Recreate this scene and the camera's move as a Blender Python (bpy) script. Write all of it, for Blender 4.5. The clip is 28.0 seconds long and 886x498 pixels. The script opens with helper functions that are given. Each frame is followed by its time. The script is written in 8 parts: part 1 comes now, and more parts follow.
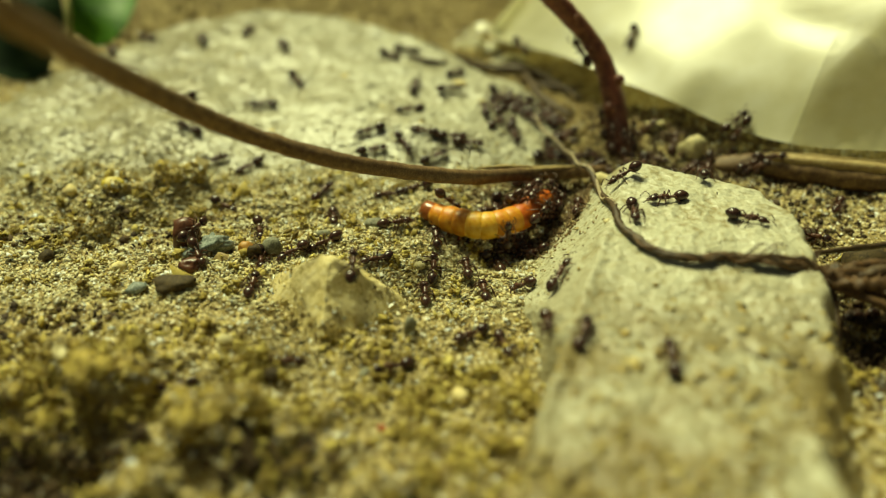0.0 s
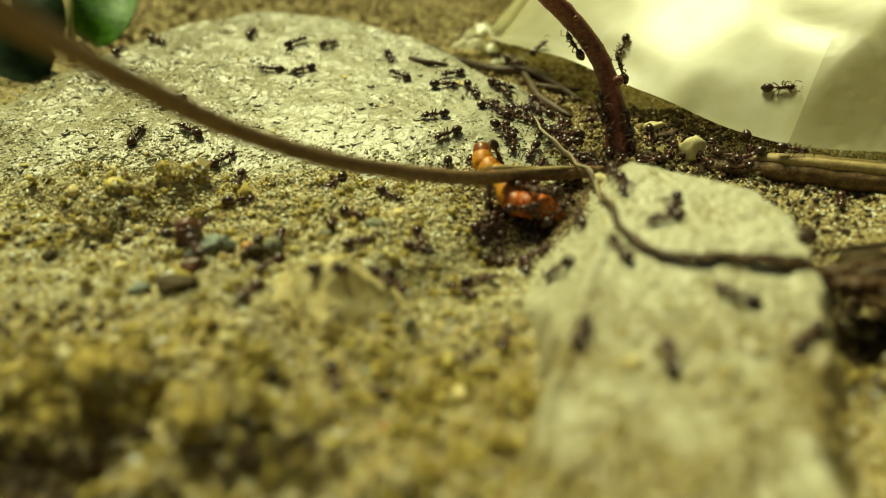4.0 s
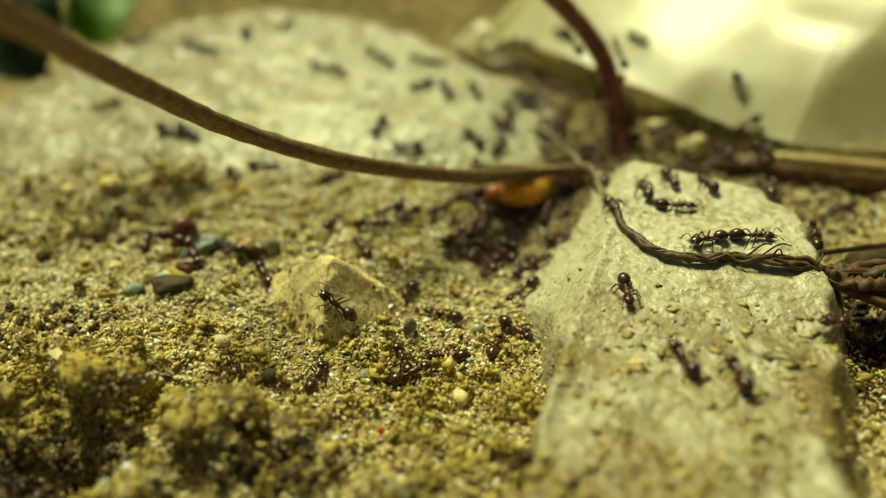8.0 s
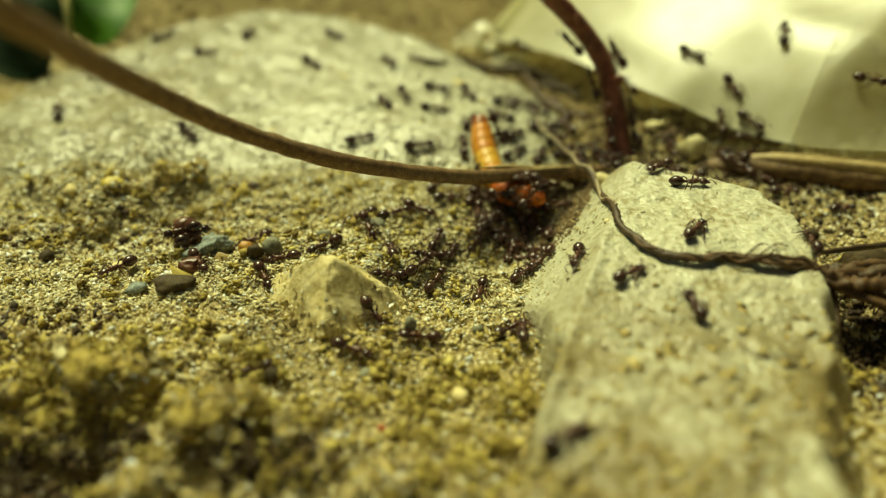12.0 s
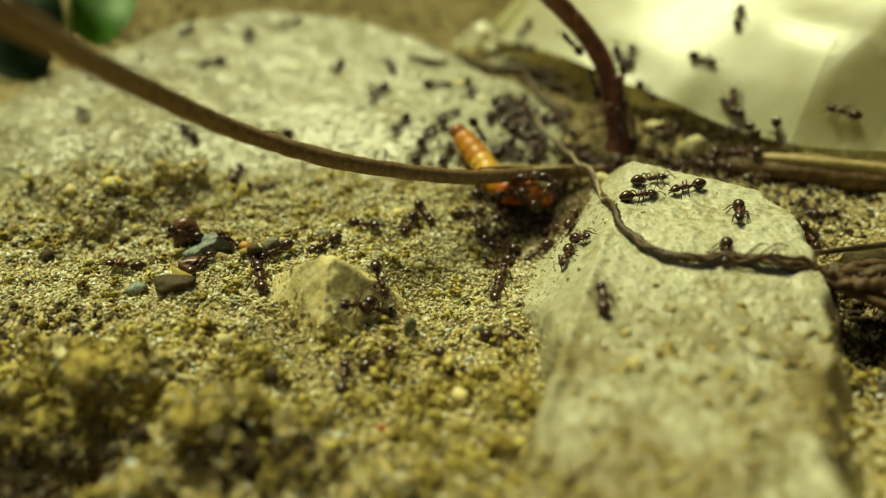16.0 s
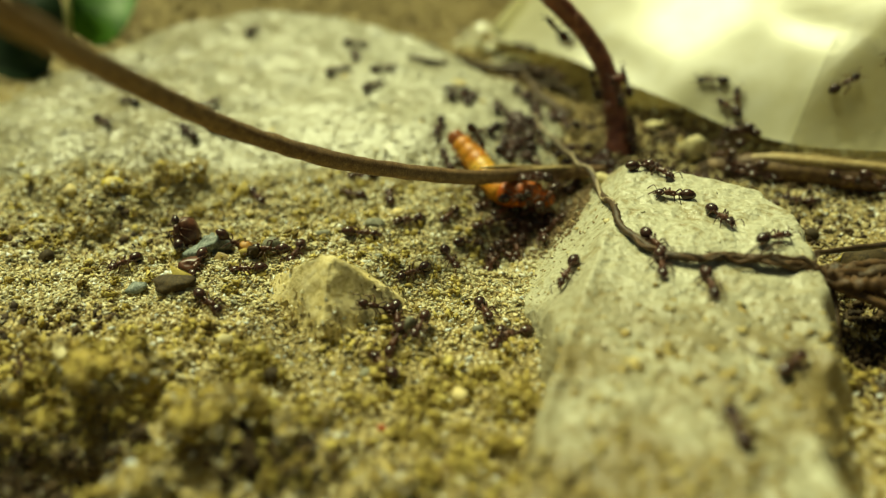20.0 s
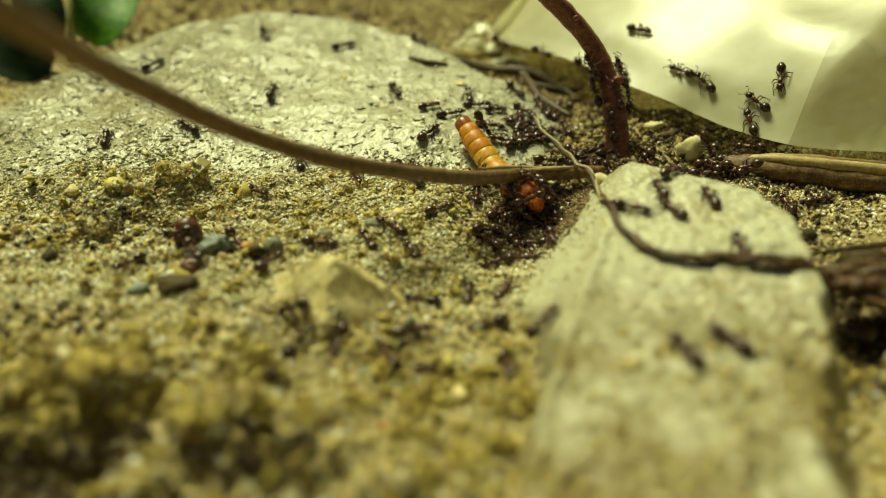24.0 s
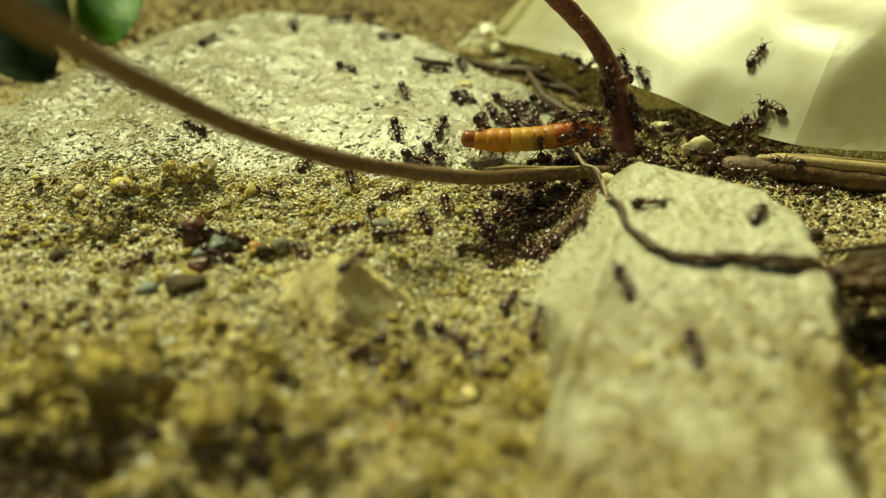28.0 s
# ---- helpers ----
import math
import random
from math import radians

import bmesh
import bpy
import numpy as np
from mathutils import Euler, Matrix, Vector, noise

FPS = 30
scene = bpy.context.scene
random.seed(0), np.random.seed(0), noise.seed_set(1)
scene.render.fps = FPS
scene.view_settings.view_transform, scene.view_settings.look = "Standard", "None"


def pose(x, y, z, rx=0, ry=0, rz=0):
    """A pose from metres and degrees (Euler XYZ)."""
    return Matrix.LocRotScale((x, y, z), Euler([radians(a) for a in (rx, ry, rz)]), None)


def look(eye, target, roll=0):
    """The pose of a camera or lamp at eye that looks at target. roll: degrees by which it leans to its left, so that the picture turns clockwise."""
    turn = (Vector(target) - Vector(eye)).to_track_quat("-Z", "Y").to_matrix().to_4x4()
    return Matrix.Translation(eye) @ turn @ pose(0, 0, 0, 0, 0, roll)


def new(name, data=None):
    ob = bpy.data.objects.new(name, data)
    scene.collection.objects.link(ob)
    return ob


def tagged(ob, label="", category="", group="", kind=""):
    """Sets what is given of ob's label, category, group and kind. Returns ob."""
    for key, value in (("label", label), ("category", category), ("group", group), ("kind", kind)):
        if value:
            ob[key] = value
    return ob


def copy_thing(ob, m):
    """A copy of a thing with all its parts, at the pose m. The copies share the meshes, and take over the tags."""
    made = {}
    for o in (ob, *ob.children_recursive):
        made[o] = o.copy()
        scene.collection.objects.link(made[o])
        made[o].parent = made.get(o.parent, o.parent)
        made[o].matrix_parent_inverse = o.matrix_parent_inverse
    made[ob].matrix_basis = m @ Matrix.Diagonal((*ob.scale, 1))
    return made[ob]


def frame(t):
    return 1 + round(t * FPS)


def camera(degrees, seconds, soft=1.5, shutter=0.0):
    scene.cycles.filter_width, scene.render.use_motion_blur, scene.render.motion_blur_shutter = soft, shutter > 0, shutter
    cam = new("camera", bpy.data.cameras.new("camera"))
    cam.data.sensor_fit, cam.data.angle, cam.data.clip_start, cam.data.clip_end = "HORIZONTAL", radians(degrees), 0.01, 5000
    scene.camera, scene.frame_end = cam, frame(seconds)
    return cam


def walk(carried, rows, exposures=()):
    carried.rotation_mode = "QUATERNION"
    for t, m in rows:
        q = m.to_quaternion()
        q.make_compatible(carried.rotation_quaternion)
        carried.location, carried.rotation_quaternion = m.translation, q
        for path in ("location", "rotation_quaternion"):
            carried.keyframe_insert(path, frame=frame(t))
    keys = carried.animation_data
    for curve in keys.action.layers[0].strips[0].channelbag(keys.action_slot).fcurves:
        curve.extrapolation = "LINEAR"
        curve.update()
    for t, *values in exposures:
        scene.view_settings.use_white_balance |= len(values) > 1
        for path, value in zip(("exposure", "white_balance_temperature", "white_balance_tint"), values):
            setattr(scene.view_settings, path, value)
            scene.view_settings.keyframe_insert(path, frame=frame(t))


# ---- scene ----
MM = 0.001


def mm(x, y, z=0.0):
    return Vector((x * MM, y * MM, z * MM))


# ---- camera ----
cam = camera(60, 28.0, soft=1.1, shutter=0.5)
EYE, AIM = Vector((0, -45.29, 29.41)), Vector((0, 0, 0))
AHEAD = (AIM - EYE).normalized()


def station(forward=0.0, left=0.0, turn=0.0, tilt=0.0):
    """Camera pose for a small shift along its view (mm) and to the left (mm), and a small turn (degrees)."""
    eye = EYE + AHEAD * forward + Vector((-left, 0, 0))
    base = look(eye * MM, (eye + AHEAD * 54) * MM)
    return base @ pose(0, 0, 0, tilt, turn, 0)


walk(cam, [
    (0.0, station()), (2.5, station()), (3.0, station(-0.35)), (3.5, station(-0.4)), (5.5, station()),
    (6.0, station(0.3)), (7.0, station(0.45)), (8.0, station(0.45)), (8.5, station(0.3)), (9.0, station()),
    (12.5, station()), (17.0, station()), (20.5, station()), (21.0, station(0.45)), (21.5, station(0.5)),
    (23.5, station(-0.2)), (24.0, station(-0.35)), (26.5, station(-0.35)), (27.0, station(-0.35, 0.03)),
    (27.5, station(-0.35, 0.5)), (28.0, station(-0.35, 0.52)),
], exposures=[(0.0, -0.12, 8750, -27), (6.0, -0.14, 9050, -27), (8.0, -0.12, 9050, -27), (12.5, -0.07, 8750, -27), (14.5, -0.22, 8500, -27), (16.3, -0.24, 8500, -27),
              (17.2, -0.12, 8450, -27), (20.3, -0.12, 8450, -27), (21.0, -0.2, 8500, -27), (21.6, -0.2, 8500, -27), (23.5, -0.1, 8450, -27), (28.0, -0.10, 8450, -27)])

# the phone's small lens at close range: shallow focus that is pulled back and forth
focus_mark = new("focus_mark")
cam.data.dof.use_dof = True
cam.data.dof.focus_object = focus_mark
cam.data.dof.aperture_fstop = 17.5


def focus_rows():
    rows = []
    for t, d in ((0, 52.5), (1.5, 53.5), (2.5, 60), (3.0, 68), (3.5, 72), (4.6, 56), (5.5, 52), (6.0, 46), (7.0, 44.5),
                 (8.0, 44.5), (8.5, 47), (9.0, 50.5), (12.5, 50.5), (14.5, 50.5), (16.5, 50.5), (17.0, 50.5), (18.0, 51), (19.0, 50.5), (20.5, 50.5), (21.0, 45), (21.5, 44),
                 (22.5, 54), (23.5, 60), (24.0, 62), (26.5, 62), (28.0, 62)):
        p = EYE + AHEAD * d
        rows.append((t, pose(p.x * MM, p.y * MM, p.z * MM)))
    return rows


# ---- light ----
world = bpy.data.worlds.new("sky")
scene.world = world
world.use_nodes = True
wn = world.node_tree.nodes
sky = wn.new("ShaderNodeTexSky")
sky.sky_type, sky.sun_disc = "NISHITA", False
sky.sun_elevation, sky.sun_rotation = radians(61), radians(-33)
sky.air_density, sky.dust_density, sky.ozone_density = 0.5, 5.0, 0.0
world.node_tree.links.new(sky.outputs[0], wn["Background"].inputs["Color"])
wn["Background"].inputs["Strength"].default_value = 0.033

sun_data = bpy.data.lights.new("sun", "SUN")
sun_data.energy, sun_data.angle, sun_data.color = 5.1, radians(22), (1.0, 0.93, 0.74)
sun = new("sun", sun_data)
sun.matrix_basis = look(mm(-270, 420, 890), mm(0, 0, 0))


# ---- materials ----
def material(name, colours, scale=1.5, rough=0.8, bump=0.3, fine=8.0, metallic=0.0, transmission=0.0, coat=0.0,
             sheen=0.0, per_island=False, per_object=0.0, subsurface=0.0, spec=0.5, alpha=1.0, stretch=(1, 1, 1)):
    """Node material: colours are laid along a noise of `scale` millimetres, with a finer grain and bump."""
    m = bpy.data.materials.new(name)
    m.use_nodes = True
    nt = m.node_tree
    b = nt.nodes["Principled BSDF"]
    tc = nt.nodes.new("ShaderNodeTexCoord")
    mp = nt.nodes.new("ShaderNodeMapping")
    mp.inputs["Scale"].default_value = stretch
    nt.links.new(tc.outputs["Object"], mp.inputs["Vector"])
    big = nt.nodes.new("ShaderNodeTexNoise")
    big.inputs["Scale"].default_value = 1000.0 / scale
    big.inputs["Detail"].default_value, big.inputs["Roughness"].default_value = 5.0, 0.65
    nt.links.new(mp.outputs[0], big.inputs["Vector"])
    small = nt.nodes.new("ShaderNodeTexNoise")
    small.inputs["Scale"].default_value = 1000.0 / scale * fine
    small.inputs["Detail"].default_value = 3.0
    nt.links.new(mp.outputs[0], small.inputs["Vector"])
    mix = nt.nodes.new("ShaderNodeMath")
    mix.operation = "MULTIPLY_ADD"
    mix.inputs[1].default_value = 0.45
    nt.links.new(small.outputs["Fac"], mix.inputs[0])
    half = nt.nodes.new("ShaderNodeMath")
    half.operation = "MULTIPLY"
    half.inputs[1].default_value = 0.55
    nt.links.new(big.outputs["Fac"], half.inputs[0])
    nt.links.new(half.outputs[0], mix.inputs[2])
    drive = mix.outputs[0]
    if per_island:
        geo = nt.nodes.new("ShaderNodeNewGeometry")
        isl = nt.nodes.new("ShaderNodeMath")
        isl.operation = "MULTIPLY_ADD"
        isl.inputs[1].default_value = 0.12
        nt.links.new(mix.outputs[0], isl.inputs[0])
        sub = nt.nodes.new("ShaderNodeMath")
        sub.operation = "MULTIPLY"
        sub.inputs[1].default_value = 0.94
        nt.links.new(geo.outputs["Random Per Island"], sub.inputs[0])
        nt.links.new(sub.outputs[0], isl.inputs[2])
        drive = isl.outputs[0]
    elif per_object:
        info = nt.nodes.new("ShaderNodeObjectInfo")
        obj = nt.nodes.new("ShaderNodeMath")
        obj.operation = "MULTIPLY_ADD"
        obj.inputs[1].default_value = per_object
        nt.links.new(info.outputs["Random"], obj.inputs[0])
        nt.links.new(mix.outputs[0], obj.inputs[2])
        drive = obj.outputs[0]
    ramp = nt.nodes.new("ShaderNodeValToRGB")
    cr = ramp.color_ramp
    lo, hi = (0.0, 1.0) if per_island else (0.37, 0.63)
    for i, c in enumerate(colours):
        at = lo + (hi - lo) * i / max(1, len(colours) - 1)
        e = cr.elements[i] if i < 2 else cr.elements.new(at)
        e.position, e.color = at, (*c, 1)
    for i, c in enumerate(colours):
        at = lo + (hi - lo) * i / max(1, len(colours) - 1)
        cr.elements[i].position, cr.elements[i].color = at, (*c, 1)
    nt.links.new(drive, ramp.inputs["Fac"])
    nt.links.new(ramp.outputs["Color"], b.inputs["Base Color"])
    b.inputs["Roughness"].default_value = rough
    b.inputs["Metallic"].default_value = metallic
    b.inputs["Specular IOR Level"].default_value = spec
    b.inputs["Transmission Weight"].default_value = transmission
    b.inputs["Coat Weight"].default_value = coat
    b.inputs["Subsurface Weight"].default_value = subsurface
    b.inputs["Subsurface Radius"].default_value = (0.001, 0.0007, 0.0003)
    b.inputs["Subsurface Scale"].default_value = 0.5
    b.inputs["Alpha"].default_value = alpha
    if bump:
        bp = nt.nodes.new("ShaderNodeBump")
        bp.inputs["Strength"].default_value = bump
        bp.inputs["Distance"].default_value = scale * 0.12 * MM
        nt.links.new(mix.outputs[0], bp.inputs["Height"])
        nt.links.new(bp.outputs["Normal"], b.inputs["Normal"])
    return m


SAND_BED = material("sand_bed", [(0.11, 0.077, 0.029), (0.29, 0.22, 0.088), (0.48, 0.39, 0.19)], 0.55, 0.85, 1.0, 3)
SAND_GRAIN = material("sand_grain", [(0.0316, 0.0251, 0.0175), (0.106, 0.0799, 0.0408), (0.433, 0.325, 0.124), (0.654, 0.542, 0.27), (0.759, 0.685, 0.438), (0.676, 0.571, 0.305),
                                     (0.569, 0.457, 0.19), (0.83, 0.882, 0.92), (0.781, 0.708, 0.453), (0.306, 0.229, 0.0875), (0.717, 0.627, 0.364), (0.569, 0.457, 0.219), (0.058, 0.048, 0.0364)],
                      0.4, 0.45, 0.2, 3, per_island=True, spec=0.4)
PALE_GRAIN = material("pale_grain", [(0.36, 0.301, 0.145), (0.5, 0.451, 0.26), (0.58, 0.541, 0.356), (0.459, 0.401, 0.211), (0.64, 0.611, 0.434), (0.54, 0.491, 0.299)],
                      0.4, 0.5, 0.3, 3, per_island=True)
CRUMB = material("crumb", [(0.0528, 0.029, 0.00785), (0.253, 0.172, 0.0382), (0.443, 0.345, 0.0901), (0.613, 0.513, 0.168), (0.338, 0.246, 0.0561), (0.549, 0.445, 0.141), (0.116, 0.0691, 0.0179)],
                 0.6, 0.8, 0.9, 4, per_island=True)
OCHRE_GRAIN = material("ochre_grain", [(0.25, 0.171, 0.0475), (0.4, 0.294, 0.095), (0.5, 0.404, 0.166), (0.325, 0.232, 0.0713)], 0.4, 0.7, 0.3, 3, per_island=True)
CLOD = material("clod", [(0.091, 0.0529, 0.0122), (0.306, 0.212, 0.0501), (0.523, 0.411, 0.117), (0.365, 0.26, 0.0557)], 0.8, 0.85, 0.9, 4)
PALE_STONE = material("pale_stone", [(0.282, 0.241, 0.137), (0.327, 0.294, 0.184), (0.38, 0.356, 0.236), (0.459, 0.439, 0.321), (0.495, 0.479, 0.36), (0.388, 0.36, 0.239)], 4.0, 0.36, 0.7, 9, spec=0.6)
ROCK_SKIN = material("rock_skin", [(0.298, 0.24, 0.123), (0.36, 0.312, 0.18), (0.442, 0.408, 0.275), (0.509, 0.485, 0.347), (0.542, 0.523, 0.389), (0.456, 0.422, 0.28), (0.365, 0.317, 0.18)], 4.5, 0.4, 1.0, 9, spec=0.6)
CHALK = material("chalk", [(0.493, 0.383, 0.14), (0.727, 0.607, 0.308), (0.857, 0.752, 0.463)], 1.6, 0.85, 0.8, 6)
STEM_BARK = material("stem_bark", [(0.082, 0.0429, 0.018), (0.164, 0.0936, 0.0396), (0.262, 0.164, 0.072)], 0.5, 0.6, 0.5, 5)
RED_BARK = material("red_bark", [(0.07, 0.02, 0.014), (0.17, 0.05, 0.03), (0.30, 0.12, 0.065)], 0.5, 0.42, 0.4, 5)
DRY_ROOT = material("dry_root", [(0.05, 0.024, 0.010), (0.13, 0.07, 0.026), (0.26, 0.165, 0.065)], 0.8, 0.6, 0.6, 5)
DARK_ROOT = material("dark_root", [(0.0256, 0.014, 0.00675), (0.064, 0.0359, 0.015), (0.144, 0.0874, 0.0375)], 0.4, 0.55, 0.6, 5)
STRAW = material("straw", [(0.246, 0.16, 0.06), (0.394, 0.288, 0.128), (0.492, 0.384, 0.195)], 0.6, 0.5, 0.4, 5)
# humus colour that also paints shade in voids, crevices and under the film
HUMUS_SHADE = material("humus", [(0.022, 0.012, 0.006), (0.06, 0.035, 0.015), (0.13, 0.08, 0.033)], 0.6, 0.85, 0.8, 4, per_island=True)
# wet soil brown, with the shadow round the larva mixed in
DAMP_SHADE = material("shaded_damp_soil", [(0.063, 0.0364, 0.0154), (0.14, 0.0882, 0.0378), (0.252, 0.168, 0.077), (0.098, 0.0602, 0.0252)], 0.6, 0.8, 0.8, 4, per_island=True)
DIRT = material("dirt", [(0.06, 0.0369, 0.0135), (0.15, 0.097, 0.036), (0.28, 0.204, 0.081), (0.4, 0.32, 0.153), (0.2, 0.136, 0.0495)], 0.5, 0.8, 0.6, 4, per_island=True)
BROWN_ROOT = material("brown_root", [(0.0391, 0.0176, 0.00601), (0.091, 0.0441, 0.0155), (0.162, 0.0857, 0.03)], 0.4, 0.6, 0.6, 5)
PALE_FIBRE = material("pale_fibre", [(0.25, 0.19, 0.11), (0.45, 0.37, 0.24)], 0.4, 0.6, 0.3, 4)
LEAF = material("leaf_green", [(0.025, 0.075, 0.008), (0.055, 0.15, 0.012), (0.10, 0.24, 0.02)], 4, 0.5, 0.2, 5, spec=0.25)
# darker copy of the leaf green: shade painted into the colour
LEAF_SHADED = material("leaf_shaded", [(0.008, 0.02, 0.006), (0.016, 0.04, 0.009)], 4, 0.5, 0.2, 5, spec=0.25)
LEAF_STALK = material("leaf_stalk", [(0.25, 0.26, 0.08), (0.34, 0.32, 0.12)], 1, 0.5, 0.2, 5)
BLUE_STONE = material("blue_stone", [(0.10, 0.12, 0.10), (0.20, 0.23, 0.20), (0.36, 0.38, 0.34)], 0.5, 0.6, 0.7, 4)
BROWN_STONE = material("brown_stone", [(0.025, 0.0144, 0.00462), (0.055, 0.0346, 0.0109), (0.095, 0.0624, 0.021)], 0.5, 0.8, 0.7, 4)
GREY_STONE = material("grey_stone", [(0.13, 0.125, 0.08), (0.22, 0.215, 0.15), (0.32, 0.31, 0.22)], 0.5, 0.7, 0.6, 4)
ORANGE_GRAIN = material("orange_grain", [(0.40, 0.18, 0.04), (0.55, 0.30, 0.08)], 0.5, 0.5, 0.3, 4)
YELLOW_GRAIN = material("yellow_grain", [(0.50, 0.38, 0.04), (0.62, 0.50, 0.10)], 0.5, 0.5, 0.3, 4)
RED_GRAIN = material("red_grain", [(0.35, 0.06, 0.02), (0.42, 0.10, 0.04)], 0.5, 0.5, 0.3, 4)
WHITE_CRUMB = material("white_crumb", [(0.50, 0.42, 0.20), (0.66, 0.59, 0.36)], 0.6, 0.7, 0.5, 4)
SEED_HUSK = material("seed_husk", [(0.06, 0.02, 0.012), (0.16, 0.06, 0.03)], 0.6, 0.35, 0.4, 4)


def tone_patches(m, tone, scale, axis, start, end, most=0.85, patchy=(0.3, 0.56)):
    """Patches of soil or of another tone mixed into a stone's colour, thicker towards one end."""
    nt = m.node_tree
    b = nt.nodes["Principled BSDF"]
    skin = b.inputs["Base Color"].links[0].from_socket
    tc, sep, mr, n, ramp, mul, mix = (nt.nodes.new("ShaderNode" + k) for k in ("TexCoord", "SeparateXYZ", "MapRange", "TexNoise", "ValToRGB", "Math", "MixRGB"))
    n.inputs["Scale"].default_value, n.inputs["Detail"].default_value = 1000.0 / scale, 2.5
    ramp.color_ramp.elements[0].position, ramp.color_ramp.elements[1].position = patchy
    mr.inputs["From Min"].default_value, mr.inputs["From Max"].default_value = start * MM, end * MM
    mr.inputs["To Min"].default_value, mr.inputs["To Max"].default_value = 0.0, most
    mul.operation = "MULTIPLY"
    mix.inputs["Color2"].default_value = (*tone, 1)
    nt.links.new(tc.outputs["Object"], n.inputs["Vector"])
    nt.links.new(tc.outputs["Object"], sep.inputs[0])
    nt.links.new(sep.outputs[axis], mr.inputs["Value"])
    nt.links.new(n.outputs["Fac"], ramp.inputs["Fac"])
    nt.links.new(ramp.outputs["Color"], mul.inputs[0])
    nt.links.new(mr.outputs[0], mul.inputs[1])
    nt.links.new(mul.outputs[0], mix.inputs["Fac"])
    nt.links.new(skin, mix.inputs["Color1"])
    nt.links.new(mix.outputs["Color"], b.inputs["Base Color"])


# soil rubbed into the rock's near end
tone_patches(ROCK_SKIN, (0.20, 0.148, 0.052), 4.2, "Y", -6, -16, 0.95, (0.3, 0.6))
# sandy left end of the flat stone, with the plant's shade painted in
tone_patches(PALE_STONE, (0.22, 0.18, 0.075), 6.0, "X", -6, -30)
# paler patches towards the flat stone's right end
tone_patches(PALE_STONE, (0.62, 0.605, 0.48), 5.0, "X", -5, 9, 0.4, (0.25, 0.7))


# ---- mesh helpers ----
def mesh_from(name, verts, faces, smooth=True):
    me = bpy.data.meshes.new(name)
    me.from_pydata([(v[0] * MM, v[1] * MM, v[2] * MM) for v in verts], [], faces)
    if smooth:
        me.polygons.foreach_set("use_smooth", [True] * len(me.polygons))
    me.update()
    return me


def thing(name, me, mat, label, category, group="", kind=""):
    ob = new(name, me)
    me.materials.append(mat)
    return tagged(ob, label, category, group, kind)


def empty(name, label, category, group="", at=(0, 0, 0)):
    ob = new(name)
    ob.empty_display_size = 0.001
    ob.location = mm(*at)
    return tagged(ob, label, category, group)


def part(name, me, mat, parent, label="", at=None):
    ob = new(name, me)
    if mat and not me.materials:
        me.materials.append(mat)
    ob.parent = parent
    if at is not None:
        ob.location = mm(*at)
    if label:
        ob["label"] = label
    return ob


def hash2(i, j, seed):
    n = (i * 374761393 + j * 668265263 + seed * 974711) & 0x7FFFFFFF
    n = ((n ^ (n >> 13)) * 1274126177) & 0x7FFFFFFF
    return ((n ^ (n >> 16)) & 0xFFFF) / 65535.0


def vnoise(x, y, seed=0):
    """Smooth value noise in -1..1, for arrays."""
    xi, yi = np.floor(x).astype(np.int64), np.floor(y).astype(np.int64)
    u, v = x - xi, y - yi
    u, v = u * u * (3 - 2 * u), v * v * (3 - 2 * v)
    a, b = hash2(xi, yi, seed), hash2(xi + 1, yi, seed)
    c, d = hash2(xi, yi + 1, seed), hash2(xi + 1, yi + 1, seed)
    return 2 * ((a * (1 - u) + b * u) * (1 - v) + (c * (1 - u) + d * u) * v) - 1


def fbm(x, y, size, octaves=4, seed=0, gain=0.5):
    s, amp = np.zeros_like(x, dtype=float), 1.0
    for o in range(octaves):
        s = s + amp * vnoise(x / size * 2**o + 17.3 * o, y / size * 2**o - 9.1 * o, seed + o)
        amp *= gain
    return s


def smin(a, b, k):
    h = np.clip(0.5 + 0.5 * (b - a) / k, 0, 1)
    return b * (1 - h) + a * h - k * h * (1 - h)


def edge_distance(x, y, poly):
    """Signed distance to a polygon, positive inside."""
    best, inside = np.full(x.shape, 1e9), np.zeros(x.shape, bool)
    for (x0, y0), (x1, y1) in zip(poly, poly[1:] + poly[:1]):
        dx, dy = x1 - x0, y1 - y0
        t = np.clip(((x - x0) * dx + (y - y0) * dy) / (dx * dx + dy * dy), 0, 1)
        best = np.minimum(best, np.hypot(x - x0 - t * dx, y - y0 - t * dy))
        cross = ((y0 > y) != (y1 > y)) & (x < (x1 - x0) * (y - y0) / ((y1 - y0) or 1e-9) + x0)
        inside ^= cross
    return np.where(inside, best, -best)


# ---- the lie of the land, in millimetres ----
CLODS = [(-18.0, -14.3, 2.0, 2.2), (-20.5, -12.8, 1.0, 1.4), (-11.0, -17.2, 1.7, 2.6), (-6.6, -18.6, 1.0, 1.8),
         (-23.5, -17.5, 1.4, 2.0), (-21.3, 9.0, 0.9, 1.8), (-25.5, 6.8, 1.0, 2.4), (-1.0, -20.5, 0.8, 2.2),
         (-14.0, -21.0, 1.2, 2.0), (28.0, -14.0, 1.2, 3.0), (30.0, -6.0, 0.8, 3.0),
         (-30.5, 9.5, 0.8, 2.6), (19.0, 17.5, 0.7, 2.5),
         (25.4, -18.5, 3.0, 2.4), (24.8, -22.5, 4.0, 2.6), (2.2, -21.6, 0.8, 1.6)]
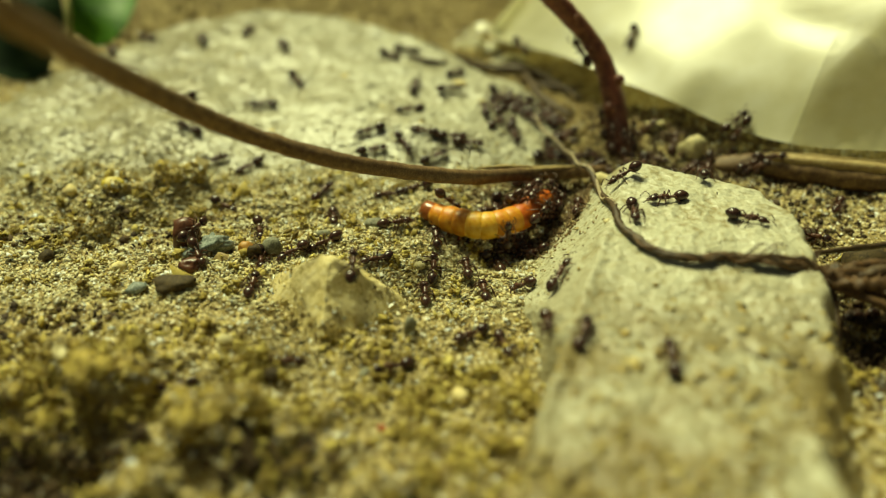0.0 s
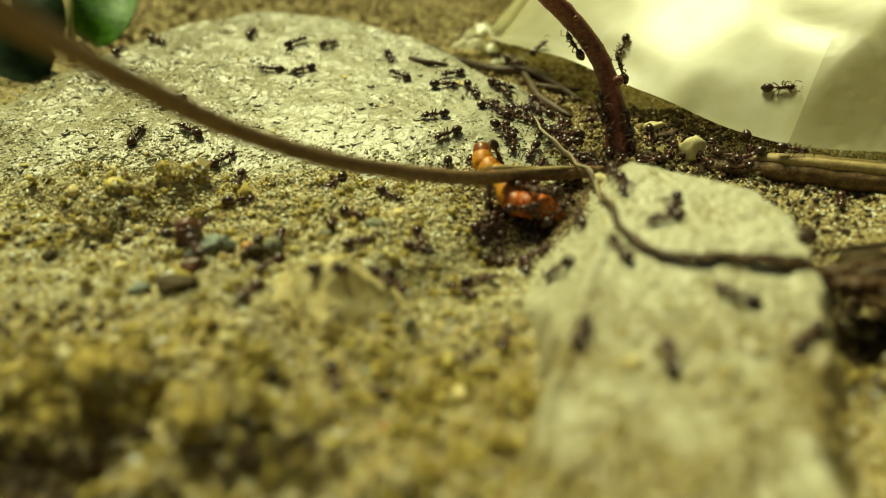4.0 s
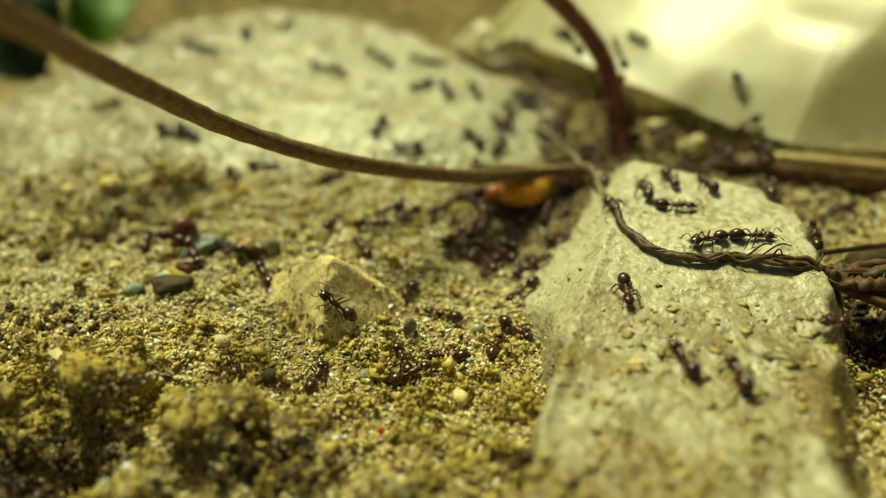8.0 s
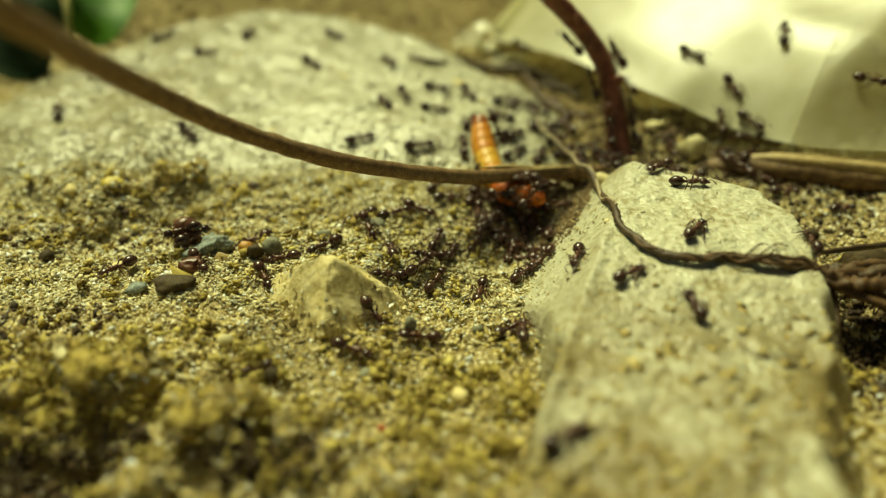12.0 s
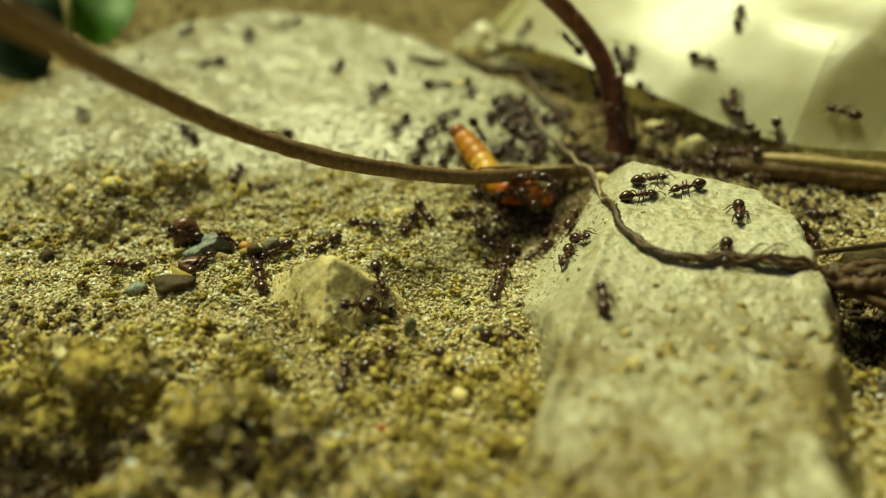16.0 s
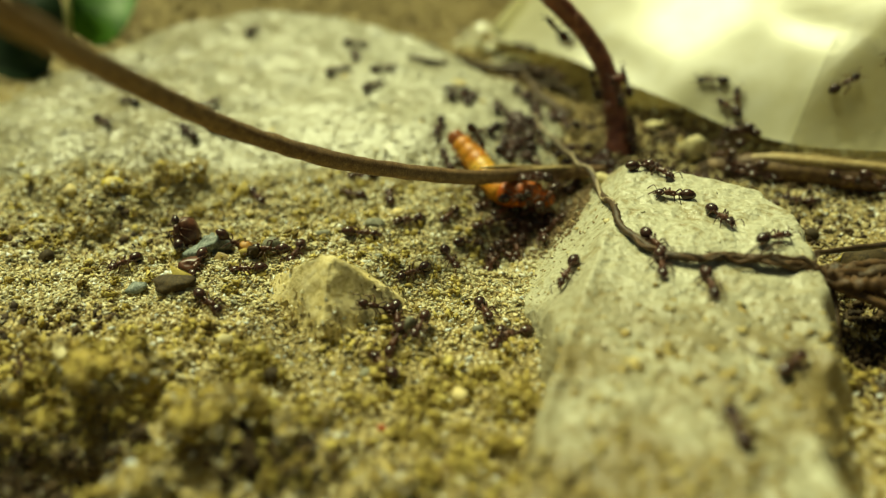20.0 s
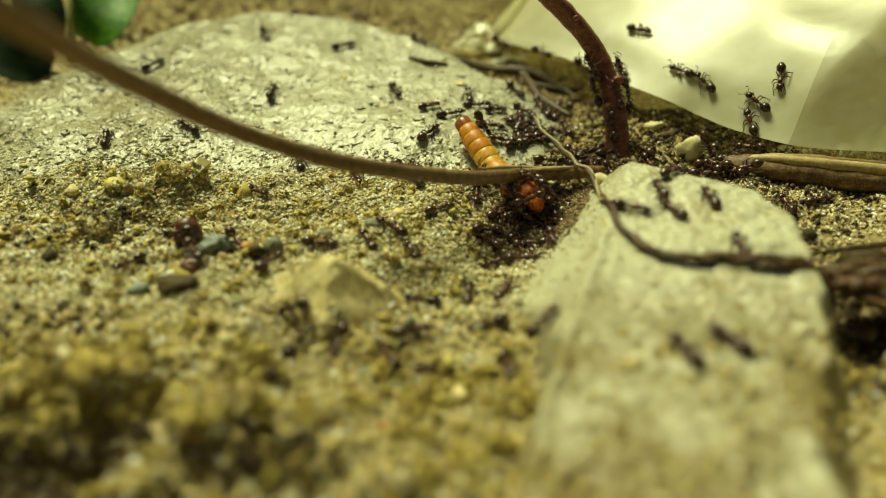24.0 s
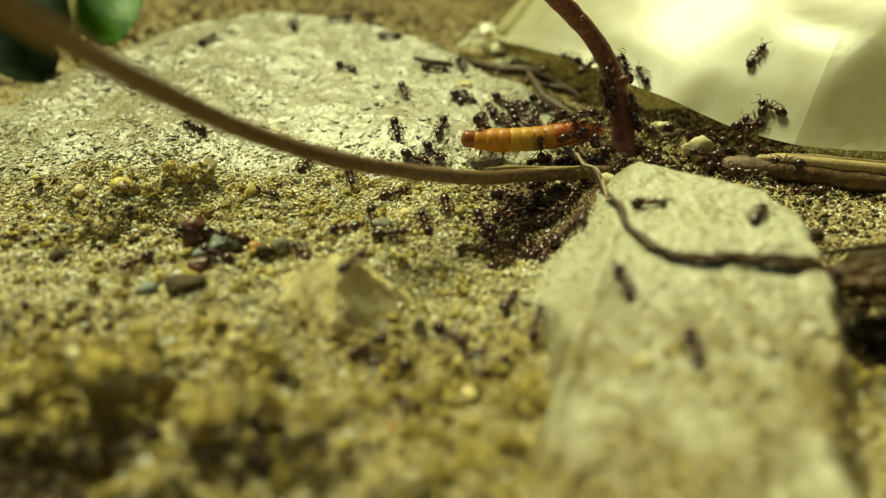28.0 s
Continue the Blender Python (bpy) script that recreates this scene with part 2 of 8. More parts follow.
DIPS = [(-14.9, -15.2, 2.0, 1.1), (-18.6, -19.4, 2.6, 1.7), (-12.6, -20.2, 1.8, 1.4), (-25.0, 1.8, 1.1, 2.0), (-17.0, -19.6, 1.6, 1.5),
        (-9.4, -15.9, 0.9, 0.8), (-24.3, 3.3, 0.6, 1.2), (-21.6, 4.6, 0.5, 1.0), (-20.0, 7.2, 0.4, 0.9),
        (4.0, 1.0, 1.3, 4.5), (6.5, 5.0, 1.0, 3.5), (-20.0, 4.4, 0.9, 2.4), (-23.5, -9.5, 0.9, 2.2),
        (0.0, -6.0, 0.7, 4.0), (25.4, -11.5, 1.3, 2.4), (27.0, -15.5, 1.3, 2.4), (-8.2, -18.9, 1.3, 1.1)]


def ground_height(x, y):
    z = 0.5 * fbm(x, y, 9.0, 4, 3) + 0.30 * fbm(x, y, 1.5, 4, 11, 0.6)
    for cx, cy, h, r in CLODS:
        d = ((x - cx) ** 2 + (y - cy) ** 2) / (r * r)
        z = z + h * np.exp(-d * d * 0.6) * (1 + 0.35 * fbm(x, y, 1.8, 3, 29))
    for cx, cy, h, r in DIPS:
        z = z - h * np.exp(-((x - cx) ** 2 + (y - cy) ** 2) / (r * r))
    z = z + np.clip((-y - 8) / 6, 0, 1) * (0.42 * np.abs(fbm(x, y, 3.2, 3, 31)) - 0.25)
    near = np.clip((np.hypot(x, y) - 140) / 60, 0, 1)
    return z * (1 - near)


def right_stone_height(x, y):
    top = 4.7 - 0.02 * (x - 12) + 0.07 * np.minimum(y + 6, 0)
    left = ((x - 6.1) * 0.94 - (y + 4.0) * 0.34) * 1.15
    left = left + 0.35 * vnoise(y / 2.4, x * 0 + 1.5, 6) * np.clip((-y - 4) / 5, 0, 1)
    foot = x - 3.3 - 0.31 * (y + 22) + 0.5 * vnoise(y / 2.6, x * 0 + 2.5, 5) + 0.25 * vnoise(y / 0.9, x * 0 + 4.5, 7)
    left = smin(left, foot * 5.0 + np.clip((y + 14) * 2, 0, 60), 0.5)
    back = (6.2 - y + 0.02 * (x - 12)) * 1.7 + 3.4
    right = (24.3 + 0.24 * np.minimum(0, y + 4) - x + 0.6 * vnoise(y / 3.6, x * 0, 8) + 0.3 * vnoise(y / 1.3, x * 0, 9)) * (2.2 - np.clip((-y - 12) / 10, 0, 1))
    corner = (12.3 - 0.5 * x - 0.86 * y) * 1.5 + 3.3
    z = smin(smin(top, left, 0.14), smin(back, smin(right, corner, 1.2), 0.8), 0.6)
    rib = 0.16 * vnoise((x + 0.3 * y) / 1.5, y / 7.0, 44) * np.clip((-y - 2) / 4, 0, 1)
    crest = 0.2 * np.exp(-((x - 10.3 - 0.36 * (y + 4) + 0.3 * vnoise(y / 1.7, x * 0 + 6.5, 10)) / 0.5) ** 2) * np.clip((-y - 3) / 2, 0, 1)
    groove = 0.22 * np.exp(-((x - 15.5 - 0.45 * (-y - 9)) / 0.9) ** 2) * np.clip((-y - 7) / 4, 0, 1)
    return z + 0.2 * fbm(x, y, 5.0, 3, 41) + 0.1 * fbm(x, y, 1.1, 4, 47, 0.6) - 0.25 - groove + rib + crest


FAR_RIM = [(-60, 6), (-60, 22), (-44, 26), (-39.5, 33), (-35, 39), (-30, 44), (-21, 47.2), (-10, 45.2), (-3.5, 41),
           (3.5, 35.4), (10, 28.6), (13.6, 20), (13, 12), (7, 10), (-1, 9), (-9, 9), (-16, 10), (-23, 10), (-30, 8)]


def far_stone_height(x, y):
    d = edge_distance(x, y, FAR_RIM)
    top = 1.2 + 0.11 * (y - 8) - 0.035 * np.maximum(0, -x - 22) - 0.03 * np.maximum(0, x)
    back = (y - 22) / 14
    rise = 0.35 + 0.9 * np.clip(back, 0, 1)
    z = smin(top, rise * d - 0.3, 1.5)
    return z - 0.3 + 0.42 * fbm(x, y, 8.0, 3, 61) + 0.16 * fbm(x, y, 1.9, 3, 67) + 0.11 * np.abs(fbm(x, y, 1.3, 2, 71, 0.6))


def land(x, y):
    """Height of the topmost lasting surface (sand or stone)."""
    return np.maximum(ground_height(x, y), np.maximum(right_stone_height(x, y), far_stone_height(x, y)))


def land_at(x, y):
    return float(land(np.array([float(x)]), np.array([float(y)]))[0])


def sheet(name, xs, ys, height, keep=None):
    """A height field as one mesh; keep(x, y, z) tells which corners stay."""
    X, Y = np.meshgrid(xs, ys)
    Z = height(X, Y)
    n, m = X.shape
    verts = np.stack([X, Y, Z], -1).reshape(-1, 3)
    idx = np.arange(n * m).reshape(n, m)
    quads = np.stack([idx[:-1, :-1], idx[:-1, 1:], idx[1:, 1:], idx[1:, :-1]], -1).reshape(-1, 4)
    if keep is not None:
        ok = keep(X, Y, Z).reshape(-1)
        quads = quads[ok[quads].any(1)]
        used = np.unique(quads)
        remap = np.zeros(n * m, int)
        remap[used] = np.arange(len(used))
        verts, quads = verts[used], remap[quads]
    return mesh_from(name, verts.tolist(), quads.tolist())


def spread(lo, hi, step, far):
    """Grid lines: fine from lo to hi, then ever coarser out to far."""
    mid = list(np.arange(lo, hi, step))
    out, d = [], step
    p = hi
    while p < far:
        out.append(p)
        d *= 1.35
        p += d
    left, d = [], step
    p = lo - step
    while p > -far:
        left.append(p)
        d *= 1.35
        p -= d
    return np.array(left[::-1] + mid + out + [far])


def lump(seed, rx, ry, rz, rough=0.18, detail=3, flat=0.0, facets=0):
    """A worn stone or crumb of the given half-sizes, its base at z = 0 less a little."""
    bm = bmesh.new()
    bmesh.ops.create_icosphere(bm, subdivisions=detail, radius=1)
    rnd = random.Random(seed)
    off = Vector((rnd.uniform(-50, 50), rnd.uniform(-50, 50), rnd.uniform(-50, 50)))
    planes = [(Vector((rnd.gauss(0, 1), rnd.gauss(0, 1), rnd.gauss(0, 1))).normalized(), rnd.uniform(0.55, 0.85)) for _ in range(facets)]
    for v in bm.verts:
        p = v.co.copy()
        for nrm, dist in planes:
            over = p.dot(nrm) - dist
            if over > 0:
                p -= nrm * over * 0.9
        n = noise.noise(p * 1.3 + off) + 0.5 * noise.noise(p * 2.9 + off) + 0.25 * noise.noise(p * 6 + off)
        p *= 1 + rough * n
        if p.z < 0 and flat:
            p.z *= 1 - flat
        v.co = Vector((p.x * rx, p.y * ry, (p.z + 0.72) * rz))
    verts, faces = [v.co[:] for v in bm.verts], [[v.index for v in f.verts] for f in bm.faces]
    bm.free()
    return mesh_from("lump", verts, faces)


def curve_points(points, n):
    """Catmull-Rom line through points, with n steps a span."""
    pts = [Vector(p) for p in points]
    pts = [pts[0] * 2 - pts[1]] + pts + [pts[-1] * 2 - pts[-2]]
    out = []
    for i in range(1, len(pts) - 2):
        a, b, c, d = pts[i - 1:i + 3]
        for k in range(n):
            t = k / n
            out.append(0.5 * ((2 * b) + (c - a) * t + (2 * a - 5 * b + 4 * c - d) * t * t + (3 * b - a - 3 * c + d) * t**3))
    out.append(pts[-2].copy())
    return out


def tube(points, radii, sides=10, steps=6, rough=0.06, seed=0, ridges=0, caps=True):
    """A bent, uneven rod through points (mm) with a radius at each."""
    line = curve_points(points, steps)
    rad = [r.x for r in curve_points([(r, 0, 0) for r in radii], steps)]
    verts, faces = [], []
    up = Vector((0.13, 0.2, 1)).normalized()
    for i, p in enumerate(line):
        d = (line[min(i + 1, len(line) - 1)] - line[max(i - 1, 0)]).normalized()
        side = d.cross(up)
        side = side.normalized() if side.length > 1e-3 else Vector((1, 0, 0))
        over = side.cross(d).normalized()
        for k in range(sides):
            a = 2 * math.pi * k / sides
            n = noise.noise(Vector((math.cos(a) * 1.1, math.sin(a) * 1.1, i * 0.45 + seed * 7.7)))
            n += 0.6 * noise.noise(Vector((math.cos(a) * 2.6, math.sin(a) * 2.6, i * 0.12 + seed * 3.1)))
            r = rad[i] * (1 + rough * n + (0.06 * math.cos(ridges * a) if ridges else 0))
            verts.append(p + (side * math.cos(a) + over * math.sin(a)) * r)
    for i in range(len(line) - 1):
        for k in range(sides):
            faces.append((i * sides + k, i * sides + (k + 1) % sides, (i + 1) * sides + (k + 1) % sides, (i + 1) * sides + k))
    if caps:
        faces.append(tuple(range(sides))[::-1])
        faces.append(tuple(range(len(verts) - sides, len(verts))))
    return mesh_from("tube", verts, faces)


# ---- ground and large stones ----
thing("ground", sheet("ground", spread(-46, 48, 0.33, 2500), spread(-30, 62, 0.33, 2500), ground_height), SAND_BED,
      "loose yellow-brown sandy soil with crumbs and hollows", "ground", kind="structure")

pale_rock = thing("rock", sheet("rock", np.arange(-2, 29, 0.15), np.arange(-34, 14, 0.15), right_stone_height,
                                lambda x, y, z: z > ground_height(x, y) - 1.2), ROCK_SKIN,
                  "pale cream limestone rock with a sharp ridge, dusted with sand", "rock")
flat_rock = thing("rock", sheet("rock", np.arange(-64, 14, 0.2), np.arange(-2, 54, 0.2), far_stone_height,
                                lambda x, y, z: z > ground_height(x, y) - 1.2), PALE_STONE,
                  "wide flat cream stone half buried in sand", "rock")


# ---- plant stems and roots ----
long_stem = empty("dry_twig", "long thin brown bent twig lying over the sand and rock", "twig")
part("stem", tube([(13.0, 10.4, 0.9), (11.5, 9.7, 1.1), (5.9, 7.3, 2.1), (0.66, 3.25, 4.05), (-6.6, -1.2, 7.5), (-12.7, -3.65, 10.95),
                   (-15.8, -9.8, 16.4), (-16.05, -15.75, 20.45), (-16.2, -18.9, 22.8)],
                  [0.4, 0.5, 0.53, 0.54, 0.545, 0.57, 0.6, 0.635, 0.67], 14, 16, 0.14, 1, 3), STEM_BARK, long_stem)
for i, (x, y, z, r) in enumerate([(-6.9, -1.4, 7.2, 0.24), (-13.5, -4.4, 11.4, 0.22), (-12.9, -4.0, 10.8, 0.18), (0.3, 2.9, 4.2, 0.19), (5.4, 6.9, 2.1, 0.21)]):
    part("node", lump(320 + i, r * 1.5, r, r, 0.3, 2), STEM_BARK, long_stem, at=(x, y, z))
for i, strip in enumerate([
        [(2.6, 5.15, 3.72), (4.2, 6.4, 3.2), (5.9, 7.65, 2.56), (7.6, 8.35, 2.16), (9.4, 9.1, 1.9)],
        [(5.4, 6.95, 2.72), (7.2, 7.8, 2.28), (9.0, 8.55, 2.02), (11.4, 9.75, 1.58)]]):
    part("bark_strip", tube(strip, [0.05, 0.15, 0.17, 0.13, 0.05][:len(strip)], 6, 7, 0.4, 55 + i), STRAW, long_stem, "frayed straw-coloured bark strip")

red_stalk = empty("plant_stalk", "upright reddish-brown woody stalk with leaf scars, rooted in sand", "stalk")
part("stalk", tube([(15.2, 14.6, -1.6), (15.2, 15.3, 0.0), (15.2, 16.6, 1.9), (14.7, 17.7, 4.4), (13.7, 18.8, 7.0), (11.8, 19.3, 9.6),
                    (9.1, 19.2, 12.2), (6.7, 18.8, 14.3), (2.5, 18.5, 17.5), (-3, 18, 21)],
                   [1.2, 1.08, 1.0, 0.96, 0.84, 0.82, 0.8, 0.78, 0.76, 0.74], 14, 10, 0.12, 2), RED_BARK, red_stalk)
for i, (x, y, z, r) in enumerate([(14.3, 17.0, 3.4, 0.5), (14.9, 17.4, 5.8, 0.45), (12.2, 18.6, 8.2, 0.3), (11.0, 18.5, 10.9, 0.25)]):
    part("bud_scar", lump(300 + i, r, r * 0.8, r, 0.25, 2), RED_BARK, red_stalk, at=(x, y - 0.5, z))

dry_root = empty("dry_root", "thick dry root with a straw-coloured split top lying on sand", "root")
part("root_body", tube([(21.6, 13.1, -0.3), (23.4, 12.4, 0.2), (25.6, 11.7, 0.5), (30.0, 10.2, 0.7), (35.2, 8.9, 0.7), (42.7, 7.6, 0.6), (52, 6, 0.4)],
                       [0.45, 0.8, 1.05, 1.2, 1.3, 1.35, 1.4], 14, 8, 0.13, 5, 4), DRY_ROOT, dry_root)
for i, strand in enumerate([
        [(24.6, 12.0, 1.0), (26.5, 11.3, 1.5), (30, 9.9, 1.8), (37, 8.1, 1.9), (46, 6.5, 1.8)],
        [(25.4, 12.6, 0.9), (28.5, 11.4, 1.5), (34, 10.0, 1.6), (45, 8.0, 1.5)]]):
    part("bark_strip", tube(strand, [0.2, 0.42, 0.45, 0.5, 0.5][:len(strand)], 8, 6, 0.2, 40 + i), STRAW, dry_root, "straw-coloured bark strip")

rootlet = empty("rootlet", "dark brown branching rootlet draped over the pale rock", "root")


def over_rock(points, lift):
    return [(x, y, land_at(x, y) + lift) for x, y in points]


spine = [(8.9, 17.0, 1.4), (10.0, 12.8, 1.4), (10.5, 9.2, 2.35), (11.15, 6.6, 2.6)] \
    + over_rock([(11.3, 4.0), (11.15, 0.3), (11.05, -2.4), (11.1, -4.4), (11.75, -5.9), (12.7, -7.4), (14.0, -8.0), (15.8, -7.9), (17.5, -7.9), (19.9, -8.6)], 0.32) \
    + [(22.5, -8.2, 3.6), (25.8, -9.1, 2.8), (29.7, -9.9, 2.4), (36, -11, 2.0)]


def twist(points, phase, wide, turns, start=0):
    """A strand that winds round a line of points."""
    out = []
    line = curve_points(points[start:], 5)
    for k, p in enumerate(line):
        a = phase + turns * 2 * math.pi * k / len(line)
        w = wide * min(1, k / 8)
        out.append((p.x + w * math.cos(a) * 0.5, p.y + w * math.cos(a), p.z + abs(w * math.sin(a)) * 0.8))
    return out


for i, (phase, wide, turns, r, start) in enumerate([(0.0, 0.08, 4, 0.23, 0), (3.1, 0.24, 5, 0.15, 6), (1.6, 0.34, 4, 0.11, 8), (4.4, 0.45, 3, 0.12, 10), (2.4, 0.7, 3, 0.16, 12), (0.8, 0.9, 2, 0.2, 13)]):
    pts = twist(spine, phase, wide, turns, start)
    radii = [r * (0.55 + 0.45 * min(1, k / (len(pts) * 0.35))) for k in range(len(pts))]
    part("main_strand" if i == 0 else "wound_strand", tube(pts, radii, 8, 2, 0.45, 51 + i), (DARK_ROOT, BROWN_ROOT)[i % 2], rootlet)
for i, (pts, r) in enumerate([
        ([(19.6, -8.4, 4.5), (21.6, -7.2, 3.9), (23.5, -5.6, 3.4), (28.5, -3.8, 2.8), (33.0, -2.0, 2.2)], 0.2),
        ([(19.5, -8.8, 4.6), (22.3, -8.9, 3.5), (25.5, -10.3, 2.7), (30.0, -11.4, 2.0)], 0.24),
        ([(23.0, -7.7, 3.3), (22.9, -9.6, 2.2), (22.6, -11.4, 1.0), (22.4, -13.0, 0.2)], 0.18),
        ([(22.0, -8.0, 3.3), (24.0, -7.4, 3.4), (26.4, -6.9, 3.4), (29.0, -6.8, 3.0), (33.0, -6.0, 2.6)], 0.3),
        ([(23.0, -8.4, 3.2), (25.0, -8.2, 3.5), (27.0, -8.0, 3.8), (29.5, -8.8, 3.2), (33.0, -9.0, 2.8)], 0.34),
        ([(24.6, -8.4, 3.0), (26.0, -9.9, 3.2), (28.0, -10.0, 2.9), (32.0, -10.6, 2.4)], 0.28)]):
    part("side_strand", tube(pts, [r * 0.5] + [r] * (len(pts) - 2) + [r * 0.8], 9, 9, 0.5, 60 + i), DARK_ROOT if i % 2 == 0 else BROWN_ROOT, rootlet)
for i, (pts, r) in enumerate([
        ([(20.8, -8.3, 4.1), (23.5, -8.9, 3.4), (27.0, -9.4, 2.9), (32.0, -10.4, 2.4), (38.0, -11.5, 2.0)], 0.5),
        ([(22.4, -7.6, 3.4), (25.0, -7.9, 3.0), (28.5, -8.9, 2.7), (34.0, -9.2, 2.2)], 0.55)]):
    part("thick_strand", tube(twist(pts, i * 1.7, 0.22, 2), [r * 0.45] + [r] * 24, 12, 4, 0.75, 240 + i), (BROWN_ROOT, DARK_ROOT)[i % 2], rootlet)
frayed = random.Random(5)
for i in range(22):
    t = i / 21
    x, y = 17.5 + 13 * t, -8.2 - 1.6 * t
    z = 4.9 - 2.3 * t if x < 22 else 3.6 - 0.4 * t
    dx, dy, dz = frayed.uniform(0.6, 2.2), frayed.uniform(-1.6, 1.6), frayed.uniform(-0.6, 0.7)
    part("fine_fibre", tube([(x, y, z), (x + dx * 0.5, y + dy * 0.3, z + dz + 0.15), (x + dx, y + dy, z + dz * 0.5)], [0.07, 0.055, 0.03], 6, 5, 0.3, 200 + i), BROWN_ROOT, rootlet)

hair = empty("root_hair", "thin pale root hair wound round the dark rootlet", "root")
part("strand", tube(twist([(8.3, 19.5, 1.7)] + spine[:7], 1.0, 0.3, 3), [0.1] * 3 + [0.13] * 33, 8, 3, 0.25, 70), PALE_FIBRE, hair)

for i, (pts, r) in enumerate([
        ([(-1.5, 36.5), (1.0, 35.8), (5.0, 35.0), (8.8, 33.7), (11.5, 30.5), (13.8, 26.8)], 0.34),
        ([(3.1, 44.2), (5.0, 41.5), (6.6, 39.1)], 0.4),
        ([(6.6, 39.3), (7.4, 37.0), (9.4, 34.0)], 0.3),
        ([(8.3, 35.0), (9.0, 30.5), (9.6, 26.5), (12.0, 21.5)], 0.3),
        ([(9.2, 30.5), (11.6, 29.4), (14.2, 28.8)], 0.25),
        ([(-3.5, 31.0), (-1.8, 29.8), (0.5, 29.4)], 0.22)]):
    twig = empty("twig", "small dark brown dead twig lying on the stone", "twig", "twigs behind the stem")
    part("twig_body", tube(over_rock(pts, 0.6 if i < 5 else 0.25), [r * 0.8] + [r * 1.35] * (len(pts) - 2) + [r * 0.7], 8, 6, 0.3, 80 + i), DARK_ROOT, twig)


# ---- leaves at the back ----
def blade(points, width, cup=0.25, n=18, m=9):
    """A leaf blade along points, with a midrib fold and a pointed tip."""
    line = curve_points(points, max(3, n // (len(points) - 1)))
    verts, faces = [], []
    k = len(line)
    for i, p in enumerate(line):
        t = i / (k - 1)
        d = (line[min(i + 1, k - 1)] - line[max(i - 1, 0)]).normalized()
        side = d.cross(Vector((0.2, -0.8, 0.55))).normalized()
        nrm = side.cross(d).normalized()
        w = width * (math.sin(math.pi * min(1, 0.06 + t * 0.94)) ** 0.6) * 0.5
        for q in range(m):
            s = 2 * q / (m - 1) - 1
            verts.append(p + side * (w * s) + nrm * (cup * w * (s * s - 0.12 * math.cos(9 * t + 3 * s))))
    for i in range(k - 1):
        for q in range(m - 1):
            a = i * m + q
            faces.append((a, a + 1, a + m + 1, a + m))
    bottom = [(b[0], b[1], b[2]) for b in verts]
    n0 = len(verts)
    lower = [Vector(b) - Vector((0.0, -0.10, 0.12)) for b in bottom]
    faces += [tuple(n0 + q for q in f[::-1]) for f in faces[:]]
    return mesh_from("blade", list(verts) + lower, faces)


plant = empty("plant", "small green plant with glossy leaves behind the stone", "plant")
part("leaf", blade([(-40.2, 39.6, 2.2), (-38.6, 40.8, 4.4), (-37.9, 44.8, 6.7), (-36.7, 49.4, 10.2)], 6.6), LEAF, plant, "bright green glossy leaf")
part("leaf", blade([(-41.8, 34.6, 3.6), (-42.3, 35.6, 7.1), (-44.0, 40.0, 11.1)], 5.0), LEAF_SHADED, plant)
part("leaf", blade([(-42.5, 35.2, 0.9), (-45.0, 33.6, 3.0), (-49.7, 34.7, 5.7), (-54, 36, 8)], 6.5), LEAF_SHADED, plant, "leaf in shade, with the shade put into its dark green")
part("leaf", blade([(-44.5, 37.0, 0.6), (-48.0, 37.0, 2.4), (-53.7, 38.7, 4.7)], 6.5), LEAF_SHADED, plant)
part("leaf_stalk", tube([(-41.3, 37.6, 0.6), (-41.1, 38.2, 3.0), (-41.0, 39.0, 5.2), (-41.3, 42.4, 8.6), (-41.5, 46, 12)], [0.45, 0.4, 0.36, 0.34, 0.3], 8, 5, 0.06, 91), LEAF_STALK, plant)


# ---- plastic film ----
def film_material(name, alpha, rough):
    m = material(name, [(0.57, 0.54, 0.33), (0.67, 0.64, 0.44), (0.77, 0.755, 0.60)], 14.0, rough, 0.05, 6, coat=0.85, alpha=alpha, spec=0.6)
    nt = m.node_tree
    b = nt.nodes["Principled BSDF"]
    b.inputs["Coat Roughness"].default_value = 0.3
    out = nt.nodes["Material Output"]
    tr = nt.nodes.new("ShaderNodeBsdfTranslucent")
    tr.inputs["Color"].default_value = (0.84, 0.81, 0.50, 1)
    add = nt.nodes.new("ShaderNodeMixShader")
    add.inputs[0].default_value = 0.4 * alpha
    nt.links.new(b.outputs[0], add.inputs[1])
    nt.links.new(tr.outputs[0], add.inputs[2])
    nt.links.new(add.outputs[0], out.inputs["Surface"])
    return m


FILM, FILM_CLEAR = film_material("milky_film", 0.9, 0.4), film_material("clear_film", 0.9, 0.4)
film_line = curve_points([(10.4, 47.6, 6.4), (6.9, 43.2, 4.2), (5.2, 39.2, 2.9), (8.7, 33.6, 3.4), (12.4, 28.7, 3.9), (16.1, 23.5, 3.7), (20.0, 18.8, 3.5), (22.3, 17.0, 2.9),
                          (24.7, 14.6, 2.6), (28.2, 11.7, 2.6), (31.6, 10.4, 2.75), (36.5, 9.5, 2.9), (43.5, 8.4, 2.9), (52, 7, 2.8)], 9)


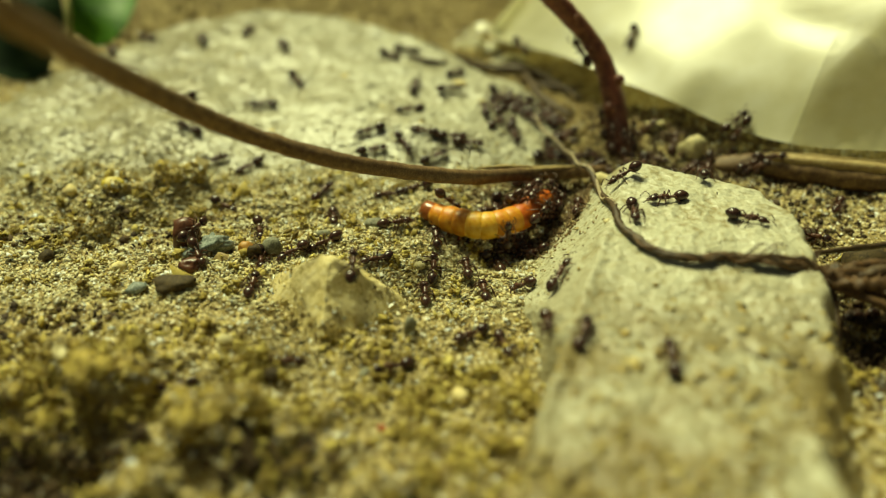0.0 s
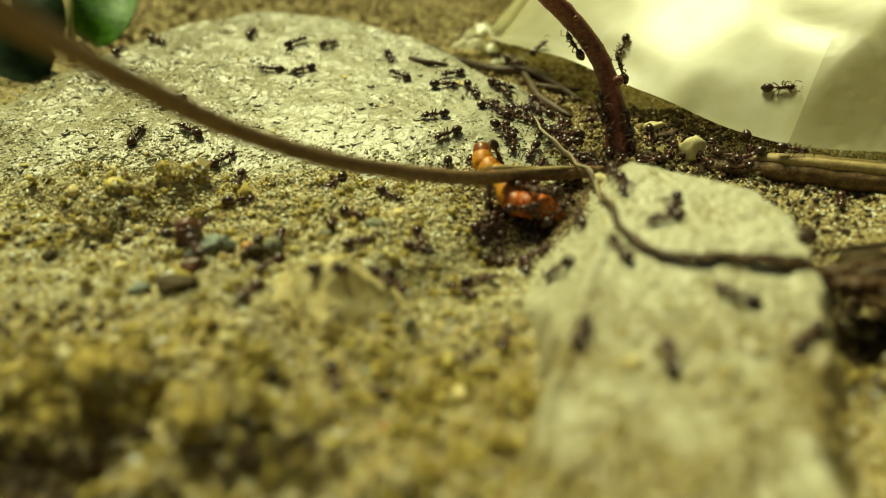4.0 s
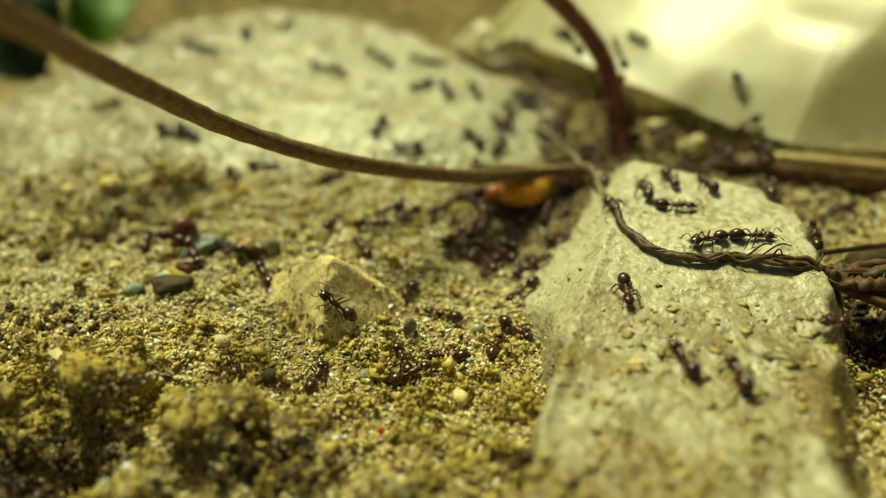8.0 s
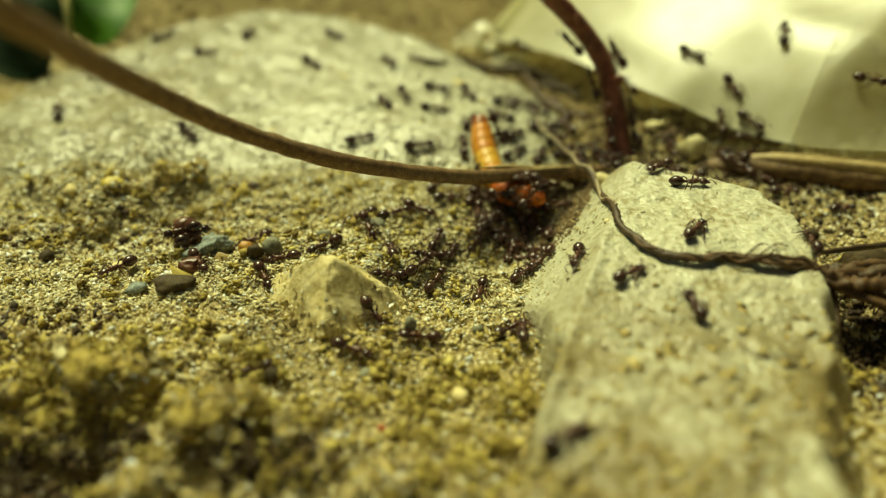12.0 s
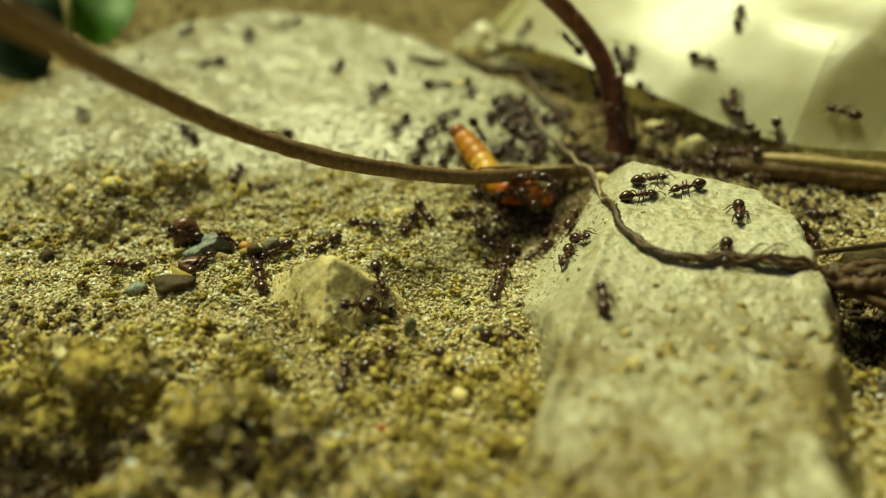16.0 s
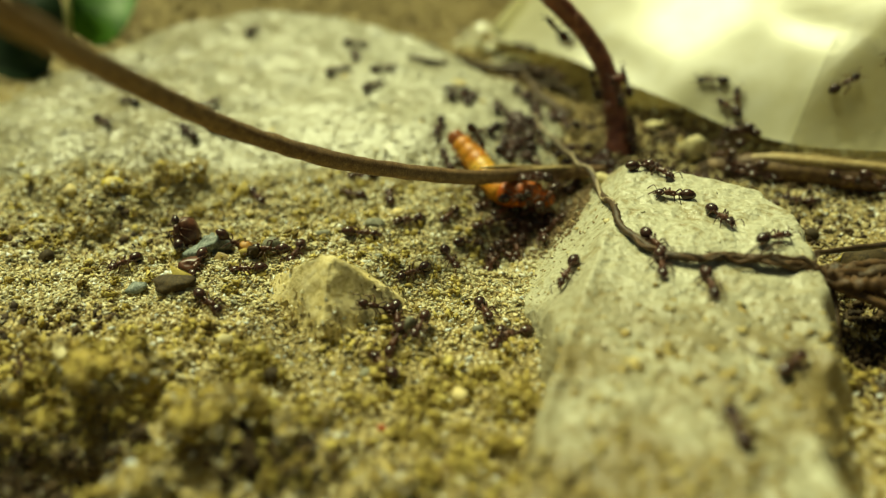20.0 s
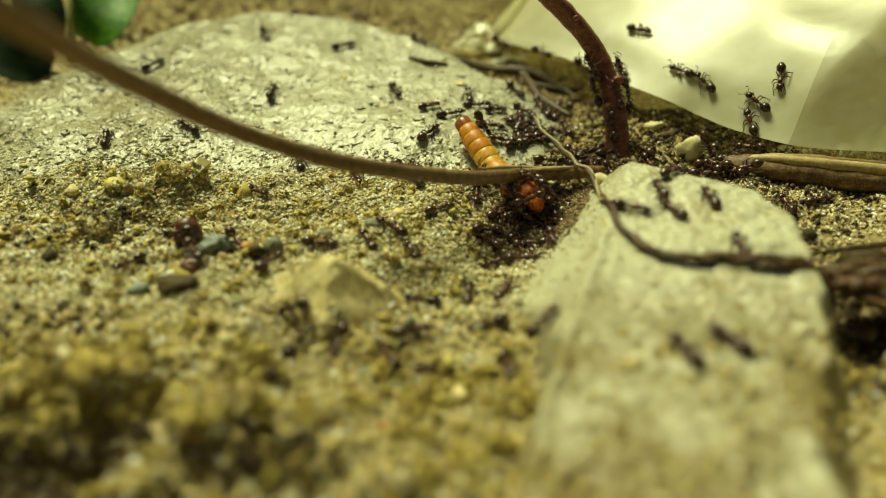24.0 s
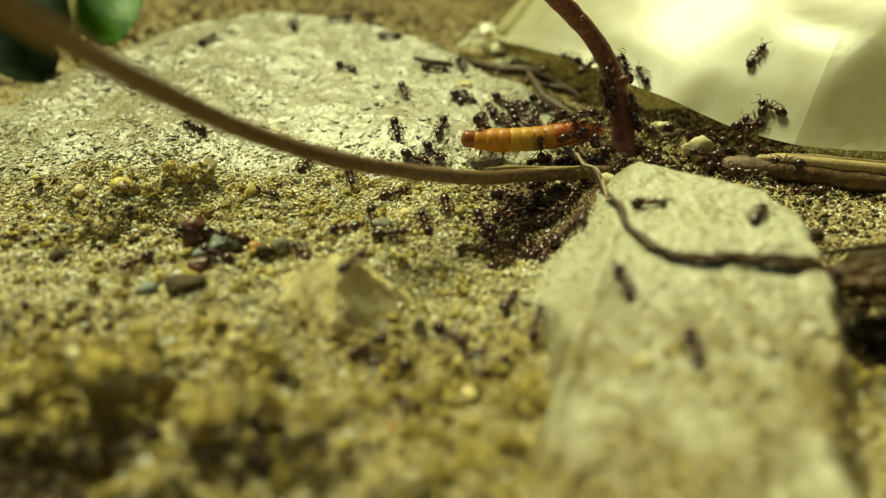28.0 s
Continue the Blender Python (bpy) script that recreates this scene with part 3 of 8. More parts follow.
def film_point(i, u):
    e = film_line[i]
    s = i / (len(film_line) - 1)
    back = Vector((0.45 + 0.35 * math.sin(math.pi * s), 1.0, 0)).normalized()
    grow = min(1, max(0, (s - 0.2) / 0.35))
    h = 16.0 * (1 - (1 - u) ** 3) * (0.12 + 0.88 * grow * grow * (3 - 2 * grow))
    p = e + back * (48 * u) + Vector((0, 0, h))
    taut = 1.0
    for ramp in (u / (0.07 + 0.12 * min(1, max(0, (s - 0.7) / 0.1))), (1.0 - s) / 0.14):
        ramp = min(1, max(0, ramp))
        taut *= ramp * ramp * (3 - 2 * ramp)
    dx, dy = max(-20, min(14, p.x - 24.5)), max(-14, min(14, p.y - 25.6))
    wing = min(1, max(0, (dx - 3) / 5))
    droop = 0.018 * min(0, dx + 1.5) ** 2 + (0.006 * dy * dy if dy > 0 else 0.016 * min(0, dy + 2 + 6 * wing * wing * (3 - 2 * wing)) ** 2)
    p.z += (9.3 + 0.505 * dx + 0.44 * dy + 0.005 * dx * dx - droop - p.z) * taut
    past = (28.9 - p.x) * 0.77 + (24.0 - p.y) * 0.64
    p.z -= 0.3 * math.exp(-((past - 1.2) / 1.1) ** 2) * min(1, max(0, (p.x - 27.5) / 3)) * taut
    w = noise.noise(p * 0.045) * 1.4 + noise.noise(p * 0.22) * 0.16 + noise.noise(Vector((p.x * 0.5 + p.y * 0.12, p.y * 0.1, 3.0))) * 0.3 * max(0, 0.5 - s) * 2
    return p + Vector((0, 0, w * min(1, u * 6)))


def film_mesh(inside):
    verts, faces, at = [], [], {}
    cols, rows_ = len(film_line), 60

    def corner(i, k):
        if (i, k) not in at:
            at[(i, k)] = len(verts)
            verts.append(film_point(i, (k / rows_) ** 1.4))
        return at[(i, k)]
    for i in range(cols - 1):
        for k in range(rows_):
            if inside(i / cols, (k / rows_) ** 1.4):
                faces.append((corner(i, k), corner(i + 1, k), corner(i + 1, k + 1), corner(i, k + 1)))
    return mesh_from("film", verts, faces)


def window(s, u):
    return s > 0.68 and u < 0.3


def clear_patch(m, centre, radii):
    """Lets the film grow clear towards the middle of a patch."""
    nt = m.node_tree
    tc, mp, ball, ramp = (nt.nodes.new(k) for k in ("ShaderNodeTexCoord", "ShaderNodeMapping", "ShaderNodeTexGradient", "ShaderNodeValToRGB"))
    wob, mixv = nt.nodes.new("ShaderNodeTexNoise"), nt.nodes.new("ShaderNodeVectorMath")
    wob.inputs["Scale"].default_value = 230.0
    mixv.operation = "MULTIPLY_ADD"
    mixv.inputs[1].default_value = (0.012, 0.012, 0.012)
    ball.gradient_type = "SPHERICAL"
    mp.vector_type = "TEXTURE"
    mp.inputs["Location"].default_value = mm(centre.x + 6, centre.y + 6, centre.z + 6)
    mp.inputs["Scale"].default_value = mm(*radii)
    nt.links.new(tc.outputs["Object"], wob.inputs["Vector"])
    nt.links.new(wob.outputs["Color"], mixv.inputs[0])
    nt.links.new(tc.outputs["Object"], mixv.inputs[2])
    nt.links.new(mixv.outputs[0], mp.inputs["Vector"])
    nt.links.new(mp.outputs[0], ball.inputs["Vector"])
    nt.links.new(ball.outputs["Fac"], ramp.inputs["Fac"])
    ramp.color_ramp.elements[0].position, ramp.color_ramp.elements[0].color = 0.06, (0.88, 0.88, 0.88, 1)
    ramp.color_ramp.elements[1].position, ramp.color_ramp.elements[1].color = 0.3, (0.44, 0.44, 0.44, 1)
    nt.links.new(ramp.outputs["Color"], nt.nodes["Principled BSDF"].inputs["Alpha"])
    half = nt.nodes.new("ShaderNodeMath")
    half.operation = "MULTIPLY"
    half.inputs[1].default_value = 0.4
    nt.links.new(ramp.outputs["Color"], half.inputs[0])
    nt.links.new(half.outputs[0], nt.nodes["Mix Shader"].inputs[0])


clear_patch(FILM_CLEAR, Vector((32.4, 13.4, 6.6)), (6.8, 5.6, 6.5))
film = empty("plastic_film", "crumpled milky yellow plastic film with shiny highlights", "plastic film")
film_parts = [part("film_sheet", film_mesh(lambda s, u: not window(s, u)), FILM, film),
              part("clear_window", film_mesh(window), FILM_CLEAR, film, "clear see-through patch of film")]


def shred(x0, y0, x1, y1, wide, lift, seed):
    """A torn, crumpled strip of film lying from one place to another."""
    verts, faces, n, m = [], [], 26, 9
    dx, dy = x1 - x0, y1 - y0
    run = math.hypot(dx, dy)
    for i in range(n):
        for k in range(m):
            u, v = i / (n - 1), 2 * k / (m - 1) - 1
            w = wide * (0.55 + 0.45 * math.sin(math.pi * u)) * (1 + 0.3 * noise.noise(Vector((u * 5, v * 2, seed))))
            x, y = x0 + dx * u - dy / run * w * v, y0 + dy * u + dx / run * w * v
            z = land_at(x, y) + lift * (0.15 + math.sin(math.pi * u) ** 0.7) * (1 - 0.45 * v * v)
            z += 0.5 * noise.noise(Vector((x * 0.7, y * 0.5, seed))) + 0.25 * noise.noise(Vector((x * 1.9, y * 1.5, seed + 4.0)))
            verts.append((x, y, z + 0.45))
    for i in range(n - 1):
        for k in range(m - 1):
            a = i * m + k
            faces.append((a, a + 1, a + m + 1, a + m))
    return mesh_from("shred", verts, faces)


for i, strip in enumerate([(1.0, 41.2, 6.4, 40.0, 1.0, 1.2), (2.6, 45.6, 8.2, 43.6, 1.5, 1.6), (5.4, 37.4, 9.6, 36.2, 0.8, 0.7)]):
    scrap = empty("plastic_scrap", "torn crumpled scrap of milky plastic film behind the stone", "plastic scrap")
    part("film_strip", shred(*strip, 6 + 3 * i), FILM, scrap)


# ---- pebbles and crumbs ----
def rest(x, y, sink=0.15):
    return (x, y, land_at(x, y) - sink)


def pebble(name, x, y, size, mat, label, category, seed, turn=0, sink=0.15, rough=0.15, facets=4, flat=0.0, detail=3):
    ob = thing(name, lump(seed, *size, rough=rough, facets=facets, flat=flat, detail=detail), mat, label, category)
    px, py, pz = rest(x, y, sink)
    ob.matrix_basis = pose(px * MM, py * MM, pz * MM, 0, 0, turn)
    return ob


def pyramid_stone():
    """The small pointed stone on the sand."""
    bm = bmesh.new()
    bmesh.ops.create_icosphere(bm, subdivisions=5, radius=1)
    cuts = [(Vector((-0.70, -0.42, 0.58)), 0.46), (Vector((0.62, -0.52, 0.59)), 0.52), (Vector((0.6, 0.4, 0.7)), 0.62),
            (Vector((0.0, 0.8, 0.6)), 0.56), (Vector((-0.25, -0.2, 0.93)), 0.73)]
    for v in bm.verts:
        p = v.co * 1.25
        for nrm, dist in cuts:
            nrm = nrm.normalized()
            over = p.dot(nrm) - dist
            if over > 0:
                p -= nrm * over * 0.94
        p *= 1 + 0.10 * noise.noise(p * 2.2) + 0.06 * noise.noise(p * 6) + 0.02 * noise.noise(p * 16)
        v.co = Vector((p.x * 3.6, p.y * 2.9, p.z * 3.4 + 1.0))
    verts, faces = [v.co[:] for v in bm.verts], [[v.index for v in f.verts] for f in bm.faces]
    bm.free()
    return mesh_from("stone", verts, faces)


def crust(source, count, low, seed, size=0.11):
    """Sand grains that stick to the lower part of a mesh."""
    rnd = random.Random(seed)
    tri = [(0, 1, 2), (0, 2, 3), (0, 3, 4), (0, 4, 1), (5, 2, 1), (5, 3, 2), (5, 4, 3), (5, 1, 4)]
    spots = [v.co / MM for v in source.vertices if v.co.z / MM < low + rnd.gauss(0, 0.5)]
    gv, gf = [], []
    for _ in range(count):
        c = spots[rnd.randrange(len(spots))]
        r = size * math.exp(rnd.gauss(0, 0.4))
        n = len(gv)
        for d in ((0, 0, 1), (1, 0, 0), (0, 1, 0), (-1, 0, 0), (0, -1, 0), (0, 0, -1)):
            gv.append(c + Vector(d) * r * rnd.uniform(0.6, 1.3) + Vector((rnd.gauss(0, r * 0.3), rnd.gauss(0, r * 0.3), rnd.gauss(0, r * 0.3))))
        gf += [[n + q for q in t] for t in tri]
    return mesh_from("crust", gv, gf, False)


stone = empty("stone", "small pointed pale yellow stone half sunk in sand", "stone")
body = part("stone_body", pyramid_stone(), CHALK, stone)
part("sand_crust", crust(body.data, 1300, 1.1, 61), SAND_GRAIN, stone, "sand sticking to the foot of the stone")
stone.matrix_basis = pose(-6.9 * MM, -6.6 * MM, land_at(-6.9, -6.6) * MM)

pebble("crumb", 21.2, 14.4, (1.15, 1.1, 1.35), WHITE_CRUMB, "round pale cream crumb beside the dry root", "crumb", 21, rough=0.24, facets=3)
pebble("crumb", 11.9, 6.6, (0.9, 0.6, 0.5), WHITE_CRUMB, "small white crumb lying on the rock's crest", "crumb", 22, 20)
pebble("crumb", 19.0, 17.8, (1.1, 0.6, 0.6), WHITE_CRUMB, "small pale chip on sand behind the rock", "crumb", 23, 10)
pebble("pebble", 29.0, -1.6, (1.5, 1.2, 1.1), BROWN_STONE, "rounded dark grey-brown pebble beside the rock", "pebble", 24, facets=0)
pebble("pebble", -16.2, -0.5, (1.45, 0.9, 0.85), BLUE_STONE, "craggy blue-grey pebble on sand", "pebble", 25, 20, rough=0.55, facets=8, detail=4)
pebble("pebble", -11.9, -0.5, (0.7, 0.6, 0.75), GREY_STONE, "small round grey pebble on sand", "pebble", 26, facets=0)
pebble("pebble", -17.0, -5.6, (1.35, 0.9, 0.8), BROWN_STONE, "flat dark brown pebble on sand", "pebble", 27, rough=0.28, facets=6)
pebble("stone_chip", -19.8, -5.1, (0.85, 0.5, 0.4), BLUE_STONE, "thin blue-grey stone chip on sand", "chip", 28, 5, facets=8, detail=2)
pebble("stone_chip", -2.0, -9.4, (0.55, 0.35, 0.8), GREY_STONE, "upright grey-green stone shard in sand", "chip", 29, 30, facets=9, detail=2)
pebble("grain", -13.7, -0.4, (0.6, 0.5, 0.6), ORANGE_GRAIN, "orange translucent sand grain", "grain", 30)
pebble("grain", -15.1, -1.5, (0.65, 0.5, 0.5), STRAW, "pale straw-coloured sand grain", "grain", 31)
pebble("grain", -25.2, 6.6, (0.9, 0.6, 0.6), YELLOW_GRAIN, "bright yellow grain in sand", "grain", 32)
pebble("grain", -3.2, -16.6, (0.3, 0.25, 0.25), RED_GRAIN, "small red grain in sand", "grain", 33)
for i, (x, y, r) in enumerate([(9.6, -16.0, 0.36), (12.6, -14.4, 0.2)]):
    pebble("grain", x, y, (r * 1.1, r * 0.8, r * 0.5), (CHALK, CLOD, STRAW)[i % 3], "small yellow-brown grain stuck on the pale rock", "grain", 400 + i, 40 * i)
for i, (x, y, r) in enumerate([(1.6, 25.0, 0.7), (-5.5, 20.5, 0.4), (-9.5, 26.0, 0.45), (-15.0, 17.0, 0.4), (3.6, 22.2, 0.5), (-2.0, 17.0, 0.35), (-20.5, 30.0, 0.4)]):
    pebble("stone_chip", x, y, (r * 0.95, r * 0.8, r * 0.35), (CHALK, WHITE_CRUMB, CHALK)[i % 3], "pale flake of stone lying on the flat stone", "chip", 420 + i, 35 * i, facets=7, detail=3, rough=0.4)
loose_hair = empty("root_hair", "short pale fibre lying on the rock", "root")
part("strand", tube(over_rock([(15.2, -14.6), (16.0, -15.6), (17.2, -15.9), (18.3, -16.6)], 0.15), [0.03, 0.05, 0.05, 0.03], 6, 6, 0.2, 75), PALE_FIBRE, loose_hair)
for i, (x, y, rx) in enumerate([(-8.6, 1.4, 0.5), (-3.4, 4.6, 0.45), (-13.0, 4.2, 0.4), (-1.6, -2.2, 0.35), (2.2, -8.6, 0.4), (-22.0, -2.4, 0.5), (-27.5, -1.0, 0.55), (-12.8, -10.4, 0.45), (-4.4, -12.6, 0.4), (1.0, -14.6, 0.5), (26.6, 1.8, 0.5), (27.8, -4.2, 0.6), (23.6, 5.6, 0.45), (-29.0, 7.4, 0.5), (-9.4, -13.4, 0.5)]):
    pebble("pebble", x, y, (rx * 1.2, rx, rx * 0.9), (GREY_STONE, CHALK, BROWN_STONE, WHITE_CRUMB)[i % 4], ("small grey pebble", "small ochre pebble", "small brown pebble", "small cream pebble")[i % 4] + " among the sand grains", "pebble", 440 + i, 50 * i, facets=5, detail=2)
pebble("seed_husk", -18.2, 0.9, (1.3, 0.9, 1.25), SEED_HUSK, "broken reddish-brown seed husk on sand", "husk", 34, 30)
pebble("pebble", -5.0, 2.6, (0.8, 0.5, 0.45), GREY_STONE, "small grey-brown pebble on sand", "pebble", 35)


pebble("soil_crumb", -16.9, -2.6, (0.75, 0.6, 0.5), SEED_HUSK, "dark brown crumb of soil against the blue-grey pebble", "crumb", 36, 40, rough=0.5)
pebble("soil_crumb", -12.9, -1.2, (0.55, 0.5, 0.7), BROWN_STONE, "dark brown crumb beside a round grey pebble", "crumb", 37, 10, rough=0.5)


# ---- sand grains ----
def grains_mesh(name, x, y, z, r, rng, fine=False, flat=1.0):
    """Flaky grains of radius r at the given places, as one mesh."""
    n = len(x)
    base = np.array([(0, 0, 1), (1, 0, 0), (0, 1, 0), (-1, 0, 0), (0, -1, 0), (0, 0, -1)], float)
    tri = np.array([(0, 1, 2), (0, 2, 3), (0, 3, 4), (0, 4, 1), (5, 2, 1), (5, 3, 2), (5, 4, 3), (5, 1, 4)])
    if fine:
        bm = bmesh.new()
        bmesh.ops.create_icosphere(bm, subdivisions=1, radius=1)
        base = np.array([v.co[:] for v in bm.verts])
        tri = np.array([[v.index for v in f.verts] for f in bm.faces])
        bm.free()
    shape = np.stack([rng.uniform(0.85, 1.35, n), rng.uniform(0.5, 1.05, n), rng.uniform(0.22, 0.7, n)], -1)[:, None] * r[:, None, None]
    jitter = 1 + rng.uniform(-0.45, 0.4, (n, len(base), 1))
    v = base[None] * shape * jitter + rng.normal(0, 0.13, (n, len(base), 3)) * r[:, None, None]
    q = rng.normal(0, 1, (n, 4))
    q[:, 1:3] *= 0.3 + 0.7 * flat
    q /= np.linalg.norm(q, axis=1, keepdims=True)
    w, i, j, k = q.T
    turn = np.array([[1 - 2 * (j * j + k * k), 2 * (i * j - k * w), 2 * (i * k + j * w)],
                     [2 * (i * j + k * w), 1 - 2 * (i * i + k * k), 2 * (j * k - i * w)],
                     [2 * (i * k - j * w), 2 * (j * k + i * w), 1 - 2 * (i * i + j * j)]]).transpose(2, 0, 1)
    v = np.einsum("nab,nvb->nva", turn, v)
    v[..., 2] *= min(1.0, flat * 1.15)
    out = (v + np.stack([x, y, z], -1)[:, None]).reshape(-1, 3) * MM
    faces = (tri[None] + (np.arange(n) * len(base))[:, None, None]).reshape(-1, 3)
    me = bpy.data.meshes.new(name)
    me.vertices.add(len(out))
    me.vertices.foreach_set("co", out.ravel())
    me.loops.add(len(faces) * 3)
    me.loops.foreach_set("vertex_index", faces.ravel().astype(np.int32))
    me.polygons.add(len(faces))
    me.polygons.foreach_set("loop_start", np.arange(0, len(faces) * 3, 3, dtype=np.int32))
    me.update(calc_edges=True)
    return me


def grain_field(name, count, area, size, seed, thin=None, fine=False, flat=1.0, uneven=0.38):
    """Many loose grains as one mesh of separate pieces."""
    rng = np.random.default_rng(seed)
    x0, x1, y0, y1 = area
    x, y = rng.uniform(x0, x1, count), rng.uniform(y0, y1, count)
    keep = np.abs(x) < 8 + (y + 45.3) * 0.68
    if thin is not None:
        keep &= thin(x, y, rng)
    x, y = x[keep], y[keep]
    n = len(x)
    r = size * np.minimum(2.3, np.exp(rng.normal(0, uneven, n)))
    z = land(x, y) + r * rng.uniform(-0.25, 0.5, n) * flat
    return grains_mesh(name, x, y, z, r, rng, fine, flat)


def bareness(x, y):
    return np.maximum(right_stone_height(x, y), far_stone_height(x, y)) - ground_height(x, y)


def on_sand(x, y, rng):
    drift = 0.5 + 0.5 * vnoise(x / 3.0, y / 3.0, 77)
    return rng.uniform(0, 1, len(x)) > np.clip(bareness(x, y) * (2.0 + 2.0 * drift) + 0.1, 0, 0.998)


def on_stone(x, y, rng):
    bare = bareness(x, y)
    drift = 0.5 + 0.5 * vnoise(x / 4.0, y / 4.0, 78)
    return (bare > 0) & (rng.uniform(0, 1, len(x)) < np.exp(-bare * (0.7 + 1.6 * drift)) * 0.9 + np.where(y > 9, 0.05, 0.008))


def in_front(x, y, rng):
    z = ground_height(x, y)
    return (z > right_stone_height(x, y) - 0.6) & (rng.uniform(0, 1, len(x)) < np.clip(0.35 + z * 0.3, 0.1, 1))


thing("sand", grain_field("sand", 137000, (-36, 38, -26, 16), 0.108, 5, on_sand, flat=0.75, uneven=0.55), SAND_GRAIN,
      "loose yellow, white and dark sand grains", "sand", kind="stuff")
thing("sand", grain_field("sand", 40000, (-38, 9, -7, 14), 0.115, 27, on_sand, flat=0.6, uneven=0.5), PALE_GRAIN,
      "pale flakes mixed into the sand", "sand", kind="stuff")
thing("sand", grain_field("sand", 4000, (-36, 9, -10, 14), 0.11, 29, on_sand, flat=0.8, uneven=0.4), DIRT,
      "dark brown grains mixed into the sand", "sand", kind="stuff")
thing("sand", grain_field("sand", 24000, (-46, 46, 14, 50), 0.13, 6, on_sand), SAND_GRAIN,
      "loose sand grains behind the stones", "sand", kind="stuff")
thing("sand", grain_field("sand", 62000, (-46, 24, -26, 50), 0.13, 15, on_stone, flat=0.15, uneven=0.5), PALE_GRAIN,
      "pale sand and flakes lying on the stones", "sand", kind="stuff")


def dusted(x, y, rng):
    """Sand blown over the near end of the rock and the far end of the flat stone."""
    drift = 0.5 + 0.5 * vnoise(x / 2.6, y / 2.6, 79) + 0.4 * vnoise(x / 1.1, y / 1.1, 80)
    near = np.clip((-y - 9.5) / 9, 0, 1) * (x > 0)
    return (bareness(x, y) > 0) & (rng.uniform(0, 1, len(x)) < near * drift)


def far_dusted(x, y, rng):
    drift = 0.5 + 0.5 * vnoise(x / 2.6, y / 2.6, 79) + 0.4 * vnoise(x / 1.1, y / 1.1, 80)
    left = np.clip((-x - 17) / 14, 0, 1) * (y > 4)
    return (bareness(x, y) > 0) & (rng.uniform(0, 1, len(x)) < left * drift)


thing("sand", grain_field("sand", 5200, (0, 26, -27, -8), 0.19, 16, dusted, flat=0.16, uneven=0.6), OCHRE_GRAIN,
      "yellow sand strewn thinly over the stones", "sand", kind="stuff")
thing("sand", grain_field("sand", 30000, (-46, -14, 4, 44), 0.15, 19, far_dusted, flat=0.08), PALE_GRAIN,
      "ochre sand strewn thinly over the flat stone", "sand", kind="stuff")
thing("dirt", grain_field("dirt", 160, (4, 23, -27, -8), 0.2, 18, dusted, flat=0.2, uneven=0.6), DIRT,
      "brown specks of dirt on the near end of the rock", "dirt", kind="stuff")
thing("soil_crumbs", grain_field("soil_crumbs", 15000, (-28, 30, -27, -9), 0.17, 7, in_front, uneven=0.6), CRUMB,
      "brown crumbs of soil in front", "soil", kind="stuff")
thing("soil_crumbs", grain_field("soil_crumbs", 2500, (-36, 34, -9, 14), 0.16, 8, in_front, uneven=0.5), CRUMB,
      "small brown crumbs of soil among the sand", "soil", kind="stuff")


def clumped(x, y, rng):
    drift = vnoise(x / 2.2, y / 2.2, 83) + 0.6 * vnoise(x / 0.9, y / 0.9, 84)
    return (ground_height(x, y) > right_stone_height(x, y) - 0.4) & (rng.uniform(0, 1, len(x)) < np.clip(0.3 + 0.7 * drift, 0.03, 1) * np.clip((-y - 9) / 5, 0, 1))


def cluster_field(name, count, area, size, seed, thin, each=46):
    """Knobbly crumbs, each a heap of flaky grains stuck together, as one mesh."""
    rng = np.random.default_rng(seed)
    x, y = rng.uniform(area[0], area[1], count), rng.uniform(area[2], area[3], count)
    ok = thin(x, y, rng)
    x, y = x[ok], y[ok]
    n = len(x)
    big = size * np.exp(rng.normal(0, 0.4, n))
    d = rng.normal(0, 1, (n, each, 3))
    d /= np.linalg.norm(d, axis=2, keepdims=True)
    d *= rng.uniform(0.55, 1.1, (n, each, 1)) * big[:, None, None] * rng.uniform(0.65, 1.2, (n, 1, 3))
    gx, gy = (x[:, None] + d[..., 0]).ravel(), (y[:, None] + d[..., 1]).ravel()
    gz = ((land(x, y) + 0.35 * big)[:, None] + d[..., 2]).ravel()
    return grains_mesh(name, gx, gy, gz, 0.125 * np.exp(rng.normal(0, 0.5, len(gx))), rng)


thing("soil_crumbs", cluster_field("soil_crumbs", 1500, (-28, 12, -26, -9), 0.42, 21, clumped), CRUMB,
      "knobbly yellow and brown crumbs of soil", "soil", kind="stuff")
thing("soil_crumbs", cluster_field("soil_crumbs", 260, (-28, 4, -26, -12), 0.75, 41, clumped, 90), CRUMB,
      "coarse knobbly crumbs of yellow-brown soil", "soil", kind="stuff")
thing("soil_crumbs", cluster_field("soil_crumbs", 260, (22, 34, -22, -2), 0.42, 22, clumped), CRUMB,
      "knobbly brown crumbs of soil beside the rock", "soil", kind="stuff")
thing("soil_crumbs", cluster_field("soil_crumbs", 260, (-34, 3, -9, 11), 0.3, 23, on_sand, 30), CRUMB,
      "small knobbly crumbs among the sand", "soil", kind="stuff")
# dark clusters paint the shade of voids between clods and beside the rock
thing("dark_soil", cluster_field("dark_soil", 75, (-23, -14.8, -22.5, -17.5), 0.5, 25, lambda x, y, rng: x < 99), HUMUS_SHADE,
      "dark brown soil crumbs in a hollow, coloured dark for its shade", "soil", kind="stuff")
thing("dark_soil", cluster_field("dark_soil", 70, (23.2, 30, -17, -8), 0.45, 28, lambda x, y, rng: x < 99), HUMUS_SHADE,
      "dark brown soil crumbs beside the rock, coloured dark for the crevice's shade", "soil", kind="stuff")
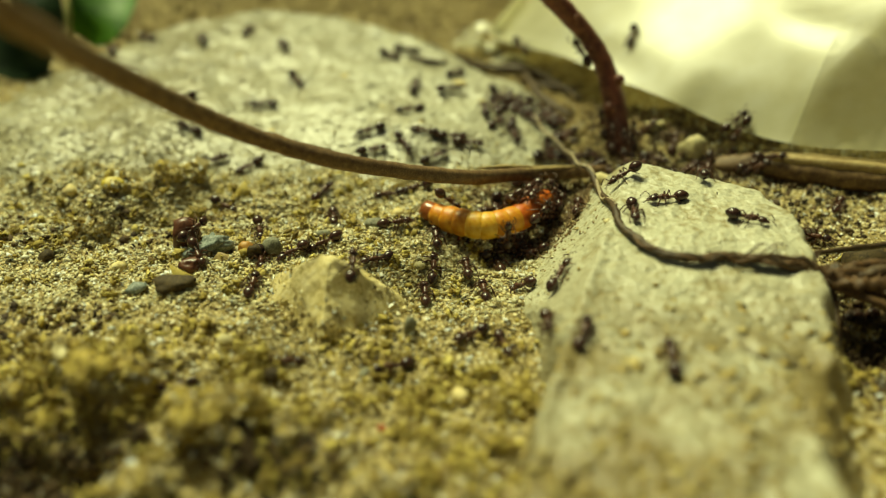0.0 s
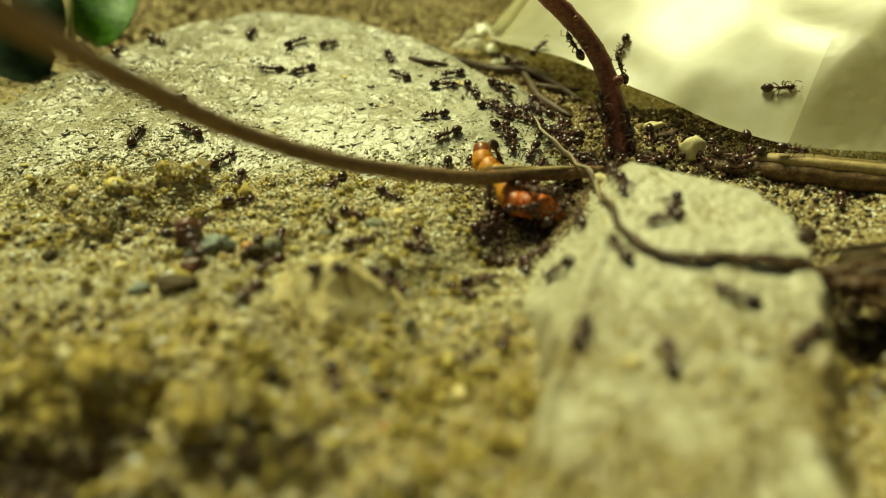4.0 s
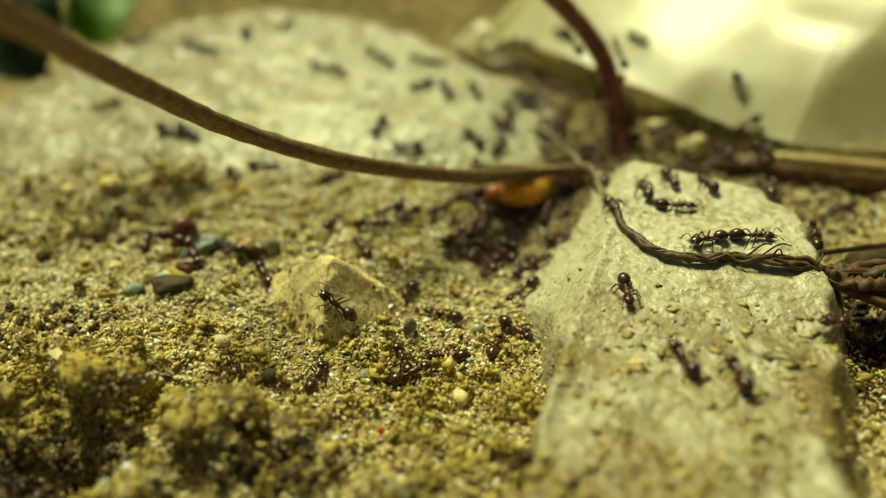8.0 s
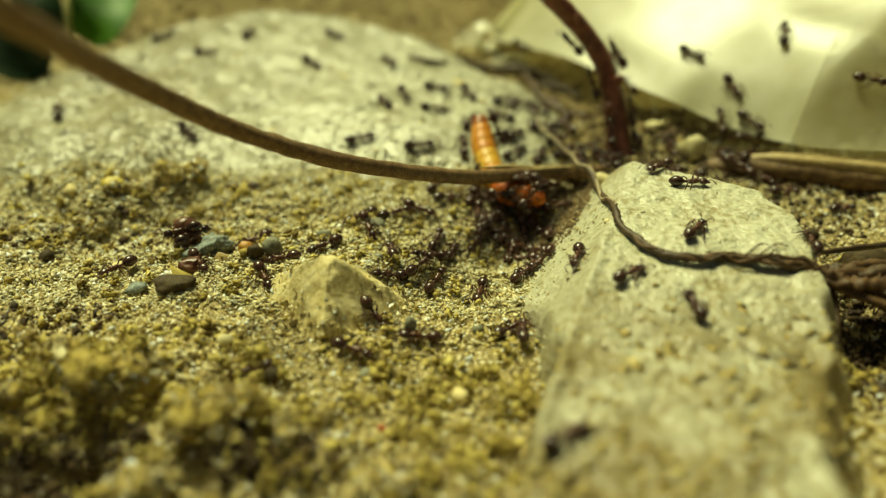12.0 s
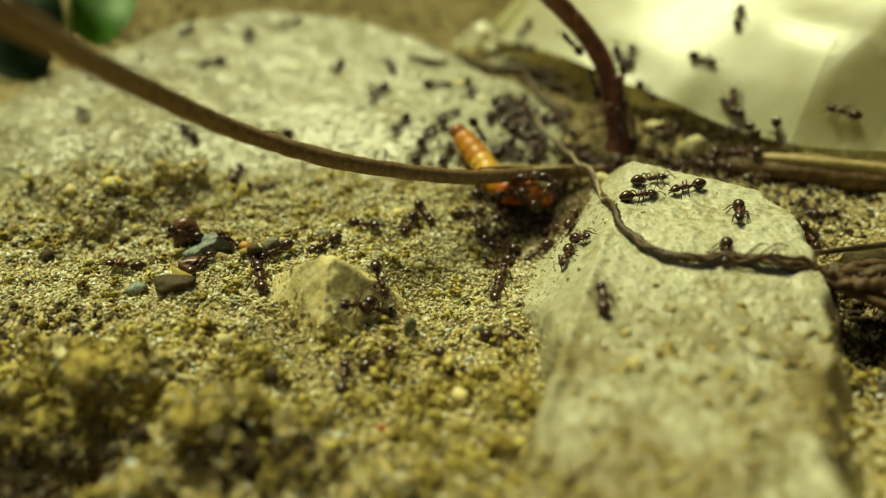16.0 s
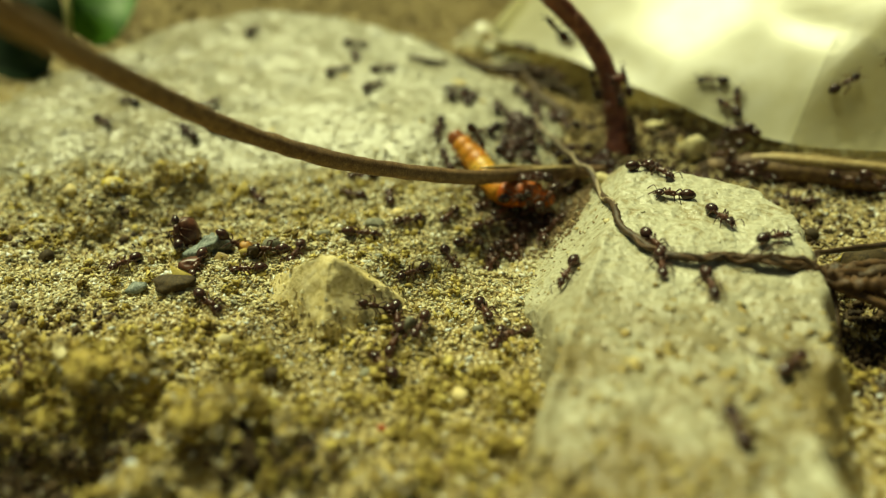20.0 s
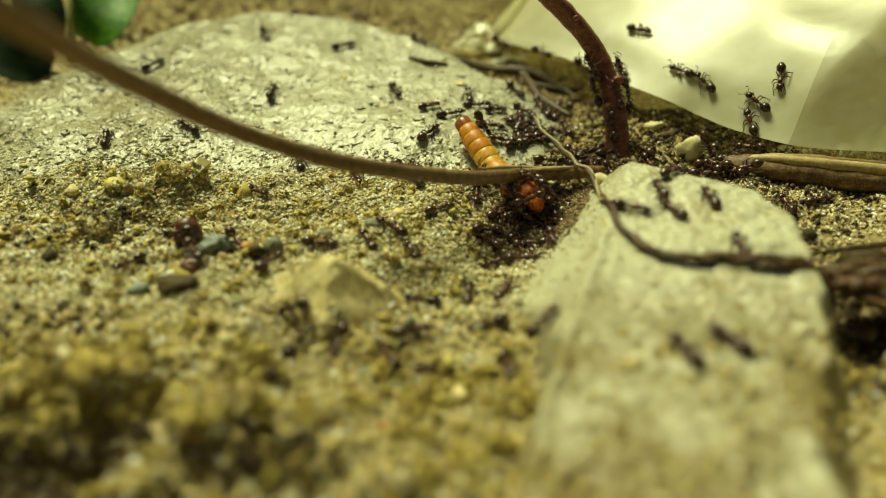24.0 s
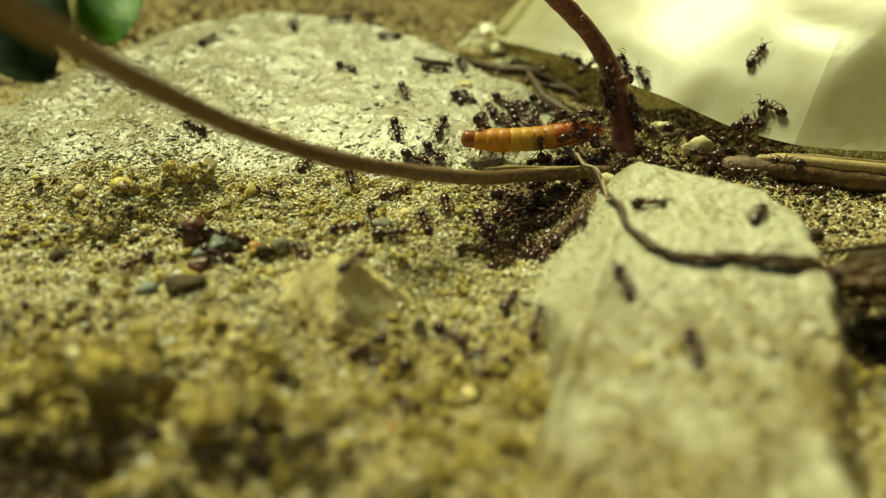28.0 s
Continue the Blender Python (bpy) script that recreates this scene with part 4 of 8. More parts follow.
thing("dark_soil", cluster_field("dark_soil", 30, (-10.6, -6.4, -20.4, -18.0), 0.4, 26, lambda x, y, rng: x < 99), HUMUS_SHADE,
      "dark brown soil crumbs beside a clod, coloured dark for the void's shade", "soil", kind="stuff")
# brown grains also stand in for partial shade on the far ground
thing("dirt", grain_field("dirt", 12000, (-60, 14, 42, 92), 0.32, 24, on_sand), DIRT,
      "brown earth behind the flat stone, darkened for the partial shade there", "soil", kind="stuff")
thing("dirt", grain_field("dirt", 7000, (5, 18, 13, 38), 0.19, 43, on_sand, uneven=0.6), DIRT,
      "brown crumbly litter round the foot of the stalk", "dirt", kind="stuff")
# the film's shadow on the soil below its edge, put into the crumbs' colour
thing("dark_soil", grain_field("dark_soil", 3600, (13.5, 31, 9, 25), 0.2, 9, on_sand, True), HUMUS_SHADE,
      "crumbly soil under the edge of the film, coloured dark for its shade", "soil", kind="stuff")
# dark debris, and painted shade in the front hollows and the rock's crevice
for area, count, seed in [((-33, -17, 0.0, 5.5), 350, 91), ((-27, -20, -12, -7), 260, 92), ((22.5, 38, -1, 9), 900, 96), ((22.5, 31, -17, -5), 2600, 93), ((-24, -8, -25, -14), 350, 94), ((-9, 3, -24, -18), 420, 95)]:
    thing("dark_soil", grain_field("dark_soil", count, area, 0.17, seed, on_sand, True), HUMUS_SHADE,
          "scattered dark crumbs in the sand, part humus, part painted crevice shade", "soil", kind="stuff")



def on_facet(x, y, rng):
    """The shaded left face of the near rock, where soil clings."""
    over = right_stone_height(x, y) - ground_height(x, y)
    slant = (x - 6.1) * 0.94 - (y + 4.0) * 0.34
    return (over > -0.3) & (slant < 3.6) & (rng.uniform(0, 1, len(x)) < np.clip(1.1 - slant * 0.27, 0.1, 1) * np.clip((y + 6) / 8, 0.2, 1) * np.clip(0.55 + 0.6 * vnoise(x / 1.2, y / 1.2, 90), 0.05, 1))


thing("dirt", grain_field("dirt", 6500, (2.5, 14, -22, 9), 0.13, 17, on_facet, flat=0.4), DIRT,
      "brown dirt clinging to the side of the rock", "dirt", kind="stuff")


def on_foot(x, y, rng):
    """The trodden foot of the rock's side and the hollow beside it."""
    slant = (x - 6.1) * 0.94 - (y + 4.0) * 0.34 + 0.6 * vnoise(x / 1.3, y / 1.3, 87)
    return (slant < 1.5) & (rng.uniform(0, 1, len(x)) < np.clip(y / 4, 0, 1) * np.clip((x - 0.5) / 3.5, 0, 1))


# damp soil whose colour also carries the shadow under larva and twig
thing("dark_soil", grain_field("dark_soil", 8000, (0.5, 12, 0, 10), 0.14, 37, on_foot, flat=0.7, uneven=0.5), DAMP_SHADE,
      "damp soil in the hollow beside the rock, darkened for the shade there", "soil", kind="stuff")


def on_margin(x, y, rng):
    bare = far_stone_height(x, y) - ground_height(x, y) + 0.5 * vnoise(x / 3.0, y / 3.0, 88)
    return (bare > 0) & (y < 22) & (rng.uniform(0, 1, len(x)) < np.clip(1.0 - bare * 0.55, 0, 1) * 0.75)


thing("sand", grain_field("sand", 24000, (-46, 12, 6, 22), 0.12, 38, on_margin, flat=0.4, uneven=0.5), PALE_GRAIN,
      "thinning sand along the margin of the flat stone", "sand", kind="stuff")


def on_top(x, y, rng):
    return (far_stone_height(x, y) - ground_height(x, y) > 0.8) & (rng.uniform(0, 1, len(x)) < 0.6 + 0.4 * vnoise(x / 4, y / 4, 89))


thing("stone_flakes", grain_field("stone_flakes", 4500, (-40, 13, 10, 48), 0.2, 39, on_top, True, 0.08, 0.5), PALE_STONE,
      "pale thin flakes scaling off the flat stone", "flakes", kind="stuff")


# ---- clods ----
def clod(x, y, rx, ry, rz, seed, sink):
    """A crumbly lump of soil: knobbly crumbs grown together, with grains stuck on it."""
    rnd = random.Random(seed)
    verts = []
    bm = bmesh.new()
    bmesh.ops.create_icosphere(bm, subdivisions=3, radius=1)
    ball, tris = [v.co.copy() for v in bm.verts], [[v.index for v in f.verts] for f in bm.faces]
    bm.free()
    ob = empty("soil_clod", "crumbly yellow-brown clod of sandy soil", "clod", "clods of soil on the sand")
    for k in range(16):
        d = Vector((rnd.gauss(0, 1), rnd.gauss(0, 1), rnd.gauss(0, 1))).normalized() * rnd.uniform(0.25, 0.95)
        c = Vector((d.x * rx, d.y * ry, d.z * rz))
        r = rnd.uniform(0.32, 0.62) * min(rx, rz)
        off = Vector((seed * 3.7 + k, k * 1.9, seed * 5.1))
        crumb = []
        for p in ball:
            g = 0.5 * noise.noise(p * 1.5 + off) + 0.3 * noise.noise(p * 3.6 + off) + 0.16 * noise.noise(p * 8 + off)
            crumb.append(c + p * r * (1 + g))
        part("crumb", mesh_from("crumb", crumb, tris), CLOD, ob)
        verts += crumb
    tri = [(0, 1, 2), (0, 2, 3), (0, 3, 4), (0, 4, 1), (5, 2, 1), (5, 3, 2), (5, 4, 3), (5, 1, 4)]
    gv, gf = [], []
    for _ in range(1900):
        c = verts[rnd.randrange(len(verts))]
        r = 0.1 * math.exp(rnd.gauss(0, 0.45))
        n = len(gv)
        for d in ((0, 0, 1), (1, 0, 0), (0, 1, 0), (-1, 0, 0), (0, -1, 0), (0, 0, -1)):
            gv.append(c + Vector(d) * r * rnd.uniform(0.6, 1.3) + Vector((rnd.gauss(0, r * 0.3), rnd.gauss(0, r * 0.3), rnd.gauss(0, r * 0.3))))
        gf += [[n + q for q in t] for t in tri]
    part("sand_crust", mesh_from("crust", gv, gf, False), SAND_GRAIN, ob, "stuck sand grains")
    g = float(ground_height(np.array([x]), np.array([y]))[0])
    ob.matrix_basis = pose(x * MM, y * MM, (g + rz - sink) * MM)
    return ob


for x, y, rx, ry, rz, seed, sink in [(-18.0, -14.5, 2.4, 2.0, 1.9, 3, 1.9), (-20.8, -13.0, 1.4, 1.2, 1.2, 4, 1.1), (-11.3, -17.3, 2.7, 1.9, 1.5, 5, 1.5),
                                     (-7.4, -17.6, 1.8, 1.4, 1.1, 6, 1.0), (-23.6, -17.2, 2.2, 1.8, 1.5, 7, 1.5), (-14.2, -21.6, 2.0, 1.5, 1.1, 8, 1.0),
                                     (-21.0, 9.2, 2.1, 1.3, 1.3, 9, 1.1), (-24.6, 7.2, 1.8, 1.2, 0.8, 10, 0.8), (-2.6, -21.6, 1.8, 1.3, 0.9, 11, 0.9),
                                     (-26.5, 3.4, 2.2, 1.2, 0.8, 12, 0.8), (27.0, -13.6, 2.6, 2.0, 1.4, 13, 1.3), (4.6, -21.4, 1.6, 1.3, 0.8, 14, 0.8),
                                     (-24.0, -10.5, 1.8, 1.3, 0.9, 15, 0.9), (29.5, -8.0, 1.8, 1.4, 0.9, 16, 0.8), (-16.5, 5.0, 1.6, 1.0, 0.6, 17, 0.6)]:
    clod(x, y, rx, ry, rz, seed, sink)


# ---- ants ----
ANT_SHELL = material("ant_shell", [(0.012, 0.006, 0.005), (0.030, 0.013, 0.009), (0.055, 0.022, 0.013)], 0.5, 0.26, 0.12, 5, per_object=0.12, spec=0.6)
ANT_RED = material("ant_thorax", [(0.025, 0.009, 0.006), (0.060, 0.021, 0.012), (0.10, 0.036, 0.018)], 0.5, 0.32, 0.15, 5, per_object=0.12, spec=0.6)
ANT_LEG = material("ant_leg", [(0.045, 0.016, 0.008), (0.11, 0.042, 0.02)], 0.5, 0.4, 0.0, 4)


def bulb(stations, sides=12):
    """A closed body of rings: each station is (x, z, half-width, half-height)."""
    verts, faces = [], []
    for x, z, w, h in stations:
        for k in range(sides):
            a = 2 * math.pi * k / sides
            verts.append((x, w * math.cos(a), z + h * math.sin(a)))
    n = len(stations)
    for i in range(n - 1):
        for k in range(sides):
            faces.append((i * sides + k, (i + 1) * sides + k, (i + 1) * sides + (k + 1) % sides, i * sides + (k + 1) % sides))
    faces.append(tuple(range(sides)))
    faces.append(tuple(range((n - 1) * sides, n * sides))[::-1])
    return mesh_from("bulb", verts, faces)


def shift(me, at):
    """Moves a mesh so that its origin lies at a joint."""
    me.transform(Matrix.Translation(-mm(*at)))
    return me


def egg(x0, x1, z, w, h, n=9, skew=0.5):
    st = []
    for i in range(n):
        t = i / (n - 1)
        r = math.sin(math.pi * (0.04 + 0.92 * t) ** (0.8 + 0.4 * skew)) ** 0.62
        st.append((x0 + (x1 - x0) * t, z, w * r, h * r))
    return st


HIPS = {}


def build_ant():
    ant = empty("ant", "small dark brown glossy ant crawling over sand and stone", "ant", "ants swarming round the larva")
    part("gaster", bulb(egg(-1.46, -0.46, 0.47, 0.39, 0.38, 11, 0.7)), ANT_SHELL, ant, "glossy black-brown abdomen")
    part("petiole", bulb([(-0.50, 0.42, 0.06, 0.06), (-0.42, 0.46, 0.11, 0.15), (-0.34, 0.44, 0.06, 0.07), (-0.26, 0.44, 0.10, 0.12), (-0.17, 0.43, 0.06, 0.07)], 9), ANT_RED, ant)
    part("thorax", bulb([(-0.22, 0.42, 0.07, 0.07), (-0.12, 0.45, 0.15, 0.16), (0.05, 0.47, 0.18, 0.19), (0.16, 0.46, 0.15, 0.16), (0.28, 0.49, 0.20, 0.21),
                         (0.42, 0.49, 0.19, 0.19), (0.54, 0.46, 0.11, 0.11), (0.60, 0.45, 0.07, 0.07)]), ANT_RED, ant)
    head = part("head", bulb([(0.58, 0.45, 0.10, 0.08), (0.66, 0.46, 0.25, 0.18), (0.80, 0.46, 0.30, 0.21), (0.95, 0.45, 0.29, 0.20), (1.08, 0.43, 0.23, 0.15),
                              (1.17, 0.41, 0.14, 0.10), (1.20, 0.40, 0.08, 0.06)]), ANT_SHELL, ant)
    for s in (1, -1):
        part("mandible", tube([(1.14, 0.10 * s, 0.38), (1.26, 0.12 * s, 0.36), (1.34, 0.02 * s, 0.35)], [0.05, 0.045, 0.015], 6, 3, 0), ANT_LEG, head)
        part("antenna", tube([(1.05, 0.14 * s, 0.50), (1.2, 0.28 * s, 0.68), (1.30, 0.42 * s, 0.72), (1.48, 0.46 * s, 0.58), (1.66, 0.42 * s, 0.40)],
                             [0.022, 0.026, 0.024, 0.03, 0.038], 6, 3, 0), ANT_LEG, head)
        for name, hip, knee, shin, foot in (("foreleg", (0.40, 0.13, 0.36), (0.62, 0.36, 0.60), (0.86, 0.48, 0.20), (0.98, 0.60, 0.0)),
                                            ("middle_leg", (0.16, 0.13, 0.34), (0.14, 0.46, 0.64), (0.06, 0.68, 0.20), (0.02, 0.84, 0.0)),
                                            ("hind_leg", (-0.06, 0.13, 0.34), (-0.36, 0.42, 0.66), (-0.64, 0.60, 0.20), (-0.84, 0.74, 0.0))):
            hp = (hip[0], hip[1] * s, hip[2])
            me = tube([hp, (knee[0], knee[1] * s, knee[2]), (shin[0], shin[1] * s, shin[2]), (foot[0], foot[1] * s, foot[2])], [0.04, 0.05, 0.032, 0.018], 6, 4, 0)
            leg = part(name, shift(me, hp), ANT_LEG, ant, at=hp)
            HIPS[name, s] = hp
    return ant


# what the ants may walk on besides sand and rock
from mathutils.bvhtree import BVHTree


def support_tree():
    verts, polys = [], []
    bpy.context.view_layer.update()
    for ob in bpy.data.objects:
        top = ob.parent or ob
        kind = top.name.split(".")[0]
        if ob.type == "MESH" and kind in ("plastic_film", "dry_root", "stone", "pebble", "crumb", "seed_husk", "stone_chip"):
            n = len(verts)
            verts += [ob.matrix_world @ v.co * 1000 for v in ob.data.vertices]
            polys += [[n + i for i in p.vertices] for p in ob.data.polygons]
    return BVHTree.FromPolygons(verts, polys)


TREE = support_tree()


def footing(xs, ys):
    """Height and upward direction under an ant, for each place."""
    step = ((0, 0), (0.7, 0), (-0.7, 0), (0, 0.7), (0, -0.7))
    X = np.array([[x + dx for dx, _ in step] for x in xs])
    Y = np.array([[y + dy for _, dy in step] for y in ys])
    Z = land(X, Y)
    out = []
    for px, py, pz in zip(X, Y, Z):
        z = []
        for x, y, low in zip(px, py, pz):
            hit = TREE.ray_cast(Vector((x, y, 60)), Vector((0, 0, -1)))
            z.append(max(low, hit[0].z) if hit[0] else low)
        gx, gy = max(-1.4, min(1.4, (z[1] - z[2]) / 1.4)), max(-1.4, min(1.4, (z[3] - z[4]) / 1.4))
        out.append((float(max(z[0], (z[1] + z[2]) / 2, (z[3] + z[4]) / 2)) - 0.12, Vector((-gx, -gy, 1)).normalized()))
    return out


def stance(place, up, ahead):
    """Pose of an ant at place (mm) with its back along up, walking ahead."""
    side = up.cross(ahead).normalized()
    fwd = side.cross(up)
    m = Matrix((fwd, side, up)).transposed().to_4x4()
    m.translation = Vector(place) * MM
    return m


ant_model = build_ant()
ANT_ROWS = []


def near_turn(a, ref):
    return ref + (a - ref + 180) % 360 - 180


def crawl(stops):
    """An ant's way: stops of seconds, x, y (mm) and heading (degrees)."""
    if stops[0][0] > 0:
        stops = [(0.0, *stops[0][1:])] + stops
    if stops[-1][0] < 28:
        stops = stops + [(28.0, *stops[-1][1:])]
    keys = []
    for a, b in zip(stops, stops[1:]):
        keys.append(a)
        dx, dy = b[1] - a[1], b[2] - a[2]
        run = math.hypot(dx, dy)
        if run > 1.5:
            way = math.degrees(math.atan2(dy, dx))
            bend = 0.12 * math.sin(a[0] * 5 + a[1])
            for u in (0.3, 0.7):
                keys.append((a[0] + (b[0] - a[0]) * u, a[1] + dx * u - dy * bend, a[2] + dy * u + dx * bend, way))
    keys.append(stops[-1])
    rows, last = [], keys[0][3]
    for i, (t, x, y, h) in enumerate(keys):
        h = near_turn(h, last)
        if rows:
            t0, x0, y0, h0 = rows[-1]
            n = max(1, math.ceil(abs(h - h0) / 70), math.ceil(math.hypot(x - x0, y - y0) / 2.2))
            for k in range(1, n):
                u = k / n
                rows.append((t0 + (t - t0) * u, x0 + (x - x0) * u, y0 + (y - y0) * u, h0 + (h - h0) * u))
        rows.append((t, x, y, h))
        last = h
    ANT_ROWS.append(rows)
    return rows


def ant_poses(rows):
    feet = footing([r[1] for r in rows], [r[2] for r in rows])
    return [(t, stance((x, y, z), up, Vector((math.cos(radians(h)), math.sin(radians(h)), 0)))) for (t, x, y, h), (z, up) in zip(rows, feet)]


def ant_paths():
    crawl([(0, -20.6, 35.5, 80), (1, -20.1, 35.0, -101), (2, -12.6, 30.8, -71), (3, -12.8, 30.9, 105), (6, -8.7, 36.2, 100), (7, -14.0, 36.0, -139), (8, -7.1, 30.8, -60), (9, -5.9, 30.2, -63), (10, -5.6, 28.6, -47), (11, -5.6, 28.6, -47), (12, -5.3, 28.7, -60), (15, -3.6, 28.2, -60), (16, -5.2, 28.0, 108), (17, -5.8, 28.6, 141), (18, -5.9, 30.2, 117), (19, -5.8, 28.6, -5), (20, -5.8, 27.3, 26), (21, -6.0, 27.6, 137), (24, -2.6, 34.9, -50), (25, -2.5, 30.3, 143), (26, -7.7, 37.3, 160), (27, -5.6, 48.0, 114), (28, -8.7, 40.4, 133)])
    crawl([(0, -22.1, 16.4, 149), (1, -24.1, 15.4, -143), (3, -26.3, 14.4, 154), (6, -25.6, 17.3, -45), (9, -22.0, 15.9, -49), (10, -22.0, 15.9, -49), (11, -22.0, 15.9, -49), (12, -22.0, 15.9, -49), (15, -22.0, 15.9, -49), (16, -22.0, 15.9, 131), (17, -25.6, 15.7, -137), (18, -25.4, 16.0, 94), (19, -20.5, 20.2, -13), (20, -10.1, 26.8, 29), (24, -10.3, 33.1, 30), (25, -7.6, 25.9, -144), (26, -6.8, 25.8, 36), (27, -3.6, 26.5, 21), (28, -1.3, 28.0, -10)])
    crawl([(0, -14.1, 25.5, -59), (1, -10.8, 23.0, 26), (2, -13.7, 27.0, 115), (3, -15.8, 27.2, 87), (6, -19.7, 28.0, -122), (7, -23.7, 31.4, 114), (8, -23.5, 30.6, -29), (9, -15.3, 32.0, -62), (15, -9.6, 26.8, -93), (16, -10.2, 27.5, -97), (17, -9.1, 24.6, -8), (19, -8.7, 29.2, 92), (20, -8.9, 30.6, 100), (21, -8.1, 29.2, 144), (24, -14.4, 42.4, 23), (25, -12.4, 41.9, -32), (26, -14.4, 42.4, 23), (27, -10.6, 54.9, 162)])
    crawl([(0, -16.6, 21.1, -179), (1, -22.0, 16.0, 167), (2, -22.0, 16.0, 167), (3, -22.2, 16.2, 156), (6, -21.6, 15.8, 141), (7, -21.8, 15.7, 141), (8, -21.8, 15.7, -39), (9, -9.7, 15.6, -41), (10, -7.8, 15.7, -25), (11, -8.0, 15.5, -7), (12, -7.0, 14.8, 18), (15, -5.5, 15.3, 75), (16, -3.6, 16.3, -122), (18, -3.5, 12.4, -177), (19, -7.9, 23.1, 57), (20, -6.6, 23.6, 49), (24, -4.5, 22.9, -69), (25, -4.5, 22.9, -69), (26, -4.5, 22.9, -65), (27, -4.2, 22.9, -101), (28, -4.2, 22.9, -76)])
    crawl([(0, -5.4, 31.2, -37), (1, -5.4, 31.1, -69), (2, -5.4, 31.1, -69), (3, -5.5, 31.0, -73), (6, -5.4, 30.5, -73), (7, -5.6, 29.7, -62), (8, -5.5, 28.5, -62), (9, -1.6, 24.6, 34), (10, 0.9, 27.9, 22), (11, 0.1, 27.0, 13), (12, 2.4, 23.1, -62), (15, 5.2, 20.2, 59), (16, 5.4, 22.7, 41), (17, 5.3, 21.8, 30), (18, 8.2, 18.9, -52), (19, 9.0, 18.7, -58), (20, 8.2, 18.4, -69), (24, 8.3, 19.1, -80), (25, 7.9, 17.5, -130), (26, 6.3, 16.6, -163), (27, 4.1, 13.1, -174), (28, 4.7, 7.8, -14)])
    crawl([(0, -3.7, 32.4, -8), (1, -3.2, 32.7, -79), (2, 4.8, 26.0, 116), (3, 9.1, 33.3, 89), (6, 13.0, 32.1, -71), (7, 14.2, 29.0, 97), (8, 12.4, 32.7, -71), (9, 14.4, 28.2, -69), (10, 14.4, 28.2, -62), (11, 13.3, 27.7, -32), (12, 17.2, 22.2, 90), (15, 18.0, 26.0, 96), (16, 17.8, 24.9, 62), (17, 17.8, 24.9, 118), (18, 14.4, 28.2, 111), (19, 14.9, 26.2, -77), (20, 11.7, 29.5, -68), (21, 20.2, 27.0, -71), (24, 18.9, 27.1, -45), (25, 20.5, 28.9, 168), (27, 17.9, 25.1, 93), (28, 15.1, 24.9, -116)])
    crawl([(0, 0.6, 23.3, 22), (1, 0.3, 23.7, 40), (2, 0.6, 23.7, 34), (3, 2.8, 23.9, -51), (6, 2.7, 23.1, -73), (7, 2.7, 23.7, -79), (8, 3.0, 23.2, -75), (9, 3.0, 22.8, -64), (10, 3.0, 23.4, -107), (11, 3.0, 23.4, 81), (12, 5.9, 22.7, 13), (15, 9.3, 21.9, -15), (16, 6.7, 22.7, -149), (17, 3.3, 25.7, -0), (18, 6.6, 25.5, -57), (19, 8.5, 30.1, 101), (20, 7.3, 33.7, 124), (21, 9.2, 32.8, -76), (24, 8.5, 32.7, -86), (25, 13.7, 27.0, -59), (26, 10.0, 26.7, 134), (27, 8.7, 32.1, 129), (28, 9.9, 31.2, 127)])
    crawl([(0, -3.0, 18.9, -176), (1, -4.8, 19.3, 113), (2, -3.3, 20.3, 4), (3, 0.3, 23.8, 31), (6, -0.5, 24.5, -14), (7, 0.8, 21.5, -83), (8, 0.3, 22.9, -68), (9, 0.3, 22.6, -134), (10, -0.2, 22.9, -170), (11, -0.2, 24.0, -151), (12, -0.5, 23.5, -27), (15, 2.5, 23.8, -83), (16, 2.5, 23.8, -83), (17, 2.5, 23.8, -83), (18, 2.7, 23.9, -108), (19, 2.7, 23.2, -99), (20, 1.1, 23.3, -177), (21, 0.6, 23.6, 15), (24, 6.9, 24.6, -52), (25, 6.8, 23.5, -158), (26, 5.3, 25.2, 177), (27, -3.8, 34.7, 118), (28, -6.3, 36.1, 162)])
    crawl([(0, -6.3, 15.7, -157), (1, -8.0, 18.4, 70), (2, -8.5, 23.9, -153), (3, -13.4, 28.1, 109), (6, -15.3, 26.7, -71), (8, -11.8, 27.6, -33), (9, -9.8, 20.9, -31), (10, -7.0, 21.2, 13), (11, -3.9, 23.2, 37), (12, -3.6, 22.2, -72), (15, -0.5, 23.5, 19), (16, -0.5, 24.1, -0), (17, -0.5, 23.5, -27), (18, 1.6, 22.2, 11), (19, 0.8, 21.8, 66), (20, 1.6, 22.5, 23), (24, 2.4, 22.8, 95), (25, 2.4, 22.3, 78), (26, 2.4, 22.8, 82), (27, 1.9, 24.2, -60), (28, 1.4, 22.2, -19)])
    crawl([(0, -3.3, 14.0, -60), (1, -4.3, 14.0, -48), (2, -0.7, 13.1, 32), (3, 0.8, 13.2, -116), (6, -0.6, 8.0, -164), (7, -1.7, 7.7, -16), (8, 2.0, 7.5, -177), (9, -3.7, 10.9, -82), (10, -1.9, 4.8, 7), (11, -1.5, 6.5, 20), (12, -1.7, 4.8, -26), (15, -0.8, 4.0, 4), (16, -1.4, 4.5, -59), (17, -1.0, 2.9, 3), (18, -0.2, 4.3, -14), (19, 0.2, 1.8, -110), (20, -2.7, 3.4, -150), (21, -3.9, 3.9, 154), (24, -2.0, 9.4, 99), (25, -6.2, 7.8, 123), (26, -2.3, 12.2, -31), (27, -2.1, 12.5, -7), (28, -1.2, 13.1, -52)])
